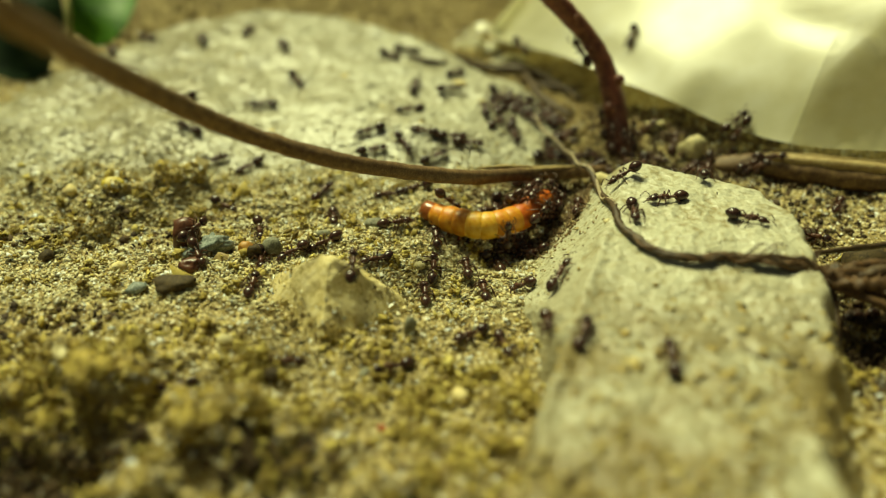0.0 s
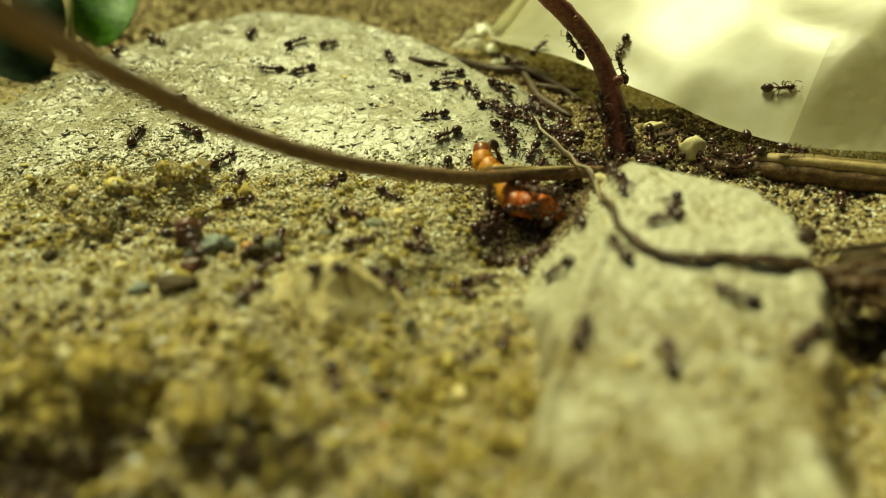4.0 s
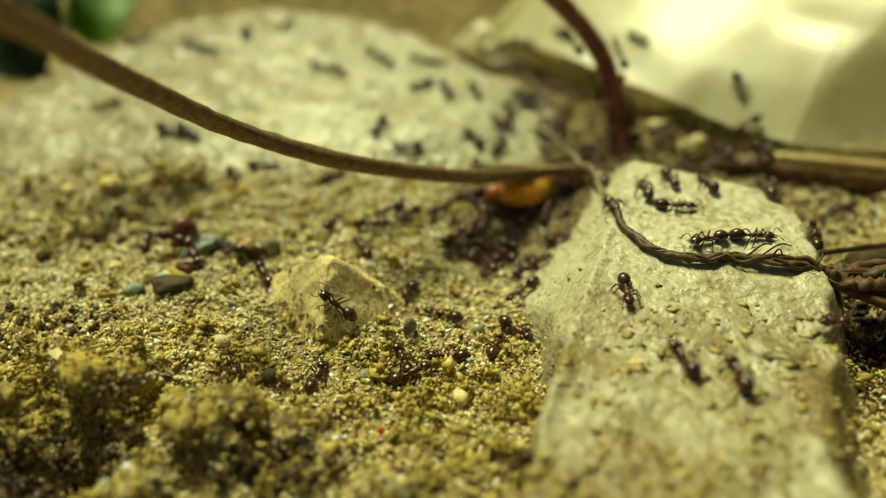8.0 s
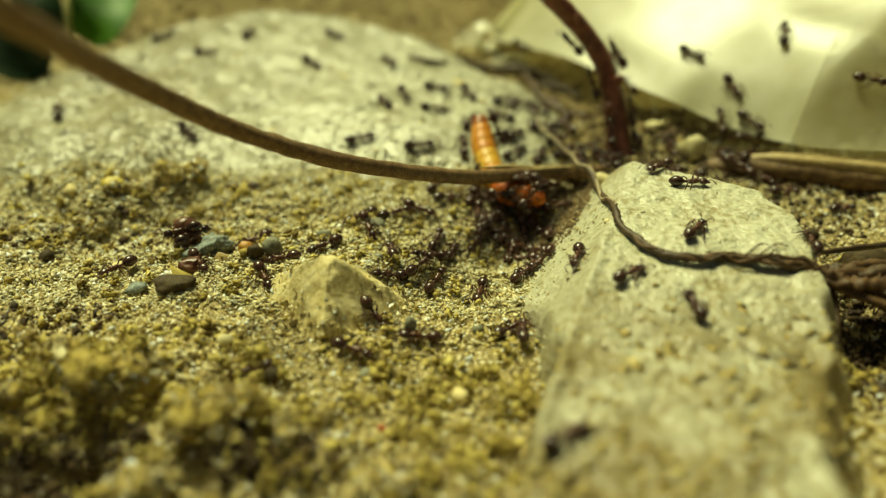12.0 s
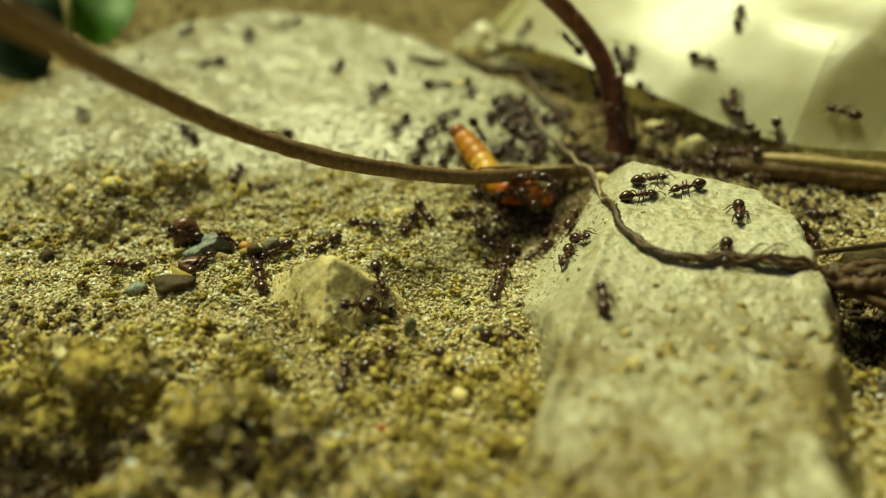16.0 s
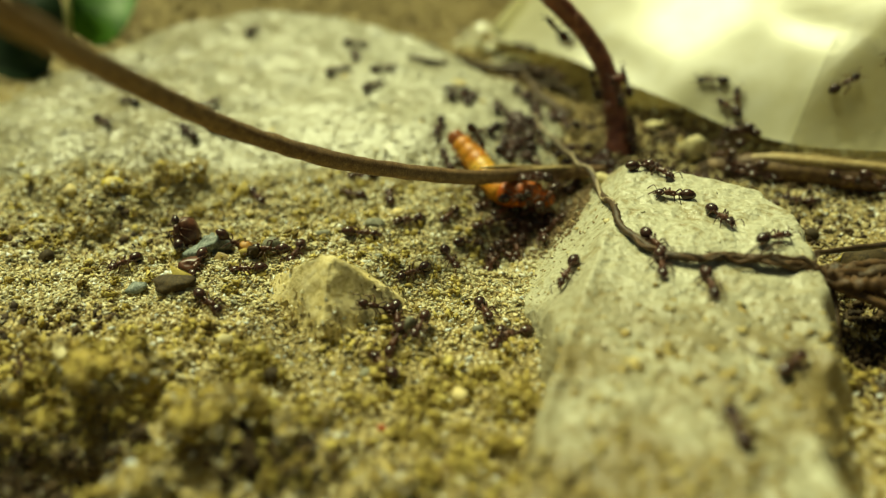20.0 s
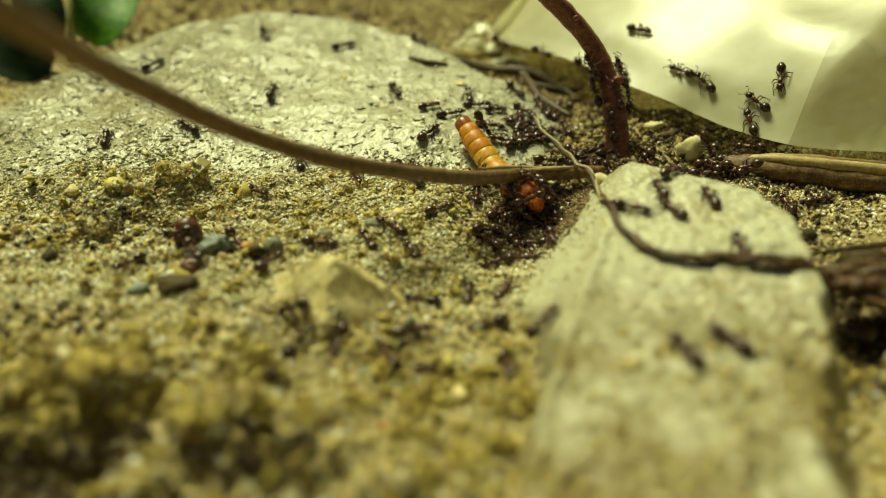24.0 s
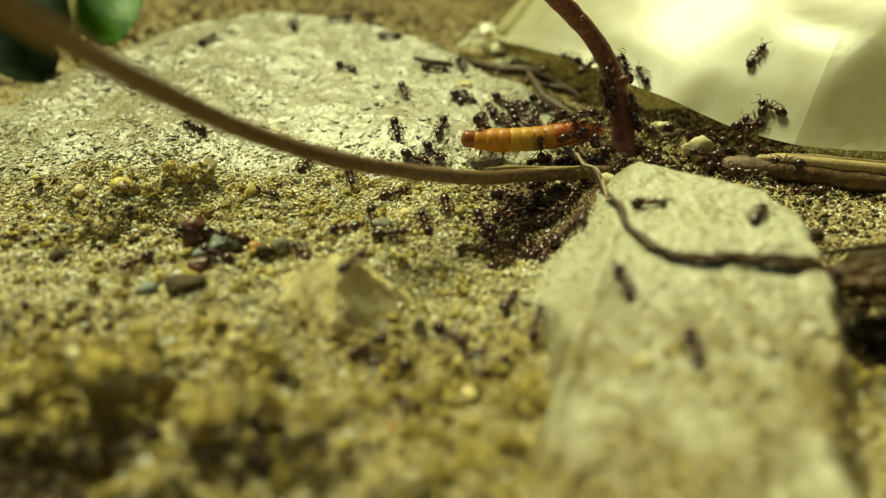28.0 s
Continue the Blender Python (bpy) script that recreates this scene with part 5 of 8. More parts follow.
    crawl([(0, -1.6, 15.3, 160), (1, -2.4, 17.1, 49), (2, 0.3, 18.7, 19), (3, 4.3, 20.7, 40), (6, 4.0, 22.0, 20), (7, 4.5, 22.7, 30), (8, 6.0, 20.5, -74), (9, 6.2, 19.3, 65), (10, 8.4, 20.6, -22), (11, 10.7, 22.0, -65), (12, 12.7, 22.9, 128), (15, 15.0, 25.3, -110), (16, 18.6, 20.5, -89), (18, 25.1, 22.8, -90), (19, 25.4, 17.4, 64), (20, 36.4, 13.9, -180), (24, 28.5, 16.3, -120), (25, 28.4, 17.4, -124), (27, 28.7, 15.5, 48), (28, 26.8, 19.4, 44)])
    crawl([(0, 3.7, 19.8, 92), (1, 3.0, 24.3, 77), (2, 3.0, 22.3, 24), (3, 5.0, 25.0, 73), (6, 6.6, 24.7, 91), (7, 6.3, 25.8, 105), (8, 8.3, 34.6, -69), (9, 10.3, 30.7, -49), (10, 11.4, 30.0, -66), (11, 10.4, 31.4, -77), (12, 9.3, 29.2, 104), (15, 8.8, 33.6, 108), (16, 8.8, 33.6, -36), (17, 9.8, 31.7, 123), (18, 9.3, 32.9, 133), (19, 8.8, 33.6, 132), (20, 8.8, 33.6, 132), (21, 5.9, 37.8, -75), (24, 6.6, 36.8, -69), (25, 8.3, 34.3, -89), (26, 9.3, 32.0, -75), (27, 7.8, 34.7, 138), (28, 1.2, 29.1, -80)])
    crawl([(0, 6.5, 22.9, 107), (1, 10.4, 26.0, 115), (2, 11.5, 28.1, 124), (3, 11.8, 27.5, 146), (6, 9.6, 24.1, -77), (7, 9.5, 23.4, 118), (9, 4.6, 22.4, -90), (10, 6.6, 22.1, 127), (11, 7.9, 23.3, 96), (12, 11.3, 26.5, 93), (15, 11.7, 29.7, 120), (16, 11.1, 30.4, 123), (17, 11.7, 29.5, -68), (18, 11.4, 27.3, -72), (19, 12.0, 25.8, 142), (20, 8.4, 23.5, -48), (21, 10.7, 22.1, 103), (24, 12.1, 25.9, 110), (25, 11.1, 24.6, -76), (26, 11.1, 24.2, 164), (27, 11.3, 26.2, 112), (28, 10.9, 27.0, 108)])
    crawl([(0, 6.1, 17.4, -82), (1, 7.1, 17.5, 99), (2, 9.7, 18.2, 108), (3, 6.5, 19.7, 37), (7, 7.4, 18.8, -82), (8, 8.9, 18.0, -70), (9, 7.0, 17.1, -84), (10, 9.0, 18.2, 93), (12, 11.2, 19.8, 120), (15, 11.5, 22.2, 112), (16, 11.0, 24.4, 138), (17, 12.2, 23.0, 160), (18, 11.7, 23.0, 100), (19, 6.7, 22.2, -115), (20, 6.6, 19.2, 99), (24, 10.8, 26.4, 130), (25, 9.7, 24.8, -74), (26, 6.7, 22.7, 174), (27, 5.6, 22.8, -107), (28, 5.1, 22.2, -36)])
    crawl([(0, 8.1, 19.9, -78), (1, 8.4, 20.2, -81), (2, 8.4, 20.2, -91), (3, 8.2, 20.3, -80), (6, 7.5, 19.9, -66), (7, 10.5, 18.8, -58), (8, 10.4, 17.9, -51), (9, 11.0, 18.0, -48), (10, 11.1, 19.0, -63), (11, 11.8, 16.8, -79), (12, 12.8, 16.3, 30), (15, 19.0, 15.8, 54), (16, 19.7, 16.8, -143), (17, 17.4, 14.8, 150), (18, 13.1, 15.6, 151), (19, 11.7, 16.0, -112), (20, 10.2, 16.0, -57), (21, 11.2, 13.2, -176), (24, 10.8, 12.4, -159), (25, 10.5, 13.5, 8), (26, 10.5, 14.1, 41), (27, 10.9, 15.3, -38), (28, 10.4, 13.5, 7)])
    crawl([(0, 4.8, 17.8, 53), (1, 4.7, 19.0, -88), (2, 6.2, 16.1, -82), (3, 5.0, 17.1, -180), (7, 5.6, 14.4, -163), (8, 4.6, 14.3, -108), (9, 4.3, 12.7, 16), (10, 5.8, 14.1, 19), (11, 7.1, 14.4, 36), (12, 8.2, 13.9, 71), (15, 11.4, 13.9, 17), (16, 11.1, 13.2, -170), (17, 10.8, 16.3, 39), (18, 10.8, 16.3, 29), (19, 10.0, 16.1, 164), (20, 5.9, 14.6, -110), (21, 5.4, 16.2, -46), (24, 6.4, 15.2, 33), (25, 6.9, 14.9, -47), (26, 8.6, 14.2, -119), (27, 8.5, 13.6, -162), (28, 7.5, 13.1, -146)])
    crawl([(0, 0.8, 14.9, 4), (1, 3.2, 15.7, 141), (2, 2.3, 16.5, -154), (3, 1.8, 15.4, -141), (6, -1.8, 13.2, 137), (7, -2.1, 14.0, 142), (9, -4.2, 13.6, -52), (10, -1.6, 14.2, -68), (11, 0.5, 14.0, -73), (12, 1.7, 14.0, 94), (15, 1.8, 15.6, 76), (16, -0.7, 15.7, -140), (18, -1.6, 14.8, -102), (19, -0.7, 15.7, -140), (20, -0.4, 15.7, -102), (21, -3.3, 15.0, 14), (24, -1.2, 19.8, 46), (25, 4.4, 19.0, -78), (26, 3.1, 18.4, -145), (27, -0.7, 15.4, -136), (28, -0.7, 15.8, -105)])
    crawl([(0, 2.2, 14.3, -6), (1, 5.6, 14.8, -62), (2, 5.8, 14.1, 57), (3, 5.7, 16.0, -13), (6, 5.7, 13.6, -159), (7, 3.1, 12.3, -66), (8, 3.1, 11.5, 116), (9, -2.1, 14.2, -28), (10, 4.4, 14.9, -2), (11, 5.7, 15.6, 40), (12, 6.1, 14.2, 44), (15, 9.8, 16.2, 90), (16, 11.2, 19.4, 116), (17, 10.1, 19.5, 157), (18, 8.8, 16.6, -122), (19, 8.5, 13.6, -161), (20, 6.5, 13.4, 14), (21, 8.9, 13.6, 19), (24, 9.0, 13.4, 6), (25, 11.9, 16.9, -19), (26, 12.4, 18.6, 121), (27, 15.4, 24.4, 69)])
    crawl([(0, -0.7, 12.8, 34), (1, -0.9, 15.3, -3), (2, -0.4, 16.9, 74), (3, 0.6, 18.6, -153), (7, -5.5, 16.0, -107), (8, -5.5, 16.0, -107), (9, -5.9, 16.9, 69), (10, 0.3, 18.7, 31), (11, -0.2, 18.4, 37), (12, -0.7, 19.1, -8), (15, -1.2, 18.3, 48), (16, 0.6, 18.1, 40), (17, 2.5, 17.7, -75), (18, 0.3, 14.9, -132), (19, 1.0, 15.1, 65), (20, 3.2, 15.7, -165), (21, -0.9, 16.7, 115), (24, 0.8, 18.4, 16), (25, 4.8, 16.7, -69), (26, 4.5, 16.6, -116), (27, 2.9, 14.2, 70), (28, 3.7, 19.9, 103)])
    crawl([(0, -5.9, 13.3, 15), (1, -6.5, 15.7, -27), (2, -6.3, 12.0, -172), (3, -8.3, 10.2, -176), (6, -9.9, 7.6, 41), (7, -2.8, 7.1, -133), (8, -4.0, 4.4, -180), (9, -5.2, 4.1, -143), (10, -4.7, 2.6, 39), (11, -3.0, 2.1, 51), (12, -3.5, 3.9, 19), (15, -4.3, 2.4, 50), (16, -2.7, 3.0, -103), (17, -1.8, 0.5, -159), (18, -2.7, -4.5, -63), (19, -1.8, -3.8, 111), (20, -2.1, -2.7, -148), (21, -5.2, -1.4, 100), (24, -5.4, 0.4, 117), (25, -5.4, 1.1, 15), (26, -3.9, 2.1, 53), (27, -6.4, 4.8, 9), (28, -5.8, 3.8, -80)])
    crawl([(0, 8.5, 34.1, -92), (1, 9.0, 33.3, -90), (2, 9.0, 33.4, 89), (3, 7.4, 35.6, -85), (6, 9.3, 33.0, -86), (7, 9.4, 32.6, -83), (8, 9.5, 32.7, -86), (9, 8.3, 34.3, 150), (10, 8.2, 34.3, -53), (11, 8.3, 34.3, 115), (12, 8.4, 34.1, 110), (15, 7.1, 53.7, -72), (16, 9.1, 37.8, -141), (17, 8.5, 34.0, 90), (18, 11.2, 39.5, 117), (19, 11.1, 39.0, -62), (20, 12.7, 31.7, -66), (21, 12.0, 33.8, -47), (24, 14.0, 26.6, -83), (25, 16.5, 25.7, -76), (27, 14.7, 25.5, -122), (28, 13.9, 26.8, 26)])
    crawl([(0, 10.2, 21.9, -74), (1, 11.9, 23.0, 90), (2, 11.8, 24.3, -83), (3, 15.0, 23.5, 108), (7, 11.8, 24.8, 99), (9, 12.7, 26.6, -63), (10, 17.5, 21.5, 83), (11, 19.9, 29.0, -125), (12, 22.4, 21.8, -55), (15, 22.1, 23.2, -155), (16, 23.1, 20.8, -48), (17, 22.4, 18.8, 100), (18, 20.4, 20.0, 132), (19, 17.2, 19.1, -90), (20, 12.8, 19.8, 12), (21, 16.9, 17.7, 140), (24, 11.2, 19.5, 103), (25, 11.2, 19.1, 111), (26, 11.2, 19.1, 117), (27, 12.6, 25.9, 133), (28, 12.4, 28.9, 132)])
    crawl([(0, -19.2, 12.8, 30), (1, -19.1, 12.1, 51), (2, -18.7, 12.8, 46), (3, -18.6, 12.8, 51), (6, -18.5, 13.4, 46), (7, -18.1, 12.7, 72), (9, -11.3, 12.6, -5), (10, -9.9, 8.8, 26), (11, -7.9, 9.4, 170), (12, -13.5, 1.1, -152), (15, -13.5, -2.5, -139), (16, -15.0, -0.3, 178), (17, -14.2, -1.8, 19), (18, -13.5, -3.2, -145), (19, -12.8, -4.1, -143), (20, -13.0, -3.2, 176), (21, -14.2, -6.6, 19), (25, -10.5, -1.7, 117), (26, -10.5, -1.7, 105), (27, -10.6, -1.3, 117), (28, -10.3, -1.3, 121)])
    crawl([(0, -9.3, 7.5, 61), (1, -11.5, 12.0, 101), (2, -10.7, 15.7, 125), (3, -16.4, 10.2, -114), (8, -17.0, 10.5, -66), (9, -16.8, 10.2, -73), (10, -15.9, 9.3, -148), (11, -16.0, 9.7, -141), (12, -15.9, 9.3, 4), (15, -11.6, 17.0, 138), (18, -20.3, 16.0, -143), (19, -20.1, 14.9, 61), (20, -19.2, 16.2, -25), (21, -17.9, 14.2, 162), (25, -16.9, 26.3, 125), (26, -17.3, 22.1, -62), (27, -10.0, 27.6, -38)])
    crawl([(0, -8.2, 4.3, -81), (1, -7.9, 5.1, -89), (2, -6.1, 4.2, 168), (3, -8.5, 3.0, 102), (6, -7.8, 3.0, 102), (7, -8.0, 4.6, 104), (8, -8.0, 3.0, 76), (9, -6.6, 5.2, 68), (10, -5.1, 5.9, 44), (11, -5.3, 7.3, 179), (12, -6.1, 3.8, -154), (15, -11.5, 12.5, 88), (16, -17.0, 11.2, 86), (17, -22.0, 15.9, 131), (18, -22.0, 16.0, 146), (19, -22.0, 16.0, 146), (20, -22.0, 15.9, 131), (21, -21.5, 15.5, 120), (24, -22.3, 16.6, 139), (25, -22.3, 16.6, 139), (26, -22.3, 16.6, 139), (27, -22.3, 16.5, 138), (28, -22.3, 16.6, 144)])
    crawl([(0, -2.0, 8.1, -179), (1, -4.7, 9.3, -176), (2, -7.6, 8.1, -121), (3, -6.5, 8.1, 21), (6, -0.6, 4.0, 31), (7, 0.7, 3.6, 43), (8, -0.2, 5.0, 44), (9, 0.7, 4.0, 49), (10, 0.7, 5.3, 38), (11, 2.0, 5.6, 33), (12, 3.3, 4.7, 54), (15, 5.2, 8.0, -156), (16, 0.3, 13.2, 72), (17, 0.8, 14.0, -78), (18, 0.7, 7.2, -101), (19, -0.6, 7.2, -118), (20, -4.1, 7.0, 97), (21, -6.8, 10.1, 87), (24, -3.0, 11.5, 3), (25, 2.5, 15.0, 156), (26, 0.8, 18.8, -164), (27, -3.9, 15.9, -142), (28, -4.6, 15.8, -79)])
    crawl([(0, -4.2, 7.5, -170), (1, -6.8, 7.4, 178), (2, -8.0, 5.7, -59), (3, -8.5, 5.7, -110), (6, -3.4, 1.7, 22), (7, -1.9, 4.4, 35), (8, -2.7, 3.9, -127), (9, -1.0, 2.9, -44), (10, -0.4, 2.6, 104), (11, 0.3, 4.8, 50), (12, 0.3, 6.5, 32), (15, 5.8, 13.7, 21), (16, 5.8, 14.1, 0), (17, 7.0, 17.1, 25), (18, 6.2, 16.5, -107), (19, 5.7, 15.6, -131), (20, 5.6, 14.5, 30), (21, 5.0, 16.6, 112), (24, 8.9, 17.7, 44), (25, 9.8, 18.2, 39), (26, 8.9, 17.9, 150), (27, 8.2, 21.0, -159), (28, 6.2, 22.0, -160)])
    crawl([(0, -13.4, 2.5, -73), (1, -13.3, 2.9, 87), (2, -10.5, 2.9, 20), (3, -11.7, 2.1, -146), (6, -11.3, -1.7, -140), (7, -11.3, -1.7, 40), (8, -5.6, -0.7, 117), (9, -7.3, -0.3, 102), (10, -8.5, -0.2, 10), (11, -5.1, 2.3, -18), (12, -5.3, 1.9, -70), (15, -5.3, 2.5, -51), (16, -5.5, 2.2, -23), (17, -5.0, 1.4, -179), (18, -10.2, 5.8, -63), (19, -5.0, 1.4, 23), (20, -5.8, 1.0, 5), (21, -4.6, 1.2, 5), (24, -3.9, 2.1, 155), (25, -5.0, 6.1, 172), (26, -5.8, 5.8, 109), (27, -7.1, 10.2, -77), (28, -4.3, 7.7, 32)])
    crawl([(0, -12.5, -1.8, -73), (1, -13.0, -1.5, 105), (2, -13.3, 1.0, 70), (3, -13.2, -0.1, -135), (6, -13.9, -1.8, -150), (7, -14.4, -1.4, 160), (8, -14.4, -1.4, 160), (9, -17.1, 4.7, 24), (10, -16.1, 3.3, 165), (11, -18.4, 0.3, -159), (12, -18.2, 0.3, -152), (15, -18.0, 0.3, -152), (16, -18.1, 0.2, 165), (17, -18.3, 0.1, 157), (18, -18.3, 0.1, 157), (19, -18.3, 0.0, 176), (20, -18.3, 0.2, 89), (21, -18.1, 0.1, 115), (24, -18.4, 0.2, -173), (25, -18.4, 0.0, 161), (26, -18.5, 0.3, -179), (27, -18.6, 0.3, -179), (28, -18.1, 0.3, 178)])
    crawl([(0, -12.4, -4.9, 89), (1, -12.5, -4.9, 94), (2, -13.1, -2.8, 20), (3, -11.5, -4.2, -74), (6, -13.7, -9.3, -62), (8, -11.8, -12.7, 119), (9, -12.1, -4.0, 133), (10, -11.6, -4.5, 100), (11, -11.5, -4.1, 51), (12, -11.7, -4.1, -61), (15, -9.4, -5.9, -177), (16, -11.9, -4.3, 107), (17, -11.3, -5.2, -152), (18, -14.5, -4.6, -177), (19, -16.1, -2.7, 126), (20, -14.8, -0.4, -2), (21, -14.7, -0.2, -30), (24, -14.7, -0.2, -30), (25, -14.3, -1.8, 19), (26, -9.1, 1.2, -46), (27, -12.0, -1.1, 179), (28, -15.4, -0.4, -171)])
    crawl([(0, -17.6, 0.5, 71), (1, -18.1, 0.2, 16), (2, -17.6, 0.5, 63), (3, -18.4, 0.2, 26), (6, -18.1, 0.2, -26), (7, -19.8, -2.6, -165), (9, -21.5, 4.8, 57), (10, -18.2, 0.3, -152), (11, -20.0, -2.0, -174), (12, -21.8, -3.0, -135), (15, -21.8, -2.8, -136), (16, -21.6, -2.6, -162), (17, -21.7, -2.6, -139), (18, -21.7, -2.6, -141), (19, -21.6, -2.4, -123), (20, -21.6, -2.4, -123), (21, -21.7, -2.5, -139), (24, -21.5, -2.4, -125), (25, -21.5, -2.4, -125), (26, -21.5, -2.4, -125), (27, -21.6, -2.4, -125), (28, -21.5, -2.3, -125)])
    crawl([(0, -16.5, -1.8, -66), (1, -16.5, -2.5, -56), (2, -16.6, -2.2, -64), (3, -16.9, -1.3, -56), (6, -16.7, -1.4, -73), (7, -16.7, -1.4, -73), (8, -16.6, -1.8, -66), (9, -16.6, -2.2, -67), (10, -16.5, -2.5, -56), (11, -16.6, -2.2, -67), (12, -16.3, -2.5, -56), (15, -16.5, -2.5, 1), (16, -16.1, -2.7, 58), (17, -16.9, -2.1, -21), (18, -16.6, -2.2, 116), (19, -18.3, -2.0, -172), (20, -16.3, -2.8, -103), (21, -16.4, -2.2, -59), (24, -16.9, -1.6, -59), (25, -17.0, -1.2, -58), (26, -14.9, -0.4, -19), (27, -15.0, -0.4, 159), (28, -16.0, -1.8, 152)])
    crawl([(0, -10.3, -1.3, -135), (1, -11.8, -1.7, -149), (2, -10.7, -2.0, -165), (6, -12.0, -4.0, 117), (7, -11.6, -3.8, 114), (8, -11.6, -3.8, 118), (9, -11.8, -1.4, 72), (10, -10.9, -1.9, 10), (11, -5.6, -1.7, 154), (12, -8.3, -0.2, -154), (15, -7.7, 0.3, -179), (16, -11.5, -1.1, -149), (17, -8.3, 0.4, -167), (18, -10.1, -1.3, -97), (19, -5.7, -6.7, -149), (20, -14.5, -7.2, -41), (21, -12.8, -13.8, -58), (26, -6.7, -6.9, 109), (27, -7.3, -1.3, 122), (28, -6.2, -6.8, 59)])
    crawl([(0, -8.3, 0.1, -148), (1, -10.3, -1.3, 45), (2, -8.3, 0.4, 23), (3, -6.3, -0.4, -54), (6, -4.9, 0.6, 23), (7, -5.0, 1.1, 12), (8, -5.0, 2.1, 3), (9, -2.2, 0.5, 172), (10, -5.6, -1.7, 57), (11, -2.6, 0.5, 109), (12, -3.7, -0.5, 98), (15, -4.8, 1.2, -96), (16, -8.3, -0.2, -147), (17, -5.8, -1.3, -78), (18, -4.6, -2.0, -109), (19, -4.6, -2.3, -116), (20, -10.1, -1.3, -103), (21, -9.3, -2.6, -56), (24, -6.3, -10.3, -96), (25, -5.9, -15.6, -60), (26, -4.1, -11.7, 123), (27, -3.9, -11.7, -68), (28, -7.2, -16.4, -97)])
    crawl([(0, -4.6, -2.0, -152), (1, -6.9, -0.3, -5), (2, -4.3, -2.8, 51), (3, -3.7, -1.1, -116), (6, 0.5, -9.5, -102), (7, 0.0, -8.4, 163), (8, -2.4, -11.4, 115), (9, -1.7, -9.7, 95), (10, -1.6, -10.3, 55), (11, -1.8, -5.0, 142), (12, -3.7, -3.7, -162), (16, -5.4, -8.1, -162), (18, -6.9, -8.8, -180), (19, -8.2, -12.3, -87), (20, -23.0, -13.3, 122), (21, -19.0, -14.0, 73)])
    crawl([(0, -3.5, 2.7, 22), (1, -2.6, 2.5, 103), (2, -4.3, 2.5, -115), (3, -2.6, 0.5, 48), (6, 0.4, -1.4, 57), (7, 3.5, 0.8, 38), (8, 3.0, -1.6, -122), (9, 2.6, -2.1, -171), (10, 0.4, -1.7, -162), (11, 0.0, -2.7, -79), (12, -0.5, -3.1, 65), (15, 4.0, 1.1, 69), (16, 4.1, -1.9, 76), (17, 4.3, -0.4, 82), (18, 4.1, -2.5, -105), (19, 2.5, -2.7, 18), (20, 3.5, 0.6, 70), (21, 3.7, -2.5, 112), (24, 3.8, 0.8, 29), (25, 4.0, 1.1, -4), (26, 4.0, 0.7, 16), (27, 4.1, 0.7, -3), (28, 3.8, 0.5, 36)])
    crawl([(0, -0.6, 1.8, 97), (1, 0.7, 2.4, -117), (2, 0.2, 0.5, -84), (3, 4.0, 1.1, -69), (6, 4.3, 0.2, 87), (7, 6.2, 1.3, -105), (9, 2.3, 0.2, -120), (10, 1.9, 0.9, 45), (11, 0.7, 2.2, 100), (12, -0.6, 1.5, 78), (15, 0.3, 4.0, 53), (16, 2.0, 5.4, 17), (17, 1.5, 4.0, -142), (18, 2.6, 3.4, -157), (19, 0.4, -1.7, -76), (20, 0.4, -0.6, -62), (21, 0.2, -2.3, 97), (24, -2.3, -0.2, 113), (25, -1.0, 4.7, 15), (26, 1.3, 4.0, 75), (27, 3.7, 4.6, 38), (28, 4.9, 4.0, 68)])
    crawl([(0, -0.9, -2.2, 100), (1, 1.0, -1.7, -98), (2, -0.2, -3.5, -76), (3, 1.8, -2.6, -80), (6, 4.3, -2.7, -98), (7, 7.2, -4.7, -138), (8, 5.2, -5.2, -163), (9, 2.5, -3.7, 176), (10, 1.1, -6.0, -59), (11, 5.7, -2.4, -99), (12, 2.5, -4.2, -104), (15, 2.7, -6.4, -163), (16, 3.6, -4.2, 82), (17, 3.8, -3.6, 62), (18, 3.6, -4.2, -100), (19, 1.3, -4.4, -147), (21, 2.9, -9.7, -122), (24, 2.7, -8.1, -165), (25, 2.6, -9.3, -153), (26, 0.5, -10.7, -145), (27, -1.6, -8.0, -138), (28, 0.0, -9.5, -42)])
    crawl([(0, -1.3, -4.6, 95), (2, -1.5, -2.8, 19), (3, -0.7, -3.4, -57), (6, 3.9, -7.4, -80), (7, 3.4, -5.9, -144), (8, -0.1, -7.2, 154), (9, 0.4, -7.6, 172), (10, -4.3, -7.0, 91), (11, -7.0, -0.9, -119), (12, -4.3, -8.1, -39), (16, -4.1, -7.6, -4), (17, -1.7, -9.5, -107), (18, -1.7, -9.5, -107), (19, -2.1, -9.7, -140), (20, -1.6, -9.5, -109), (21, 0.7, -12.5, -170), (24, -0.5, -12.5, 166), (26, 0.2, -13.1, 64), (27, 2.1, -12.6, 10), (28, 1.0, -11.7, 18)])
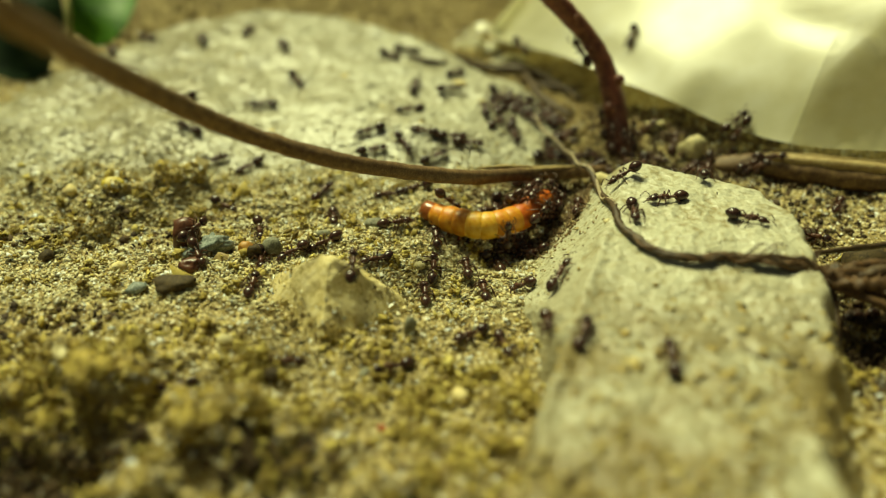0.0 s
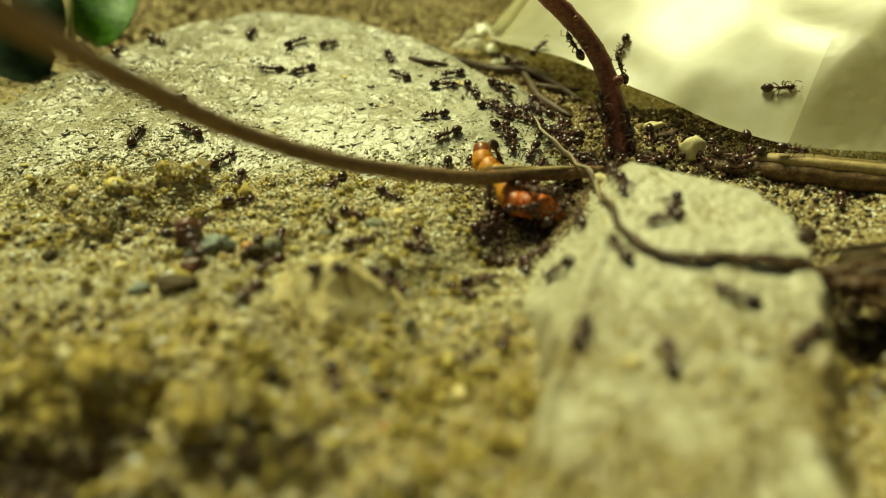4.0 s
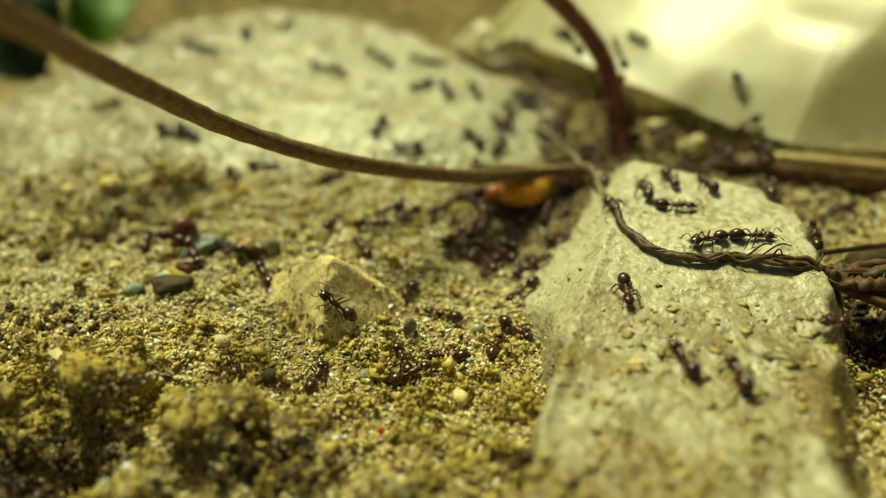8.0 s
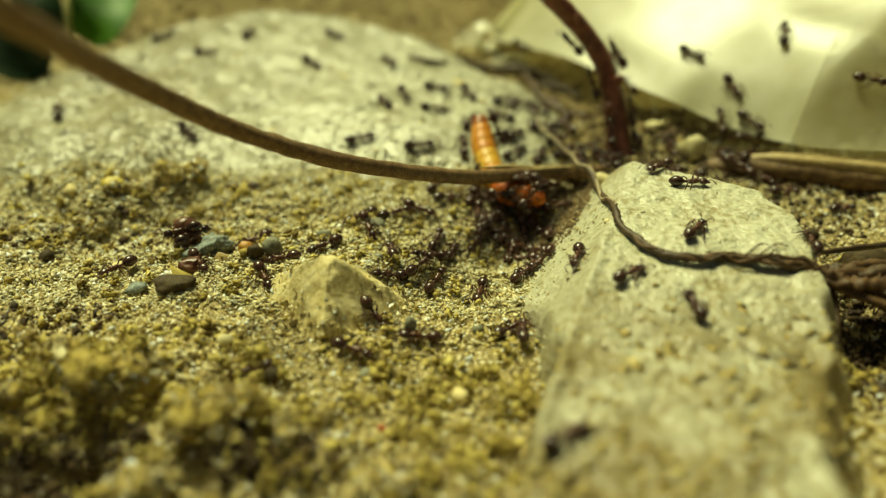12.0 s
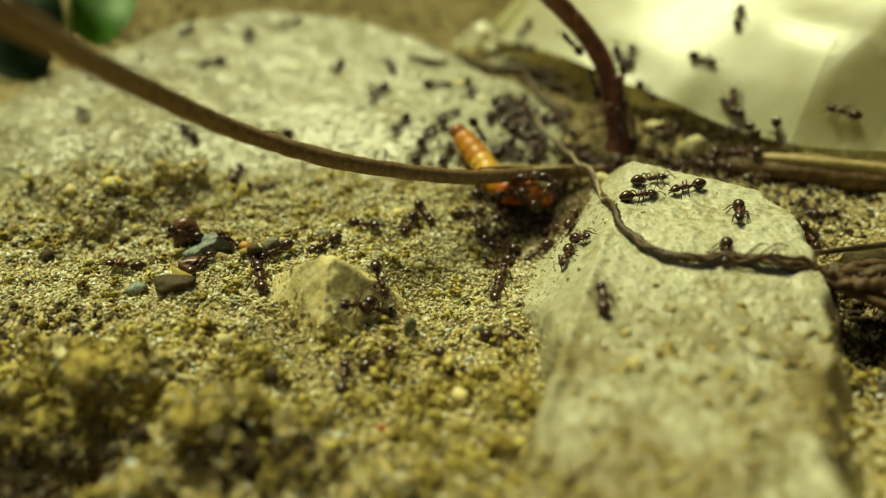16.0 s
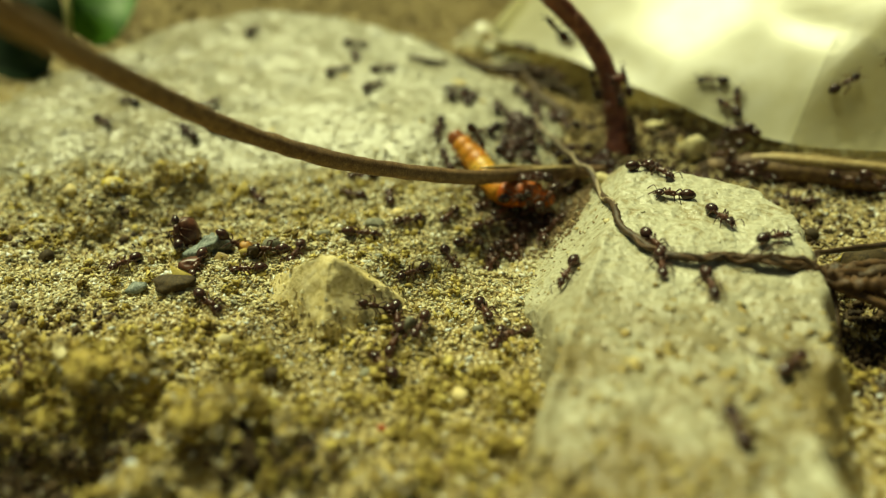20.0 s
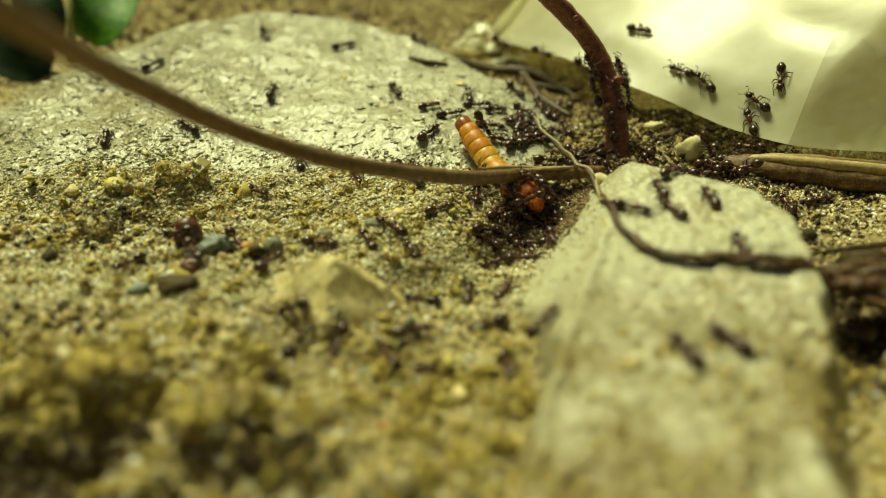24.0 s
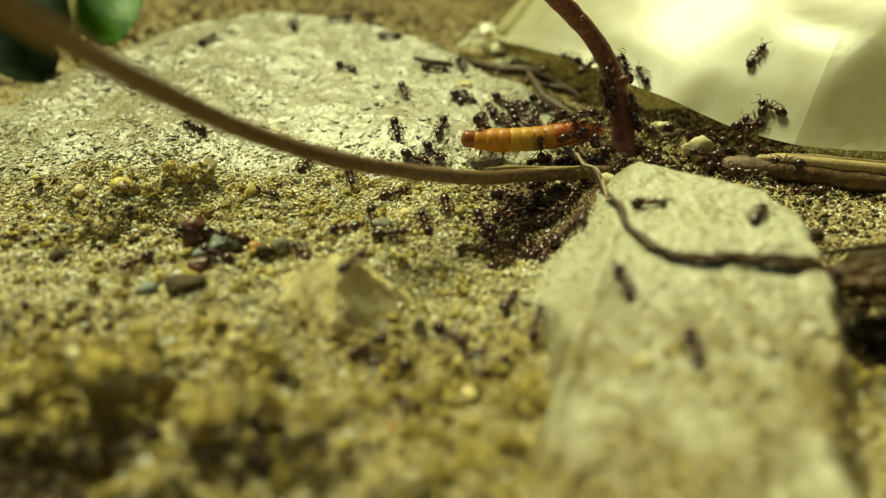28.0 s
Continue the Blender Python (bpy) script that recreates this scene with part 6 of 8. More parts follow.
    crawl([(0, 1.6, -1.6, 94), (1, 2.6, 3.4, 112), (2, -2.1, 4.5, -53), (3, 3.5, 4.6, 42), (6, 2.8, 3.2, -126), (7, 4.4, 1.5, -129), (9, 1.5, 1.6, -142), (10, 3.6, 2.3, -152), (11, 3.2, 2.2, 171), (12, 0.6, 0.6, 75), (15, 1.5, 4.7, -26), (16, 4.7, 6.3, 52), (17, 3.8, 7.4, -171), (18, 2.0, 7.2, -167), (19, 2.5, 7.7, 162), (20, 0.3, 12.5, 111), (21, -1.4, 13.3, 179), (24, -1.2, 15.2, 51), (25, -0.9, 15.3, 52), (26, -0.9, 15.3, -128), (27, -0.2, 13.1, 108), (28, 2.8, 17.8, 78)])
    crawl([(0, 2.7, -4.0, 95), (1, 2.9, -2.8, 83), (2, 2.7, -3.4, 97), (3, 6.0, -0.9, 111), (6, 6.2, -0.6, 24), (7, 6.3, -1.1, -85), (8, 5.2, -1.1, 76), (9, 4.8, -0.5, 99), (10, 6.3, 2.2, 105), (11, 7.1, 3.9, 67), (12, 6.8, 5.4, 127), (15, 7.4, 7.9, 14), (16, 7.9, 7.9, -178), (17, 6.0, 6.7, -175), (18, 3.7, 5.2, -145), (19, 1.5, 5.4, -173), (20, 0.3, 4.4, -120), (21, -1.8, 3.6, -85), (24, -0.2, 5.1, 35), (25, 0.7, 6.4, 63), (26, 1.6, 7.5, 59), (27, 0.2, 6.9, -64), (28, -0.3, 5.5, -84)])
    crawl([(0, 4.1, 0.4, 100), (1, 3.6, 2.9, 71), (2, 4.9, 3.0, 32), (3, 7.8, 5.7, -124), (6, 7.6, 1.4, -76), (7, 10.4, -0.7, -98), (8, 11.2, -1.9, -77), (9, 4.4, -4.1, 97), (10, 4.8, 1.7, 33), (11, 3.9, 0.8, 101), (12, 4.9, 2.3, 78), (15, 5.2, 3.5, 60), (16, 6.4, 5.4, 35), (17, 4.8, 4.0, -100), (18, 5.2, 3.5, -109), (19, 4.1, 3.8, 116), (20, 3.3, 4.5, 36), (21, 2.8, 4.5, 24), (24, 4.2, 6.1, 36), (25, 3.0, 7.7, -170), (26, 3.0, 8.3, -161), (27, 3.4, 7.6, 12), (28, 3.9, 6.2, 57)])
    crawl([(0, 5.9, 4.0, 90), (1, 4.1, 4.8, 45), (2, 4.2, 6.2, 24), (3, 4.7, 6.8, -164), (6, 2.0, 4.8, 180), (7, 2.3, 3.5, -145), (8, 1.3, 2.1, -84), (9, 0.7, 2.4, 43), (10, 3.2, 4.0, 33), (11, 2.4, 3.8, -132), (12, 2.3, 2.4, -108), (15, 2.3, 2.4, 56), (16, 2.6, 4.5, 100), (17, 2.3, 2.4, -108), (18, 4.8, 1.7, -105), (19, 3.5, 1.0, -124), (20, 1.9, 2.1, 15), (21, 3.5, 0.6, 94), (24, 3.3, 4.0, 14), (25, 4.7, 6.0, -130), (26, 2.8, 2.7, -108), (27, 3.2, 3.4, -111), (28, 3.5, 2.2, -148)])
    crawl([(0, 7.7, 6.2, -62), (1, 9.6, 6.9, 37), (2, 9.0, 8.3, -134), (3, 6.2, 9.3, 179), (6, 5.4, 8.3, -164), (7, 5.6, 7.3, -171), (8, 5.1, 6.8, -179), (9, 1.4, 7.9, 28), (10, 7.0, 8.9, -29), (11, 8.1, 10.5, 148), (12, 6.2, 9.6, 18), (15, 8.0, 13.5, 50), (16, 8.0, 13.8, 57), (17, 8.0, 14.1, -164), (18, 5.6, 6.6, -161), (19, 6.4, 6.5, -161), (20, 4.7, 6.4, -158), (21, 5.3, 6.1, 175), (24, 5.6, 6.4, -146), (25, 5.2, 6.7, 7), (26, 6.5, 7.6, -26), (27, 7.0, 8.0, -47), (28, 7.8, 8.0, 25)])
    crawl([(0, 5.2, 7.7, 4), (1, 5.4, 7.7, 16), (2, 7.3, 6.7, 8), (3, 6.5, 7.3, -171), (6, 5.4, 4.2, -78), (7, 7.8, 4.7, -129), (8, 5.6, 4.8, -106), (9, 4.9, 2.8, 97), (10, 5.1, 5.3, 43), (11, 5.5, 4.7, -115), (12, 4.3, 3.9, 67), (15, 6.0, 7.0, -5), (16, 7.3, 5.8, -5), (17, 7.3, 6.3, -26), (18, 6.9, 3.6, 50), (19, 7.1, 4.2, -122), (20, 4.9, 3.2, -157), (21, 7.1, 3.9, 105), (24, 5.5, 4.7, 69), (25, 5.5, 4.7, 33), (26, 5.3, 5.1, -145), (27, 4.9, 3.4, 28), (28, 6.9, 2.0, 33)])
    crawl([(0, 6.9, 9.4, 12), (1, 6.9, 9.2, -169), (2, 4.1, 14.0, 160), (3, 2.9, 13.2, -137), (6, 3.1, 12.9, -156), (7, -1.1, 13.6, 145), (8, 2.5, 14.9, 128), (9, 0.8, 17.6, -7), (10, 6.1, 17.9, 93), (11, 4.4, 19.3, -76), (12, 9.0, 18.2, -13), (15, 7.9, 20.4, 58), (16, 8.6, 20.0, -78), (17, 6.2, 19.3, -68), (18, 2.0, 13.6, -143), (19, 5.8, 13.3, -155), (20, 3.4, 13.0, -70), (24, 4.7, 6.6, -143), (25, 3.8, 7.1, -165), (26, 4.7, 6.8, -156), (27, 5.1, 6.4, -180), (28, 5.5, 6.6, -161)])
    crawl([(0, 3.3, 5.9, -142), (1, 0.3, 6.1, -141), (2, -4.0, 4.5, -23), (3, -1.6, 1.1, -118), (6, -1.8, 1.1, 27), (7, -0.5, -0.8, -131), (8, -2.5, -5.0, -115), (9, -1.6, -5.1, -175), (10, -1.6, -4.4, -178), (11, -2.6, -2.5, 112), (12, -1.5, -2.4, 50), (15, -1.7, -2.3, 162), (16, -4.1, -6.4, -55), (18, -4.5, -6.4, -76), (19, -4.6, -6.2, -77), (20, -4.3, -7.5, 173), (21, -10.2, -7.0, 168), (24, -9.0, -7.8, -173), (25, -8.7, -8.4, 24), (26, -4.3, -7.9, -8), (27, -4.0, -7.8, -148), (28, -5.0, -11.0, -151)])
    crawl([(0, 9.0, 8.5, 111), (1, 8.5, 14.2, 24), (2, 8.5, 14.2, 14), (3, 8.1, 14.9, -145), (6, 7.4, 13.3, -141), (7, 7.8, 8.2, 176), (8, 6.8, 6.6, -131), (9, 7.3, 5.8, -69), (10, 8.5, 5.1, 3), (11, 10.1, 6.5, -71), (12, 9.0, 6.4, 24), (15, 23.4, 11.6, -57), (17, 22.6, 12.2, -58), (18, 15.1, 3.6, -139), (19, 14.8, 4.0, -89), (20, 15.2, 2.9, -54), (21, 12.4, -0.5, -37), (24, 14.7, 0.3, 93), (25, 14.1, 1.2, -157), (26, 12.4, 1.4, -84), (27, 13.2, -0.1, 176), (28, 9.9, 1.9, 89)])
    crawl([(0, 7.5, -6.7, 30), (1, 7.2, -6.6, 67), (2, 8.5, -6.5, 89), (6, 6.3, -5.7, 119), (7, 6.4, -6.3, -91), (8, 4.5, -8.7, -46), (9, 4.2, -8.6, 26), (10, 5.0, -9.0, 101), (11, 10.3, -3.4, -29), (12, 8.5, -6.2, -104), (15, 9.3, -4.3, 18), (16, 9.2, -3.4, -54), (17, 9.7, -5.0, -34), (18, 10.1, -3.0, 116), (19, 2.8, -6.1, -12), (20, 7.8, -7.5, -139), (21, 5.1, -10.0, -79), (24, 6.1, -11.1, 1), (25, 6.0, -10.6, -26), (26, 6.1, -11.1, -12), (27, 5.9, -10.2, -21), (28, 5.5, -9.4, 49)])
    crawl([(0, 6.2, -11.6, -70), (1, 10.6, -16.8, -4), (2, 17.2, -11.2, 78), (6, 15.8, -10.3, 54), (7, 20.2, -13.1, 27), (8, 20.4, -13.1, -159), (10, 13.3, -19.2, 115), (11, 13.8, -15.3, 1), (12, 13.6, -11.9, 95), (15, 17.8, -5.7, -34), (17, 16.6, -9.5, -146), (18, 14.7, -11.2, -83), (19, 9.7, -19.8, -73), (20, 13.3, -20.5, 92), (21, 8.4, -17.1, -4), (24, 12.4, -15.4, 111), (26, 4.2, -14.4, -114), (28, -1.9, -15.6, -171)])
    crawl([(0, 5.4, -4.3, 144), (1, 4.8, -0.5, 81), (2, 9.5, -3.2, 52), (3, 10.1, 0.8, 83), (6, 9.7, 0.8, 113), (7, 11.4, 1.6, 107), (8, 12.2, 5.3, 97), (9, 9.7, 7.9, 38), (10, 10.2, 10.8, 58), (11, 9.2, 9.6, -140), (12, 7.4, 7.9, 33), (15, 12.7, 12.4, 19), (17, 12.0, 14.9, -135), (18, 7.9, 7.9, -167), (19, 8.3, 7.9, -172), (20, 7.7, 6.4, -51), (21, 11.2, 9.3, 86), (24, 7.6, 6.7, -154), (25, 7.9, 8.0, 2), (26, 8.9, 6.5, -116), (27, 8.7, 5.0, -124), (28, 6.1, 5.4, -157)])
    crawl([(0, 6.7, 1.6, 169), (1, 6.3, 3.6, 95), (2, 5.5, 5.3, 20), (3, 6.9, 6.2, 20), (6, 7.4, 4.5, 37), (7, 9.7, 6.2, 86), (9, 9.0, 5.8, 96), (10, 9.0, 8.5, 11), (11, 11.8, 6.0, 15), (12, 13.0, 12.0, 7), (15, 23.3, 12.1, -8), (16, 21.9, 12.5, 130), (17, 21.7, 13.6, -171), (19, 21.9, 13.6, 33), (20, 24.5, 16.3, 110), (21, 23.5, 16.6, 108), (24, 23.0, 19.0, 106), (25, 23.7, 17.5, -71), (26, 23.8, 11.9, -50), (27, 23.5, 15.5, 110), (28, 23.3, 15.8, 101)])
    crawl([(0, 10.2, 3.7, -98), (1, 10.1, 1.8, -92), (2, 10.2, 1.4, 83), (3, 11.9, 6.7, 31), (6, 12.8, 1.6, 3), (7, 12.7, 1.1, -66), (8, 15.5, 1.5, -85), (9, 13.5, 1.5, 121), (10, 15.1, 3.3, -180), (11, 15.0, 2.9, -92), (12, 15.3, 3.6, -144), (15, 16.3, 3.4, -142), (16, 14.3, 1.6, 13), (17, 17.1, 2.8, 61), (18, 15.7, 2.0, 86), (19, 16.0, 1.6, -160), (20, 15.3, -0.5, 169), (21, 15.5, -0.0, -4), (24, 17.8, -0.8, 96), (25, 19.4, 12.6, 15), (26, 19.0, 15.1, -171), (27, 18.4, 14.7, -174), (28, 17.4, 14.5, 120)])
    crawl([(0, 12.8, 2.3, -172), (1, 11.8, 6.0, -138), (2, 12.4, -0.1, -97), (3, 12.2, 2.4, -120), (6, 11.9, -1.2, -69), (7, 13.6, -0.1, -12), (8, 13.5, 0.2, 91), (9, 12.0, 0.0, 119), (10, 11.8, 2.4, -88), (11, 11.7, -0.6, 89), (12, 8.2, 3.1, 91), (15, 9.0, 5.8, 158), (16, 9.2, 8.1, 60), (17, 9.0, 8.0, -127), (18, 8.1, 4.9, -162), (19, 9.0, 6.0, 101), (20, 6.4, 5.4, -173), (21, 6.4, 6.4, -161), (24, 6.5, 6.3, -176), (25, 6.5, 6.5, -176), (26, 6.7, 6.5, -161), (27, 6.2, 6.5, -163), (28, 6.7, 7.3, 179)])
    crawl([(0, 14.8, -0.9, -177), (1, 13.1, -3.4, -108), (2, 13.9, -3.7, -178), (3, 13.9, -3.4, 161), (6, 14.8, -4.3, -72), (7, 14.5, -5.7, -120), (8, 15.7, -6.3, -159), (9, 15.9, -6.3, -23), (10, 15.4, -14.7, 110), (11, 13.9, -6.7, 58), (15, 19.5, -0.2, -11), (17, 17.8, -5.7, -173), (18, 17.5, -3.9, -161), (19, 15.5, -6.4, 172), (20, 15.0, -10.2, -90), (21, 8.6, -10.5, 87), (24, 12.3, -2.4, -23), (25, 13.2, -3.4, -95), (26, 9.7, -10.1, -82)])
    crawl([(0, 12.2, -2.8, -94), (1, 10.4, -9.2, -23), (2, 11.7, -9.8, 108), (3, 12.1, -8.8, 51), (6, 10.1, -2.0, 88), (7, 13.8, -1.6, 4), (9, 16.4, -2.0, 63), (11, 16.9, -0.2, 50), (12, 16.9, 1.1, -4), (15, 17.8, 1.0, -28), (16, 16.4, 0.2, -163), (17, 15.9, -2.6, 91), (18, 13.8, -0.7, 103), (19, 14.1, -1.5, -81), (20, 12.8, -6.3, -72), (21, 11.1, -6.2, 23), (24, 14.9, -2.4, 114), (25, 13.2, -0.1, -100), (26, 14.8, -3.1, -59), (27, 13.4, -2.6, 99), (28, 13.1, -1.6, 18)])
    crawl([(0, 19.2, -3.7, -15), (1, 19.8, -4.9, 168), (2, 18.7, -5.5, 150), (3, 15.6, -1.2, 94), (6, 14.8, -2.8, -140), (7, 17.0, -6.0, -15), (9, 20.2, -6.5, -171), (10, 17.5, -9.7, 89), (11, 16.4, -4.9, 120), (12, 22.1, -6.0, 80), (15, 26.2, 1.6, 142), (16, 26.3, 1.3, -80), (18, 20.3, -3.5, 139), (19, 18.0, -2.9, -40), (20, 20.0, -6.2, 23), (21, 24.7, -8.3, -98), (24, 25.5, -9.0, -168)])
    crawl([(0, 18.0, 2.4, 81), (1, 21.7, 11.6, 67), (2, 22.1, 11.4, -79), (6, 16.1, 0.7, -72), (7, 16.6, 0.1, 59), (8, 17.8, 0.9, 99), (9, 19.3, 0.9, 93), (10, 14.9, 13.3, 75), (11, 19.7, 14.4, 103), (12, 19.6, 15.2, 106), (15, 24.3, 16.8, -67), (16, 24.7, 16.2, 109), (19, 24.8, 18.0, 71), (20, 23.5, 18.8, 160), (21, 19.9, 22.2, 115), (24, 16.8, 24.0, 97), (25, 17.3, 22.1, -114), (26, 17.9, 22.6, 102), (27, 18.4, 24.4, 30), (28, 18.0, 22.6, 90)])
    crawl([(0, 15.4, 13.2, -94), (1, 15.5, 13.6, -111), (2, 15.7, 13.7, -159), (3, 10.0, 9.9, -149), (6, 10.9, 8.9, -70), (7, 15.4, 3.6, -33), (8, 21.4, 0.5, 89), (9, 21.6, 0.1, 82), (10, 25.2, 10.8, 135), (11, 25.2, 11.1, -80), (12, 25.6, 9.6, -34), (15, 25.6, 10.6, -38), (16, 25.4, 9.7, 12), (17, 25.7, 10.6, -21), (18, 25.6, 9.6, -143), (19, 27.3, 5.0, -5), (20, 27.3, 6.4, 170), (21, 22.7, -3.7, 98), (24, 22.9, 12.0, 150), (25, 22.5, 12.0, 151), (26, 22.0, 12.3, 149), (27, 20.7, 13.1, 97), (28, 21.5, 13.3, 163)])
    crawl([(0, 26.6, 10.9, -14), (1, 26.1, 11.3, 24), (6, 29.8, 10.9, 29), (7, 29.4, 15.5, 74), (8, 25.3, 17.3, -98), (9, 24.2, 15.7, -94), (10, 24.6, 16.4, 85), (11, 25.9, 17.3, -34), (12, 29.3, 19.8, 65), (15, 25.9, 22.3, 117), (16, 26.5, 23.4, 61), (17, 30.2, 21.2, -13), (18, 27.9, 18.8, -115), (19, 31.9, 14.1, -57), (20, 32.2, 13.6, 39), (21, 33.7, 11.2, 151), (24, 26.6, 15.6, 110), (25, 29.2, 14.1, 116), (26, 28.9, 15.5, 99), (27, 27.8, 14.9, 160), (28, 27.1, 14.9, 123)])
    crawl([(0, 25.6, 10.6, 12), (1, 25.0, 11.1, 48), (2, 24.8, 10.9, -8), (6, 24.4, 11.2, 10), (7, 24.6, 11.2, 17), (8, 25.8, 7.6, -102), (10, 30.4, 5.7, 176), (11, 26.8, 7.2, 99), (12, 26.9, 7.7, 10), (15, 27.5, 5.7, -78), (16, 27.8, 5.6, 102), (17, 26.0, 8.0, 17), (18, 29.7, 9.2, 9), (19, 29.2, 6.5, -38), (20, 31.9, 8.5, -31), (21, 28.2, -2.0, 169), (25, 27.5, 8.9, 110), (26, 27.9, 7.3, 143), (27, 27.1, 7.7, 159), (28, 27.3, 10.4, 163)])
    crawl([(0, 24.8, 15.2, 41), (1, 24.8, 15.2, 32), (2, 24.8, 15.2, 32), (3, 25.2, 15.9, 32), (6, 33.9, 13.2, 172), (8, 25.8, 11.0, -132), (9, 26.0, 11.1, 93), (10, 21.2, 14.1, 104), (11, 23.2, 11.8, -110), (12, 24.4, 11.3, -54), (15, 25.1, 11.8, -128), (16, 24.9, 11.9, 149), (17, 25.0, 11.3, 168), (18, 24.9, 11.6, -55), (19, 25.4, 9.7, -3), (20, 25.8, 9.7, 1), (21, 27.6, 7.0, 76), (24, 25.0, 10.9, -179), (25, 25.0, 10.9, -146), (26, 25.3, 10.7, 156), (27, 23.1, 11.9, 147), (28, 23.3, 11.5, 142)])
    crawl([(0, 18.1, 17.3, 25), (1, 18.1, 17.3, 11), (2, 18.1, 17.3, 11), (3, 18.1, 17.4, -32), (7, 17.1, 14.0, -17), (8, 19.2, 15.1, -18), (9, 18.5, 14.3, 2), (10, 19.3, 14.4, 14), (11, 20.7, 13.9, 104), (12, 24.0, 15.7, 61), (15, 25.4, 17.4, 59), (16, 24.9, 16.5, 66), (17, 25.0, 16.1, 61), (18, 24.8, 15.2, -120), (19, 23.7, 11.4, -155), (20, 24.4, 11.3, 126), (21, 17.7, 14.5, -176), (24, 17.5, 14.8, 113), (25, 17.3, 14.0, 139), (26, 17.8, 16.7, 127), (27, 19.3, 17.5, 163), (28, 17.9, 17.6, 93)])
    crawl([(0, 26.5, 1.3, -22), (1, 26.5, 1.3, -23), (2, 26.4, 1.4, -36), (3, 22.4, -4.7, 51), (6, 22.7, -3.9, 13), (7, 26.6, 2.8, 81), (8, 22.8, -4.2, 100), (10, 22.3, -4.8, -50), (11, 29.5, 2.1, -13), (12, 30.5, 5.5, 21), (15, 29.9, 4.5, -159), (17, 27.1, 4.6, -86), (18, 16.6, -1.3, 129), (19, 18.9, 0.3, -49), (20, 17.6, -3.5, -69), (21, 16.1, -5.6, 24), (24, 18.0, -6.5, 88), (25, 16.7, -1.2, -108), (26, 19.3, -6.7, -148), (27, 16.9, -10.0, 61), (28, 19.7, -3.0, 58)])
    crawl([(0, 25.4, -8.4, -163), (6, 15.7, -16.6, -102), (7, 18.3, -15.2, -147), (8, 14.2, -17.1, 94), (9, 7.8, -14.2, -159), (10, 4.7, -21.2, 166), (11, 4.7, -20.8, 155), (12, 5.5, -21.0, 33), (17, 10.1, -9.1, 124), (18, 10.0, -10.3, -89), (19, 6.4, -13.4, -70), (20, 17.4, -16.3, 44), (21, 16.8, -16.3, 53), (26, 14.4, -12.8, 109), (27, 12.3, -15.4, -92)])
    crawl([(0, 1.6, -9.4, -145), (2, -2.1, -12.2, -7), (3, 0.5, -12.4, 77), (6, 3.1, -11.1, 72), (7, 1.2, -10.2, -153), (8, 0.2, -11.3, 171), (9, 1.1, -9.5, 75), (10, 2.5, -10.4, 22), (11, 4.7, -8.6, 103), (12, 4.2, -8.6, 33), (15, 3.6, -9.2, 2), (16, 3.6, -9.6, -7), (17, 3.6, -9.6, -7), (18, 3.6, -9.2, -178), (19, -2.7, -6.2, -117), (21, -2.1, -9.7, 66), (24, -1.6, -5.6, -174), (25, -5.1, -0.3, 111), (26, -2.4, 1.5, 111), (27, -2.5, 2.6, 103), (28, -2.0, 3.4, 110)])
    crawl([(0, 3.7, -10.6, -73), (1, 3.7, -10.9, -123), (2, 3.7, -10.9, -137), (3, 3.7, -11.0, 106), (6, 4.2, -8.5, 38), (7, 4.4, -9.5, -149), (8, 3.2, -10.4, 75), (9, 3.1, -5.8, -158), (10, 1.6, -7.1, 101), (11, 9.4, -3.3, 59), (12, 5.7, -2.1, 46), (15, 10.4, 2.5, 86), (16, 9.6, 2.1, 70), (17, 13.1, 4.4, 74), (18, 13.0, 3.2, -28), (20, 14.3, 3.5, 8), (24, 16.3, 3.0, 40), (25, 12.7, 12.5, 11), (26, 14.8, 13.1, -2), (27, 19.5, 13.2, 167), (28, 12.2, 12.5, -133)])
    crawl([(0, 18.0, 13.4, -28), (1, 18.8, 12.5, -108), (2, 18.0, 13.4, 152), (6, 17.3, 13.6, 162), (7, 14.5, 12.5, 178), (8, 12.7, 16.1, -175), (9, 12.5, 15.0, -174), (10, 12.4, 16.9, 103), (11, 13.1, 15.6, -2), (12, 14.3, 14.0, -19), (15, 17.8, 13.6, 31), (16, 18.3, 13.7, -41), (17, 18.1, 13.8, -83), (18, 17.3, 14.4, -61), (19, 20.4, 12.9, -14), (20, 25.1, 16.4, 63), (21, 25.4, 16.1, 39), (24, 21.4, 20.7, 128), (25, 21.7, 21.0, 157), (26, 21.6, 20.3, -73), (28, 20.3, 17.0, -25)])
    crawl([(0, 11.4, 13.9, -3), (1, 11.3, 15.0, -7), (2, 13.1, 15.6, -79), (3, 10.9, 13.4, -11), (6, 14.2, 12.5, -136), (7, 11.1, 9.3, 52), (8, 12.0, 13.8, 29), (9, 11.4, 6.4, 102), (10, 12.6, 12.4, 34), (11, 15.4, 13.2, 74), (12, 17.1, 15.7, 57), (15, 21.2, 14.1, -66), (16, 20.6, 13.0, -174), (17, 19.5, 13.6, 161), (18, 18.5, 17.1, -122), (19, 13.2, 16.2, -82), (20, 13.3, 13.6, -141), (21, 13.0, 13.8, 35), (24, 12.9, 14.9, 26), (25, 13.8, 16.2, 4), (26, 13.8, 16.2, -162), (27, 12.7, 14.4, -179), (28, 13.0, 14.4, -163)])
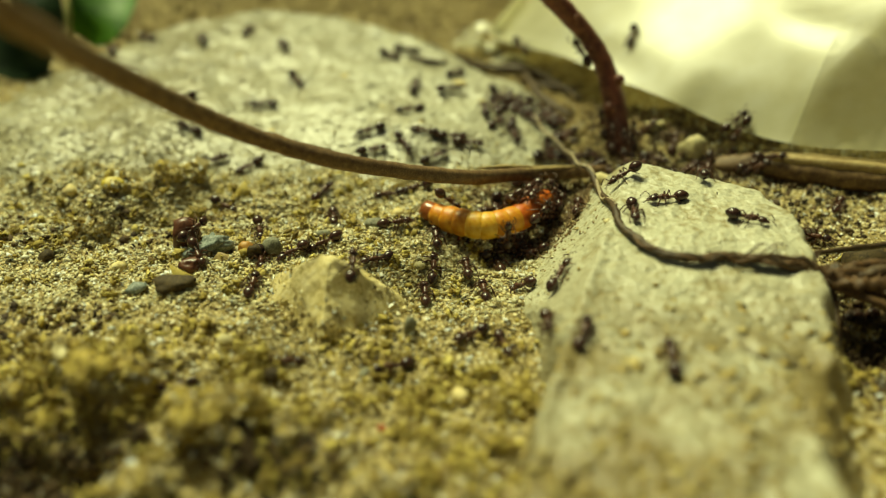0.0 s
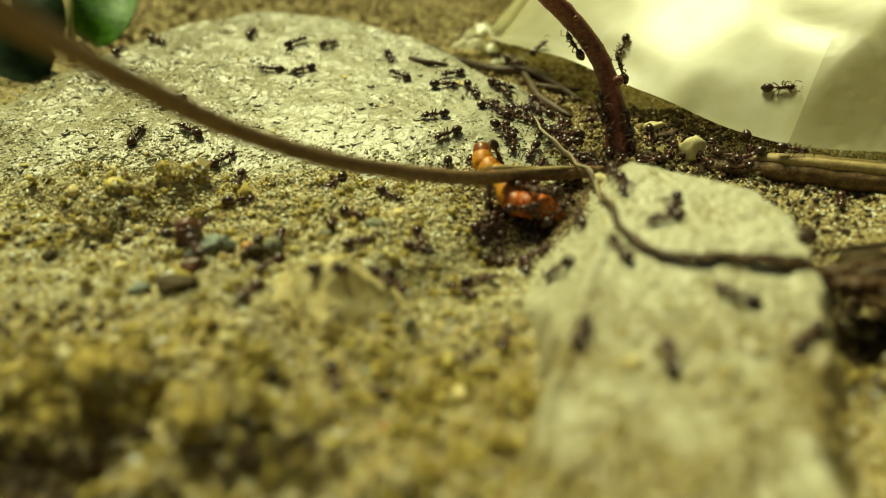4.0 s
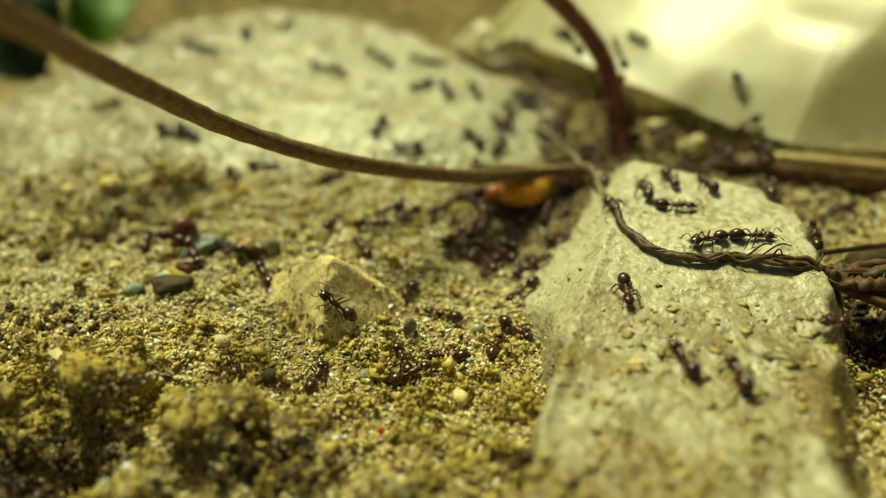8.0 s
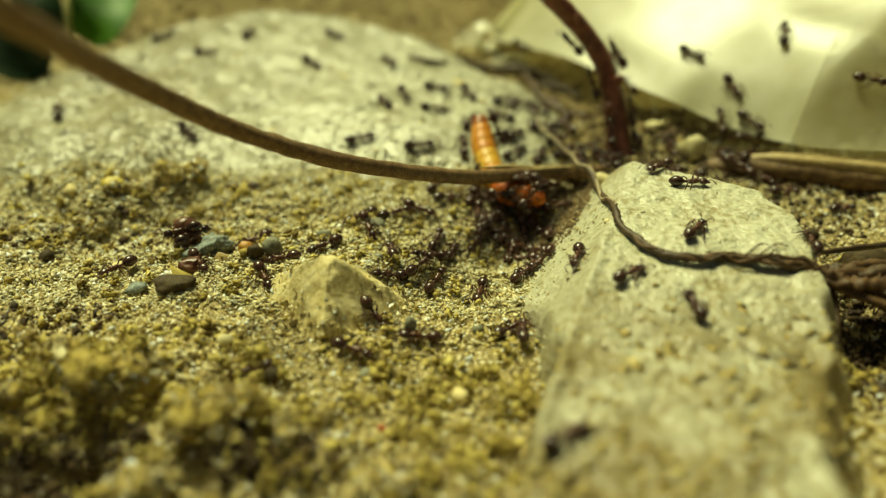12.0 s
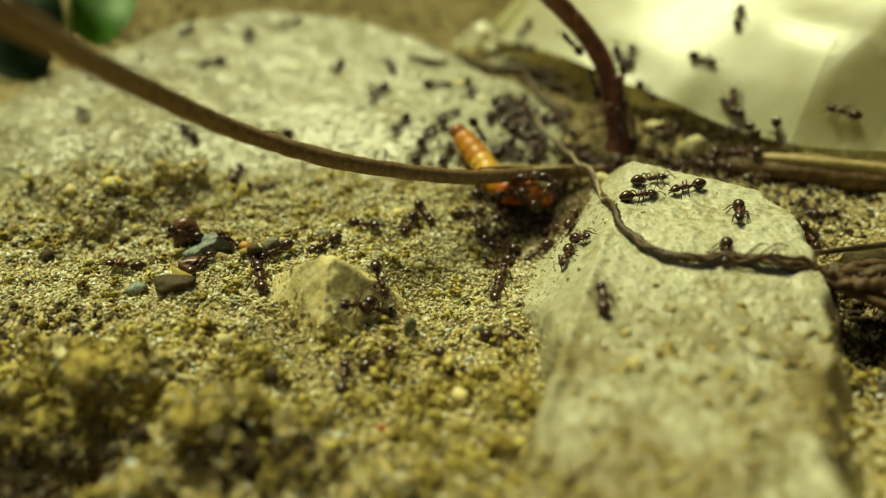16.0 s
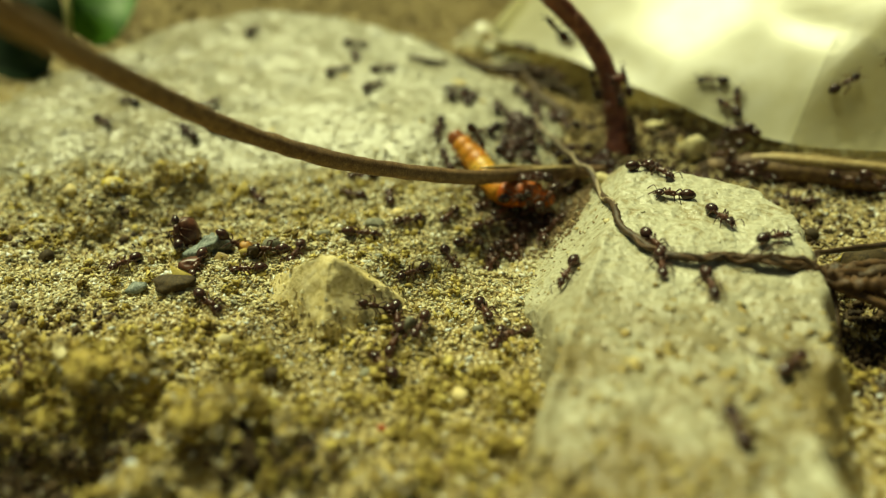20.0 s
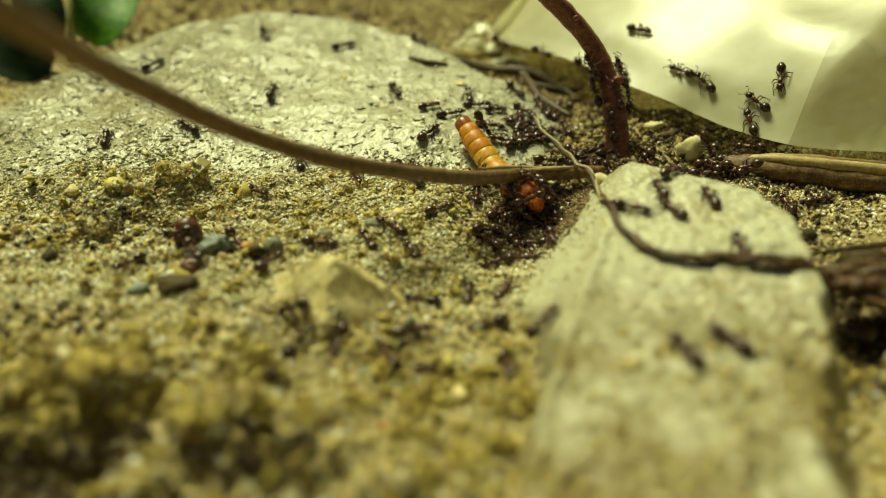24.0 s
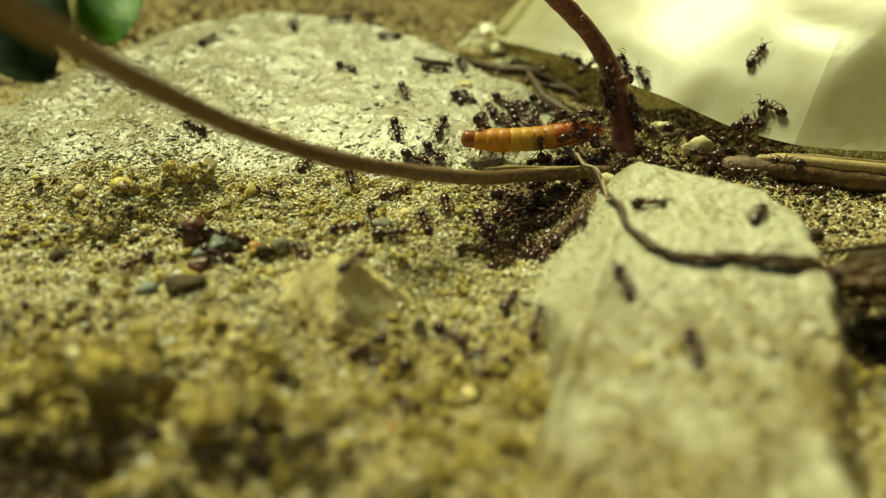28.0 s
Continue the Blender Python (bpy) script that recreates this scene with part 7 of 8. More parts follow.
    crawl([(0, 8.8, 14.2, 23), (1, 11.2, 19.4, 109), (2, 11.4, 17.2, -50), (3, 11.7, 17.4, 149), (6, 10.1, 17.5, -60), (7, 8.9, 13.9, -82), (8, 8.7, 14.1, 116), (9, 7.3, 13.9, 43), (10, 8.6, 15.2, -20), (11, 9.4, 15.4, -63), (12, 10.6, 15.2, 42), (15, 15.2, 13.3, -19), (16, 14.4, 12.8, -120), (18, 9.8, 9.2, -112), (19, 9.4, 7.9, -134), (20, 10.3, 9.2, 67), (21, 10.5, 9.5, -166), (24, 7.9, 8.0, -166), (25, 6.0, 13.4, -0), (26, 7.9, 8.0, 14), (27, 9.0, 8.1, 31), (28, 9.6, 7.4, 53)])
    crawl([(0, -9.2, -12.1, 18), (1, -6.0, -8.9, 27), (2, -7.7, -8.0, 19), (3, -4.1, -13.1, -102), (6, 1.1, -14.8, -136), (7, -2.8, -15.2, -9), (8, 3.8, -21.3, 129), (9, 1.1, -13.2, -174), (10, 0.9, -10.9, 18), (11, 3.3, -9.2, -147), (12, -1.5, -9.9, -178), (15, 1.2, -12.5, -2), (16, 0.2, -12.0, -70), (17, 0.7, -11.8, -60), (18, 4.4, -11.9, 16), (19, 4.3, -11.5, 121), (20, 4.2, -9.4, -158), (21, 4.6, -12.7, -59), (24, 3.7, -12.6, -78), (26, 4.8, -11.5, -84), (27, 4.6, -11.5, -87), (28, 2.2, -12.8, -144)])
    crawl([(0, -14.8, -13.8, 24), (2, -9.3, -7.1, 8), (6, -4.5, -7.4, -110), (7, -4.8, -9.9, 117), (8, -6.4, -8.5, 143), (9, -4.5, -6.8, 76), (10, -5.5, -6.8, -108), (11, -8.7, -1.3, 129), (12, -10.9, -1.9, 172), (15, -12.0, -4.0, 104), (16, -12.9, -1.9, 118), (17, -12.0, -3.4, -70), (18, -12.5, -3.7, -80), (19, -9.8, -1.4, 72), (20, -11.9, -1.1, 179), (21, -12.9, -4.5, 51), (24, -8.6, 0.1, -11), (25, -8.3, -0.2, 9), (26, -5.3, -1.1, 78), (28, -7.7, 1.8, -147)])
    crawl([(0, -3.0, -12.3, -161), (1, -4.6, -12.5, 152), (2, -8.2, -11.2, -163), (3, -7.4, -11.6, 2), (6, -5.4, -17.4, -90), (7, -7.6, -15.3, 69), (8, -7.1, -12.9, 78), (9, -7.0, -13.9, -163), (10, -6.8, -15.1, -130), (11, -6.9, -14.9, 163), (12, -10.7, -13.2, -161), (15, -10.1, -12.9, 2), (16, -5.5, -13.1, 89), (17, -2.7, -11.9, 45), (18, 0.7, -12.1, 122), (19, -1.6, -11.5, -140), (20, -3.4, -12.2, 128), (21, -3.7, -11.3, -146), (24, -3.4, -11.2, 126), (25, -2.8, -10.3, -167), (26, -3.0, -9.0, 173), (27, -3.0, -8.1, -169), (28, -3.6, -12.2, 173)])
    crawl([(1, 20.0, 15.7, 72), (2, 20.2, 15.9, 106), (3, 20.3, 14.6, -66), (6, 19.1, 13.1, 6), (7, 20.5, 13.2, 12), (8, 23.8, 11.5, 156), (9, 20.7, 17.0, 89), (10, 17.1, 15.6, 140), (11, 19.3, 17.1, -3), (12, 25.0, 17.5, -87), (15, 26.4, 16.5, -47), (16, 27.5, 12.8, -103), (17, 26.1, 14.3, 156), (19, 24.8, 11.0, 172), (20, 25.2, 10.8, 169), (21, 22.8, 11.2, 101), (24, 22.1, 13.7, -32), (25, 25.0, 15.9, -50), (26, 25.7, 14.6, -25), (27, 25.4, 14.6, -1)])
    crawl([(1, -25.0, 33.7, 106), (2, -20.2, 35.5, 79), (3, -20.3, 35.3, 91), (6, -20.7, 35.4, 81), (7, -21.1, 35.2, 92), (8, -20.6, 34.6, 89), (9, -20.5, 34.9, 77), (10, -20.5, 34.9, 77), (11, -20.6, 35.5, 75), (12, -20.5, 34.9, 80), (15, -20.5, 34.9, 83), (16, -20.4, 34.2, -87), (17, -22.7, 32.4, -59), (18, -22.6, 20.7, 166), (19, -23.2, 33.5, 69), (20, -20.2, 35.4, 78), (21, -20.5, 35.2, 87), (24, -16.5, 43.3, 22), (25, -15.7, 42.3, 120), (26, -22.5, 41.0, 168), (27, -17.5, 41.2, -8), (28, -16.7, 43.9, 19)])
    crawl([(1, -16.2, 12.1, -139), (2, -17.0, 7.4, -117), (3, -17.1, 7.1, 75), (6, -13.2, 7.3, 41), (9, -7.5, 12.4, -21), (10, -2.4, 15.2, -10), (12, -1.9, 13.9, 7), (15, -0.7, 14.0, -50), (16, -2.1, 13.3, -102), (17, -2.3, 13.8, -22), (18, -4.1, 7.0, -54), (19, -5.9, 7.0, -138), (20, -7.3, 7.4, 157), (21, -11.7, 7.8, 129), (24, -7.1, 10.2, -70), (25, -8.1, 9.0, -65), (26, -6.6, 9.3, 118), (27, -4.5, 12.8, 25), (28, -2.8, 12.5, -20)])
    crawl([(1, -16.8, 6.3, -35), (2, -17.7, 6.3, -91), (3, -17.5, 5.1, -68), (7, -18.2, 0.0, -16), (8, -18.2, 0.0, -16), (9, -18.3, 0.1, -31), (10, -12.6, -0.7, -113), (11, -12.8, -1.5, 143), (12, -17.5, 0.3, 47), (15, -14.7, 8.0, 26), (16, -14.7, 8.8, 4), (17, -14.9, 8.7, 32), (18, -14.9, 8.7, 32), (19, -14.8, 8.5, -63), (20, -14.5, 6.9, -57), (21, -14.2, 6.9, -62), (24, -14.7, 7.7, -39), (25, -14.7, 7.4, -54), (26, -14.6, 7.2, -37), (27, -14.5, 8.5, -45), (28, -14.5, 7.4, -23)])
    crawl([(1, 1.2, 27.0, 51), (2, 1.7, 27.6, -24), (3, 1.7, 27.3, 179), (8, -2.1, 23.7, -141), (9, -3.5, 18.7, -81), (10, 1.9, 19.7, -56), (11, 2.3, 17.0, -81), (12, 6.0, 16.5, 30), (15, 6.1, 17.4, 51), (16, 4.4, 18.8, 62), (17, 3.4, 21.3, -131), (18, -0.7, 16.8, 18), (19, 4.2, 20.5, 53), (20, 2.7, 22.2, 68), (21, 2.7, 22.5, -89), (24, 4.8, 20.5, 33), (25, 8.6, 20.2, -44), (26, 8.5, 20.3, 115), (27, 9.4, 25.2, 95), (28, 8.5, 23.7, 17)])
    crawl([(1, -2.6, 23.7, 83), (2, -3.2, 26.0, 109), (3, -3.0, 24.7, 94), (6, -7.5, 28.2, -134), (8, -10.0, 26.4, -69), (9, -7.2, 17.8, 25), (10, -4.7, 18.8, 89), (12, -5.4, 20.8, 116), (15, -3.8, 20.3, -158), (16, -6.0, 22.4, -124), (17, -7.0, 21.2, -157), (18, -8.4, 7.9, 108), (19, -11.7, 17.4, -40), (20, -6.7, 10.5, -178), (21, -11.2, 11.8, 109), (24, -12.1, 12.5, 108), (25, -12.1, 12.5, 89), (26, -12.1, 12.5, 84), (27, -12.1, 12.5, 84), (28, -12.1, 12.3, 80)])
    crawl([(1, 18.1, 26.8, -123), (7, 16.9, 25.5, -89), (8, 18.5, 26.1, -61), (9, 16.7, 25.5, -89), (10, 16.7, 25.5, -89), (11, 16.8, 25.8, -106), (12, 16.7, 25.5, -89), (15, 16.7, 25.5, -106), (16, 16.9, 25.3, 99), (17, 14.4, 26.1, 110), (18, 13.8, 27.5, -127), (19, 10.4, 31.4, 110), (20, 9.8, 31.7, -62), (21, 10.1, 29.3, -20), (24, 10.4, 31.4, -60), (25, 16.2, 27.6, -77), (26, 16.4, 26.7, -75), (27, 16.6, 24.7, -81)])
    crawl([(1, 30.1, 5.7, -126), (2, 28.1, 6.6, -6), (3, 31.1, 7.3, 44), (6, 30.4, 5.7, -150), (7, 30.0, 5.3, -152), (8, 30.0, 5.3, -159), (9, 30.4, 5.7, 11), (10, 32.2, 5.2, -22), (11, 30.3, 5.4, 17), (12, 34.1, 13.4, -26), (15, 33.7, 12.4, -133), (16, 32.0, 12.3, 147), (17, 30.7, 10.9, 19), (18, 34.3, 11.6, -105), (19, 31.9, 6.7, -90), (20, 33.9, 7.9, -79), (21, 33.4, 6.9, -98), (24, 29.4, 6.6, 18), (25, 31.4, 8.6, 11), (26, 31.7, 8.5, 166), (28, 28.5, 7.9, 168)])
    crawl([(2, -5.8, -6.7, 105), (3, -4.5, -3.5, 46), (6, -1.6, -9.4, -107), (7, -4.2, -12.6, 20), (8, -1.7, -12.6, 26), (9, -3.0, -12.2, -157), (10, -5.6, -12.0, -143), (12, -5.2, -11.2, -21), (16, -3.6, -11.7, 42), (17, -2.1, -10.9, 27), (18, -2.0, -10.7, 21), (19, -2.8, -10.4, 68), (20, -2.8, -10.2, -110), (21, -1.4, -11.5, 175), (24, -1.8, -9.7, 24), (25, -1.8, -5.2, 130), (26, -3.6, -3.2, 65), (28, -4.3, 1.2, 19)])
    crawl([(3, -16.3, 32.1, 111), (6, -13.5, 34.3, -173), (7, -17.9, 34.3, 103), (8, -16.5, 36.7, 76), (9, -17.2, 38.5, -105), (15, -6.5, 30.9, 141), (16, -16.4, 37.2, -143), (17, -20.3, 35.1, -100), (18, -20.2, 35.4, -107), (19, -20.2, 35.4, 78), (20, -9.1, 33.4, -11), (24, -10.6, 54.6, -19), (25, -8.6, 52.1, 5), (26, -9.0, 52.6, -162), (27, -12.9, 40.4, 147), (28, -12.0, 39.5, -169)])
    crawl([(3, -31.3, 35.1, -34), (7, -27.3, 31.9, -94), (9, -23.4, 30.5, -20), (10, -23.4, 30.5, -20), (11, -23.4, 30.5, -13), (12, -24.0, 30.6, -23), (16, -22.8, 28.0, -155), (17, -27.9, 19.9, -150), (18, -35.3, 15.1, -45), (19, -29.4, 16.6, 118), (20, -30.0, 17.7, -42), (21, -27.3, 10.8, 88), (26, -29.1, 18.6, 60), (28, -25.1, 33.9, 59)])
    crawl([(3, -33.9, 32.1, 101), (16, -27.6, 36.6, -98), (18, -36.5, 18.7, -163), (19, -28.8, 21.1, -44), (20, -28.8, 21.1, 150), (25, -28.2, 31.1, -42), (26, -22.4, 29.3, -16), (27, -14.3, 34.2, 109), (28, -16.7, 37.4, 103)])
    crawl([(3, -23.6, 20.7, -143), (11, -34.5, 18.9, -118), (15, -34.8, 23.0, -109), (17, -31.1, 14.6, -120), (18, -30.4, 6.8, 60), (19, -23.6, 16.6, 32), (21, -17.9, 21.8, 65), (24, -18.8, 35.0, -69), (25, -12.1, 26.3, -61), (26, -12.8, 16.0, -10), (27, -7.8, 11.7, -57), (28, -8.1, 9.9, -77)])
    crawl([(6, 11.5, -15.9, 85), (7, 9.9, -12.2, -75), (8, 11.9, -15.9, 105), (9, 5.8, -11.2, 93), (10, 6.1, -13.8, -49), (11, 9.6, -12.0, 86), (12, 5.1, -9.8, 99), (15, 8.3, -5.6, 72), (16, 8.1, -4.8, -105), (17, 8.8, -6.6, -110), (18, 4.0, -10.5, -112), (19, 3.8, -9.3, -130), (20, 3.3, -9.8, -106), (21, 4.5, -8.5, 92), (24, 1.7, -4.0, 85), (25, -0.2, 0.7, -162), (26, -1.8, 0.5, 162), (27, -2.2, 0.8, 70), (28, 1.4, 1.0, 29)])
    crawl([(6, 7.2, -14.2, 70), (7, 9.4, -7.1, 82), (8, 10.1, -10.8, -92), (9, 8.6, -11.3, -144), (10, 9.5, -12.6, 87), (11, 12.8, -8.7, 87), (12, 10.7, -9.3, 38), (15, 13.0, -0.6, 11), (16, 13.1, -0.5, 13), (17, 13.8, -2.1, -161), (18, 12.0, -3.8, -163), (19, 9.6, -0.2, -68), (20, 12.7, -8.4, -96), (21, 7.6, -7.8, 72), (24, 4.2, -4.1, 67), (25, 2.5, -4.0, -77), (26, 4.1, -8.8, -147), (27, 0.5, -8.3, 51), (28, 3.9, -6.1, 66)])


STALK_LINE = [(15.2, 15.3, 0.0), (15.2, 16.6, 1.9), (14.7, 17.7, 4.4), (13.7, 18.8, 7.0), (11.8, 19.3, 9.6), (9.1, 19.2, 12.2)]


def climb(stops):
    """An ant on the upright stalk: stops of seconds, place along it (0 to 5), degrees round it from the front, 1 up or -1 down."""
    rows = []
    for t, s, turn, way in stops:
        i = min(4, int(s))
        a, b = Vector(STALK_LINE[i]), Vector(STALK_LINE[i + 1])
        axis = (b - a).normalized()
        out = Vector((math.sin(radians(turn)), -math.cos(radians(turn)), 0.25))
        out = (out - axis * out.dot(axis)).normalized()
        rows.append((t, stance(a.lerp(b, s - i) + out * 1.0, out, axis * way)))
    return rows


CLIMBERS = [
    [(0, 0.7, 60, 1), (3, 2.4, 60, 1), (6, 2.9, 75, 1), (11, 3.0, 75, 1), (16, 2.9, 75, 1), (21, 2.2, 60, 1), (24, 2.6, 60, 1), (26, 3.1, 50, 1), (28, 2.7, 60, 1)],
    [(0, 1.2, -70, 1), (3, 1.5, -50, 1), (7, 2.4, -80, 1), (12, 2.5, -80, 1), (18, 2.5, -70, 1), (24, 2.3, -75, 1), (28, 2.2, -60, 1)],
    [(0, 0.3, 10, 1), (6, 1.3, 50, 1), (9, 1.4, 60, 1), (15, 1.6, 40, 1), (17, 2.3, 20, 1), (20, 2.1, 10, 1), (25, 2.0, 10, 1), (28, 1.6, 40, 1)],
    [(0, 3.6, -60, 1), (6, 3.9, -70, 1), (12, 4.0, -75, 1), (16, 4.0, -75, 1), (18, 4.6, -80, 1), (19, 4.6, -80, 1), (23, 3.4, -60, 1), (28, 2.5, -20, 1)],
    [(0, 0.5, -30, 1), (8, 0.4, -40, 1), (16, 1.2, 0, 1), (20, 0.8, 40, 1), (25, 1.2, -40, 1), (27, 1.5, -50, 1), (28, 1.9, -30, 1)],
    [(0, 0.2, 40, 1), (12, 1.0, 55, 1), (20, 0.5, 60, 1), (24, 1.9, 60, 1), (26, 2.0, 30, 1), (28, 1.3, 60, 1)],
]


def jostle(count, x0, x1, y0, y1, seed):
    """Ants that crowd and push in one spot."""
    rnd = random.Random(seed)
    for _ in range(count):
        x, y, h = rnd.uniform(x0, x1), rnd.uniform(y0, y1), rnd.uniform(-180, 180)
        stops = [(0.0, x, y, h)]
        while stops[-1][0] < 27:
            t, px, py, ph = stops[-1]
            stops.append((min(28.0, t + rnd.uniform(1.0, 2.6)), min(x1, max(x0, px + rnd.gauss(0, 1.0))), min(y1, max(y0, py + rnd.gauss(0, 0.9))), ph + rnd.gauss(0, 40)))
        crawl(stops)


ant_paths()
jostle(11, 2.6, 8.6, 0.4, 7.5, 51)
jostle(9, 10.5, 17.5, 10.0, 15.0, 52)
jostle(8, 5.0, 11.0, 14.5, 24.0, 53)
jostle(7, 17.5, 26.0, 10.5, 14.5, 54)


def gather(count, seed):
    """Ants that come down from the flat stone, crowd in the hollow for a while and go back."""
    rnd = random.Random(seed)
    for _ in range(count):
        stops, t = [], 0.0
        while t < 28:
            busy = 6.2 + rnd.uniform(-0.4, 0.4) < t < 12.6 + rnd.uniform(-0.4, 0.4)
            x, y = (rnd.uniform(0.2, 6.4), rnd.uniform(-1.0, 5.5)) if busy else (rnd.uniform(4.5, 12.0), rnd.uniform(13.5, 23.0))
            if stops and (stops[-1][2] < 9) == busy:
                x, y = stops[-1][1] + rnd.gauss(0, 1.0), stops[-1][2] + rnd.gauss(0, 0.8)
            stops.append((t, x, y, rnd.uniform(-180, 180)))
            t += rnd.uniform(1.2, 2.2)
        crawl(stops + [(28.0, *stops[-1][1:])])


gather(12, 57)
ants = [ant_model] + [copy_thing(ant_model, pose(0, 0, 0)) for _ in range(len(ANT_ROWS) + len(CLIMBERS) - 1)]
for ant, rows in zip(ants, ANT_ROWS):
    ant.matrix_basis = ant_poses(rows[:1])[0][1]
for ant, stops in zip(ants[len(ANT_ROWS):], CLIMBERS):
    ant.matrix_basis = climb(stops)[0][1]
    ant["label"] = "small dark brown glossy ant climbing the reddish stalk"


# ---- larva ----
LARVA_SKIN = material("larva_skin", [(0.60, 0.23, 0.018), (0.74, 0.40, 0.05), (0.82, 0.53, 0.11)], 2.2, 0.44, 0.2, 6, per_object=0.05, subsurface=0.2, spec=0.6)
LARVA_END = material("larva_end", [(0.42, 0.07, 0.008), (0.56, 0.12, 0.012), (0.64, 0.20, 0.022)], 2.2, 0.44, 0.2, 6, per_object=0.05, subsurface=0.2, spec=0.6)
LARVA_MID = material("larva_mid", [(0.50, 0.13, 0.012), (0.64, 0.24, 0.022), (0.72, 0.34, 0.045)], 2.2, 0.44, 0.2, 6, per_object=0.05, subsurface=0.2, spec=0.6)
LARVA_HEAD = material("larva_head", [(0.22, 0.06, 0.015), (0.36, 0.11, 0.03)], 0.8, 0.25, 0.1, 6, spec=0.6)
LARVA_LONG, SEGMENTS = 11.2, 12
larva = empty("larva", "glossy orange-yellow segmented beetle larva wriggling under the ants", "larva")
larva_segments = []
for i in range(SEGMENTS):
    t = (i + 0.5) / SEGMENTS
    r = 1.02 * min(1.0, 0.66 + 1.5 * t, 0.55 + 2.4 * (1 - t))
    half = LARVA_LONG / SEGMENTS * 0.66
    rings = [(-half, 0, r * 0.84, r * 0.84), (-half * 0.85, 0, r * 0.93, r * 0.93), (-half * 0.5, 0, r * 0.985, r * 0.985), (0, 0, r, r), (half * 0.5, 0, r * 0.985, r * 0.985), (half * 0.85, 0, r * 0.93, r * 0.93), (half, 0, r * 0.84, r * 0.84)]
    if i == 0:
        rings = [(-half * 1.3, 0, r * 0.3, r * 0.25), (-half * 1.1, 0, r * 0.66, r * 0.6)] + rings[1:]
    if i == SEGMENTS - 1:
        rings = rings[:-1] + [(half * 1.2, 0, r * 0.6, r * 0.6), (half * 1.5, 0, r * 0.2, r * 0.2)]
    seg = part("head" if i == 0 else "segment", bulb(rings, 18), LARVA_HEAD if i == 0 else LARVA_END if i in (8, 9, 10, 11) else LARVA_MID if i in (1, 2, 3, 6, 7) else LARVA_SKIN, larva, "brown head capsule" if i == 0 else "")
    larva_segments.append(seg)
for s in (1, -1):
    for i in (1, 2, 3):
        part("leg", tube([(0, 0.5 * s, -0.7), (-0.1, 0.8 * s, -1.0), (-0.2, 0.75 * s, -1.3)], [0.12, 0.09, 0.03], 6, 3, 0), LARVA_HEAD, larva_segments[i])
LARVA_BENDS = []


def bend(t, *points):
    """The larva's line from its head at one time; each segment takes its place along it."""
    pts = [(x, y + 0.2, z - 0.35) for x, y, z in points]
    tail = Vector(pts[-1]) - Vector(pts[-2])
    pts.append(tuple(Vector(pts[-1]) + (tail.normalized() + Vector((0, 0.3, -1.1))).normalized() * 6))
    pts.append(tuple(Vector(pts[-1]) + Vector((0, 0.6, -5))))
    line = curve_points(pts, 16)
    place, run, k = [], 0.0, 0
    wanted = [LARVA_LONG * (i + 0.5) / SEGMENTS for i in range(SEGMENTS)]
    for a, b in zip(line, line[1:]):
        d = (b - a).length
        while k < SEGMENTS and run + d >= wanted[k]:
            p = a.lerp(b, (wanted[k] - run) / d)
            place.append(Vector((p.x, p.y, max(p.z, land_at(p.x, p.y) + min(0.7, 0.7 - 0.55 * (k - 7))))))
            k += 1
        run += d
    poses = []
    for i, p in enumerate(place):
        d = (place[min(i + 1, len(place) - 1)] - place[max(i - 1, 0)]).normalized()
        up = Vector((0, -0.3, 1))
        poses.append(stance(p, (up - d * up.dot(d)).normalized(), d))
    LARVA_BENDS.append((t, poses))


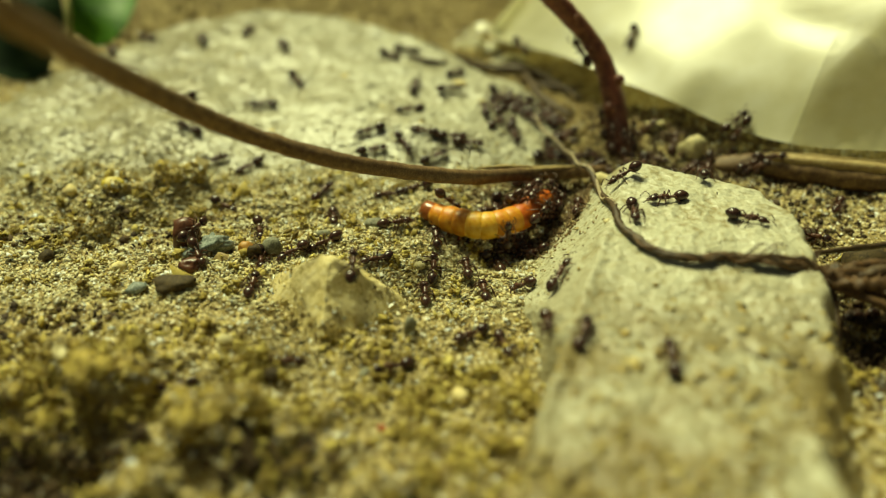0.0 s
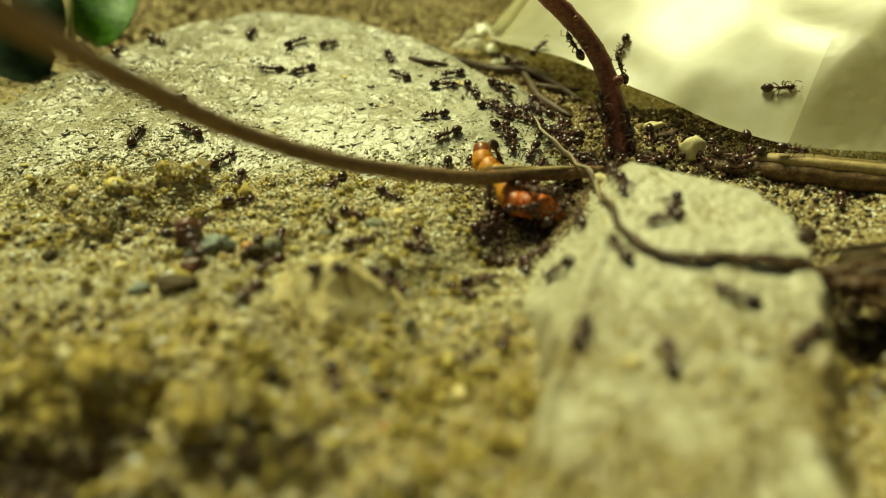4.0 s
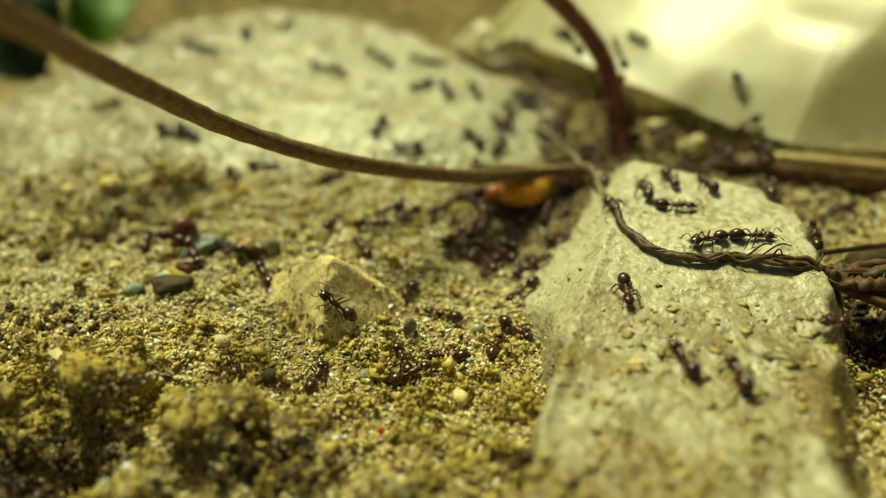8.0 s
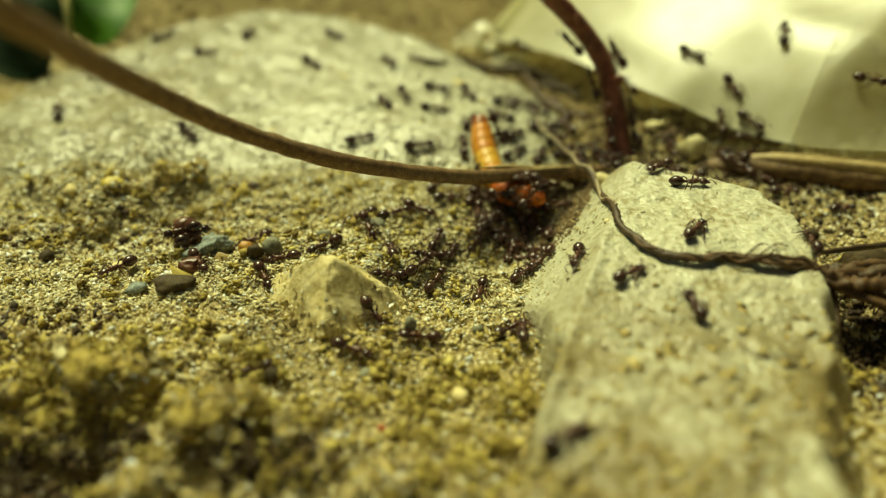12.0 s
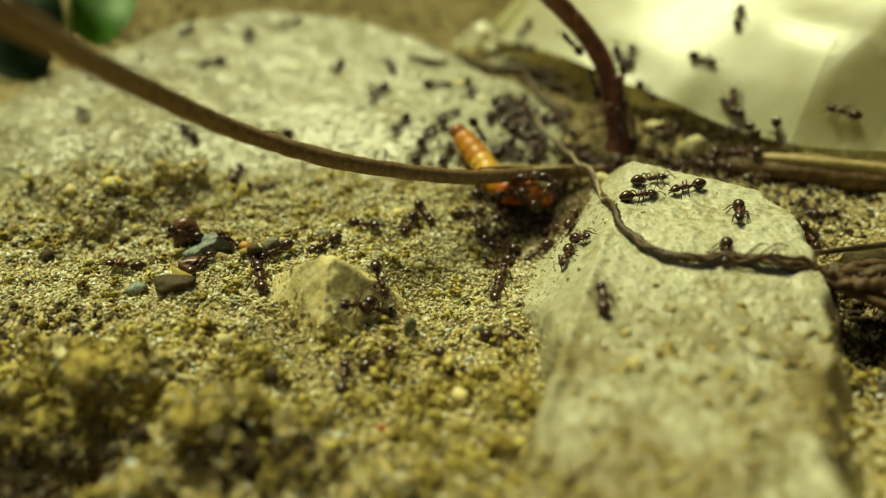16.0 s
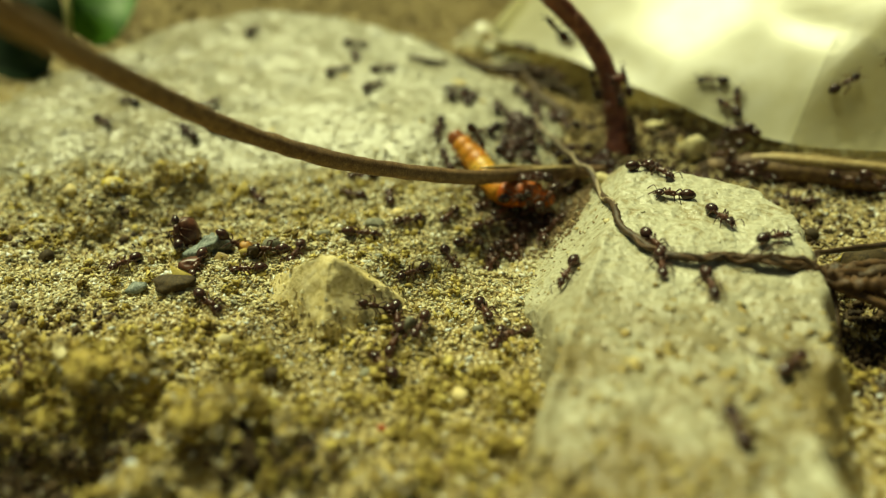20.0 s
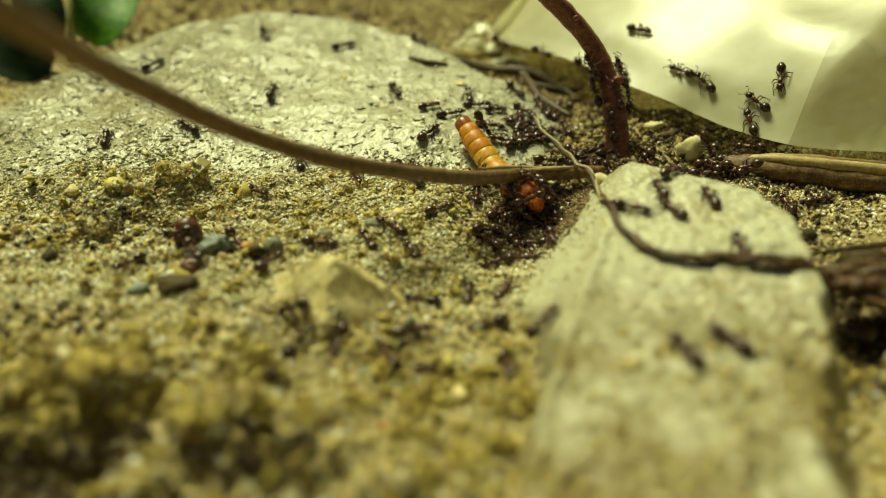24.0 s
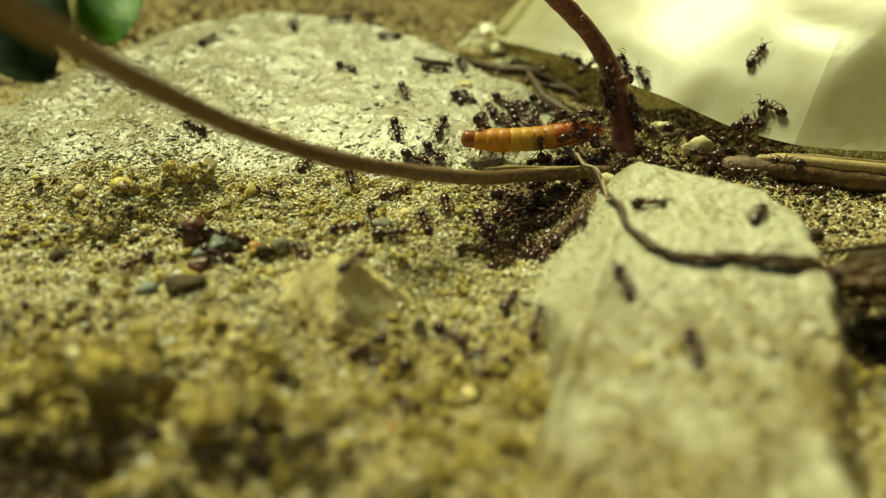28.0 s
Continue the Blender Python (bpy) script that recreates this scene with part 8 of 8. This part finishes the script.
def larva_bends():
    bend(0, (-1.3, 4.1, 1.0), (0.7, 2.7, 1.0), (3.1, 1.9, 1.0), (5.6, 3.1, 1.0), (8.2, 6.1, 1.0))
    bend(0.5, (1.3, 6.1, 1.0), (1.1, 2.7, 1.0), (2.6, 0.3, 1.0), (4.7, 2.3, 1.0), (7.8, 5.6, 1.0))
    bend(1, (3.3, 12.2, 2.0), (2.6, 7.2, 1.0), (3.9, 4.5, 1.0), (5.6, 3.9, 1.0), (7.6, 5.6, 1.0))
    bend(1.5, (-0.4, 5.8, 1.0), (2.0, 5.4, 1.0), (4.9, 4.8, 1.0), (7.0, 4.6, 1.0))
    bend(2, (-1.1, 3.1, 1.0), (2.8, 4.6, 1.0), (6.2, 5.4, 1.0), (8.2, 6.1, 1.0))
    bend(2.5, (0.7, 11.6, 2.3), (2.7, 9.2, 1.1), (4.3, 5.2, 1.0), (7.0, 4.3, 1.0))
    bend(3, (-0.8, 1.2, 1.0), (1.4, 3.7, 1.0), (3.5, 5.5, 1.0), (5.2, 6.6, 0.4))
    bend(3.5, (3.2, 12.7, 2.9), (3.4, 9.7, 1.3), (4.8, 5.6, 1.0), (7.0, 4.8, 1.0))
    bend(5.5, (1.8, 5.6, 1.0), (3.7, 5.2, 1.0), (6.2, 5.2, 1.0), (8.2, 6.1, 1.0))
    bend(6, (0.9, 9.9, 2.0), (2.1, 12.0, 3.3), (4.7, 13.0, 3.9), (7.5, 12.2, 3.5), (8.7, 10.2, 2.2))
    bend(6.5, (3.7, 15.4, 4.2), (4.0, 12.7, 2.9), (4.8, 9.7, 1.3), (7.2, 6.5, 1.0))
    bend(7, (3.7, 13.5, 3.3), (4.6, 10.4, 1.7), (6.4, 7.4, 1.0), (8.7, 6.1, 1.0))
    bend(7.5, (2.8, 9.7, 1.3), (4.7, 7.9, 1.0), (6.5, 6.1, 1.0), (8.7, 6.1, 1.0))
    bend(8, (3.6, 6.5, 1.0), (5.0, 6.6, 1.0), (6.4, 6.9, 0.8), (7.4, 7.6, -0.2))
    bend(8.5, (2.9, 13.5, 3.3), (3.0, 10.4, 1.7), (4.6, 6.5, 1.0), (7.5, 5.6, 1.0))
    bend(9, (1.9, 13.2, 3.1), (2.6, 10.7, 1.8), (4.4, 6.5, 1.0), (7.0, 4.3, 1.0))
    bend(10, (1.3, 12.6, 2.8), (2.8, 10.3, 1.6), (4.4, 6.1, 1.0), (6.8, 4.8, 1.0))
    bend(11, (3.4, 10.4, 1.8), (4.6, 9.0, 1.1), (5.6, 7.1, 1.0), (7.4, 6.7, 0.9))
    bend(12, (3.1, 14.5, 3.7), (3.5, 11.2, 2.1), (4.7, 7.4, 1.0), (7.3, 5.6, 1.0))
    bend(12.5, (2.5, 12.0, 2.5), (3.2, 10.2, 1.6), (4.6, 7.0, 1.0), (7.3, 5.6, 1.0))
    bend(14.5, (3.6, 9.2, 1.1), (4.9, 7.9, 1.0), (6.3, 6.5, 1.0), (8.7, 6.5, 1.0))
    bend(15, (1.9, 10.4, 1.7), (4.1, 9.4, 1.2), (5.9, 7.0, 1.0), (8.3, 6.5, 1.0))
    bend(16, (1.1, 13.5, 3.3), (2.9, 10.9, 2.0), (4.7, 7.4, 1.0), (7.6, 6.1, 1.0))
    bend(17, (2.8, 13.7, 3.3), (3.4, 10.9, 2.0), (4.7, 7.4, 1.0), (7.7, 6.3, 1.0))
    bend(18, (2.9, 14.5, 3.8), (3.3, 11.4, 2.2), (4.7, 7.4, 1.0), (7.3, 5.6, 1.0))
    bend(19, (1.7, 13.7, 3.3), (2.9, 10.9, 2.0), (4.6, 7.0, 1.0), (7.9, 5.6, 1.0))
    bend(20, (0.9, 12.9, 3.0), (2.8, 10.6, 1.8), (4.6, 7.0, 1.0), (7.7, 6.1, 1.0))
    bend(20.5, (2.5, 13.5, 3.3), (3.0, 10.9, 2.0), (4.6, 7.0, 1.0), (7.7, 6.1, 1.0))
    bend(21, (1.2, 7.6, 1.2), (3.5, 7.0, 1.1), (6.0, 6.9, 1.0), (7.9, 7.4, 0.5))
    bend(21.5, (2.1, 9.7, 1.3), (3.8, 7.9, 1.0), (5.9, 6.5, 1.0), (8.7, 6.5, 1.0))
    bend(23.5, (1.6, 8.4, 1.0), (3.8, 7.4, 1.0), (6.4, 7.0, 1.0), (9.1, 7.4, 1.0))
    bend(24, (1.6, 14.3, 3.7), (3.0, 12.0, 2.5), (4.8, 9.1, 1.0), (6.9, 6.1, 1.0))
    bend(25, (-1.1, 8.0, 1.4), (2.0, 7.5, 1.4), (5.3, 8.0, 1.4), (9.3, 9.0, 1.4))
    bend(25.5, (1.6, 12.5, 2.7), (3.9, 10.4, 1.7), (6.6, 9.4, 1.2), (9.8, 9.7, 1.3))
    bend(26, (0.0, 10.9, 2.0), (3.0, 11.2, 2.1), (6.2, 10.4, 1.7), (10.2, 11.4, 2.2))
    bend(26.5, (2.0, 15.4, 4.2), (3.0, 12.7, 2.9), (5.6, 11.6, 2.3), (10.5, 12.1, 2.6))
    bend(27, (3.1, 17.1, 5.1), (3.9, 13.7, 3.3), (7.2, 12.6, 2.8), (11.5, 13.3, 3.1))
    bend(27.5, (2.8, 10.4, 1.7), (5.3, 11.4, 2.2), (8.0, 13.0, 3.0), (12.2, 13.3, 3.1))
    bend(28, (1.3, 12.7, 2.9), (4.0, 12.6, 2.8), (7.5, 12.8, 2.9), (12.7, 13.4, 3.2))


larva_bends()
for k, seg in enumerate(larva_segments):
    seg.matrix_basis = LARVA_BENDS[0][1][k]


# ants that cling to the larva: segment, degrees round it, heading along it
RIDERS = [(1, -65, 60), (8, -70, 120), (9, 55, 10), (10, -15, 200), (6, 85, 95), (11, 40, 70), (9, -30, 320), (10, 80, 150), (11, -50, 20)]
riders = []
for k, turn, way in RIDERS:
    ant = copy_thing(ant_model, pose(0, 0, 0))
    ant["label"] = "small dark brown ant clinging to the orange larva"
    riders.append(ant)


def ride(k, turn, way):
    seat = pose(0, 0, 0, turn) @ pose(0, 0, 0.92 * MM) @ pose(0, 0, 0, 0, 0, way)
    return [(t, poses[k] @ seat) for t, poses in LARVA_BENDS]


for ant, (k, turn, way) in zip(riders, RIDERS):
    ant.matrix_basis = ride(k, turn, way)[0][1]


# ---- movement ----
def gait(rows, phase):
    """Swing of a leg while its ant walks: seconds and degrees."""
    out, t, flip = [], 0.0, phase
    i = 0
    while t < 28.0:
        while i + 1 < len(rows) - 1 and rows[i + 1][0] <= t:
            i += 1
        a, b = rows[i], rows[i + 1]
        speed = math.hypot(b[1] - a[1], b[2] - a[2]) / max(0.05, b[0] - a[0])
        if speed > 0.5:
            out.append((t, 17 * flip))
            flip = -flip
            t += 0.2
        else:
            if not out or out[-1][1]:
                out.append((t, 0))
            t = max(t + 0.2, b[0])
    out.append((28.0, 0))
    return out


def motions():
    walk(focus_mark, focus_rows())
    for n, ant in enumerate(ants):
        if n < len(ANT_ROWS):
            rows = ANT_ROWS[n]
            walk(ant, ant_poses(rows))
            legs = [c for c in ant.children if "leg" in c.name]
            swings = {1: gait(rows, 1), -1: gait(rows, -1)}
            for leg in legs:
                hip = leg.location / MM
                side = 1 if hip.y > 0 else -1
                set_ = side * (-1 if "middle" in leg.name else 1)
                if len(swings[set_]) > 2:
                    walk(leg, [(t, pose(*(hip * MM), 0, 0, a * side)) for t, a in swings[set_]])
        else:
            walk(ant, climb(CLIMBERS[n - len(ANT_ROWS)]))
    for ant, (k, turn, way) in zip(riders, RIDERS):
        walk(ant, ride(k, turn, way))
    for k, seg in enumerate(larva_segments):
        walk(seg, [(t, poses[k]) for t, poses in LARVA_BENDS])


motions()
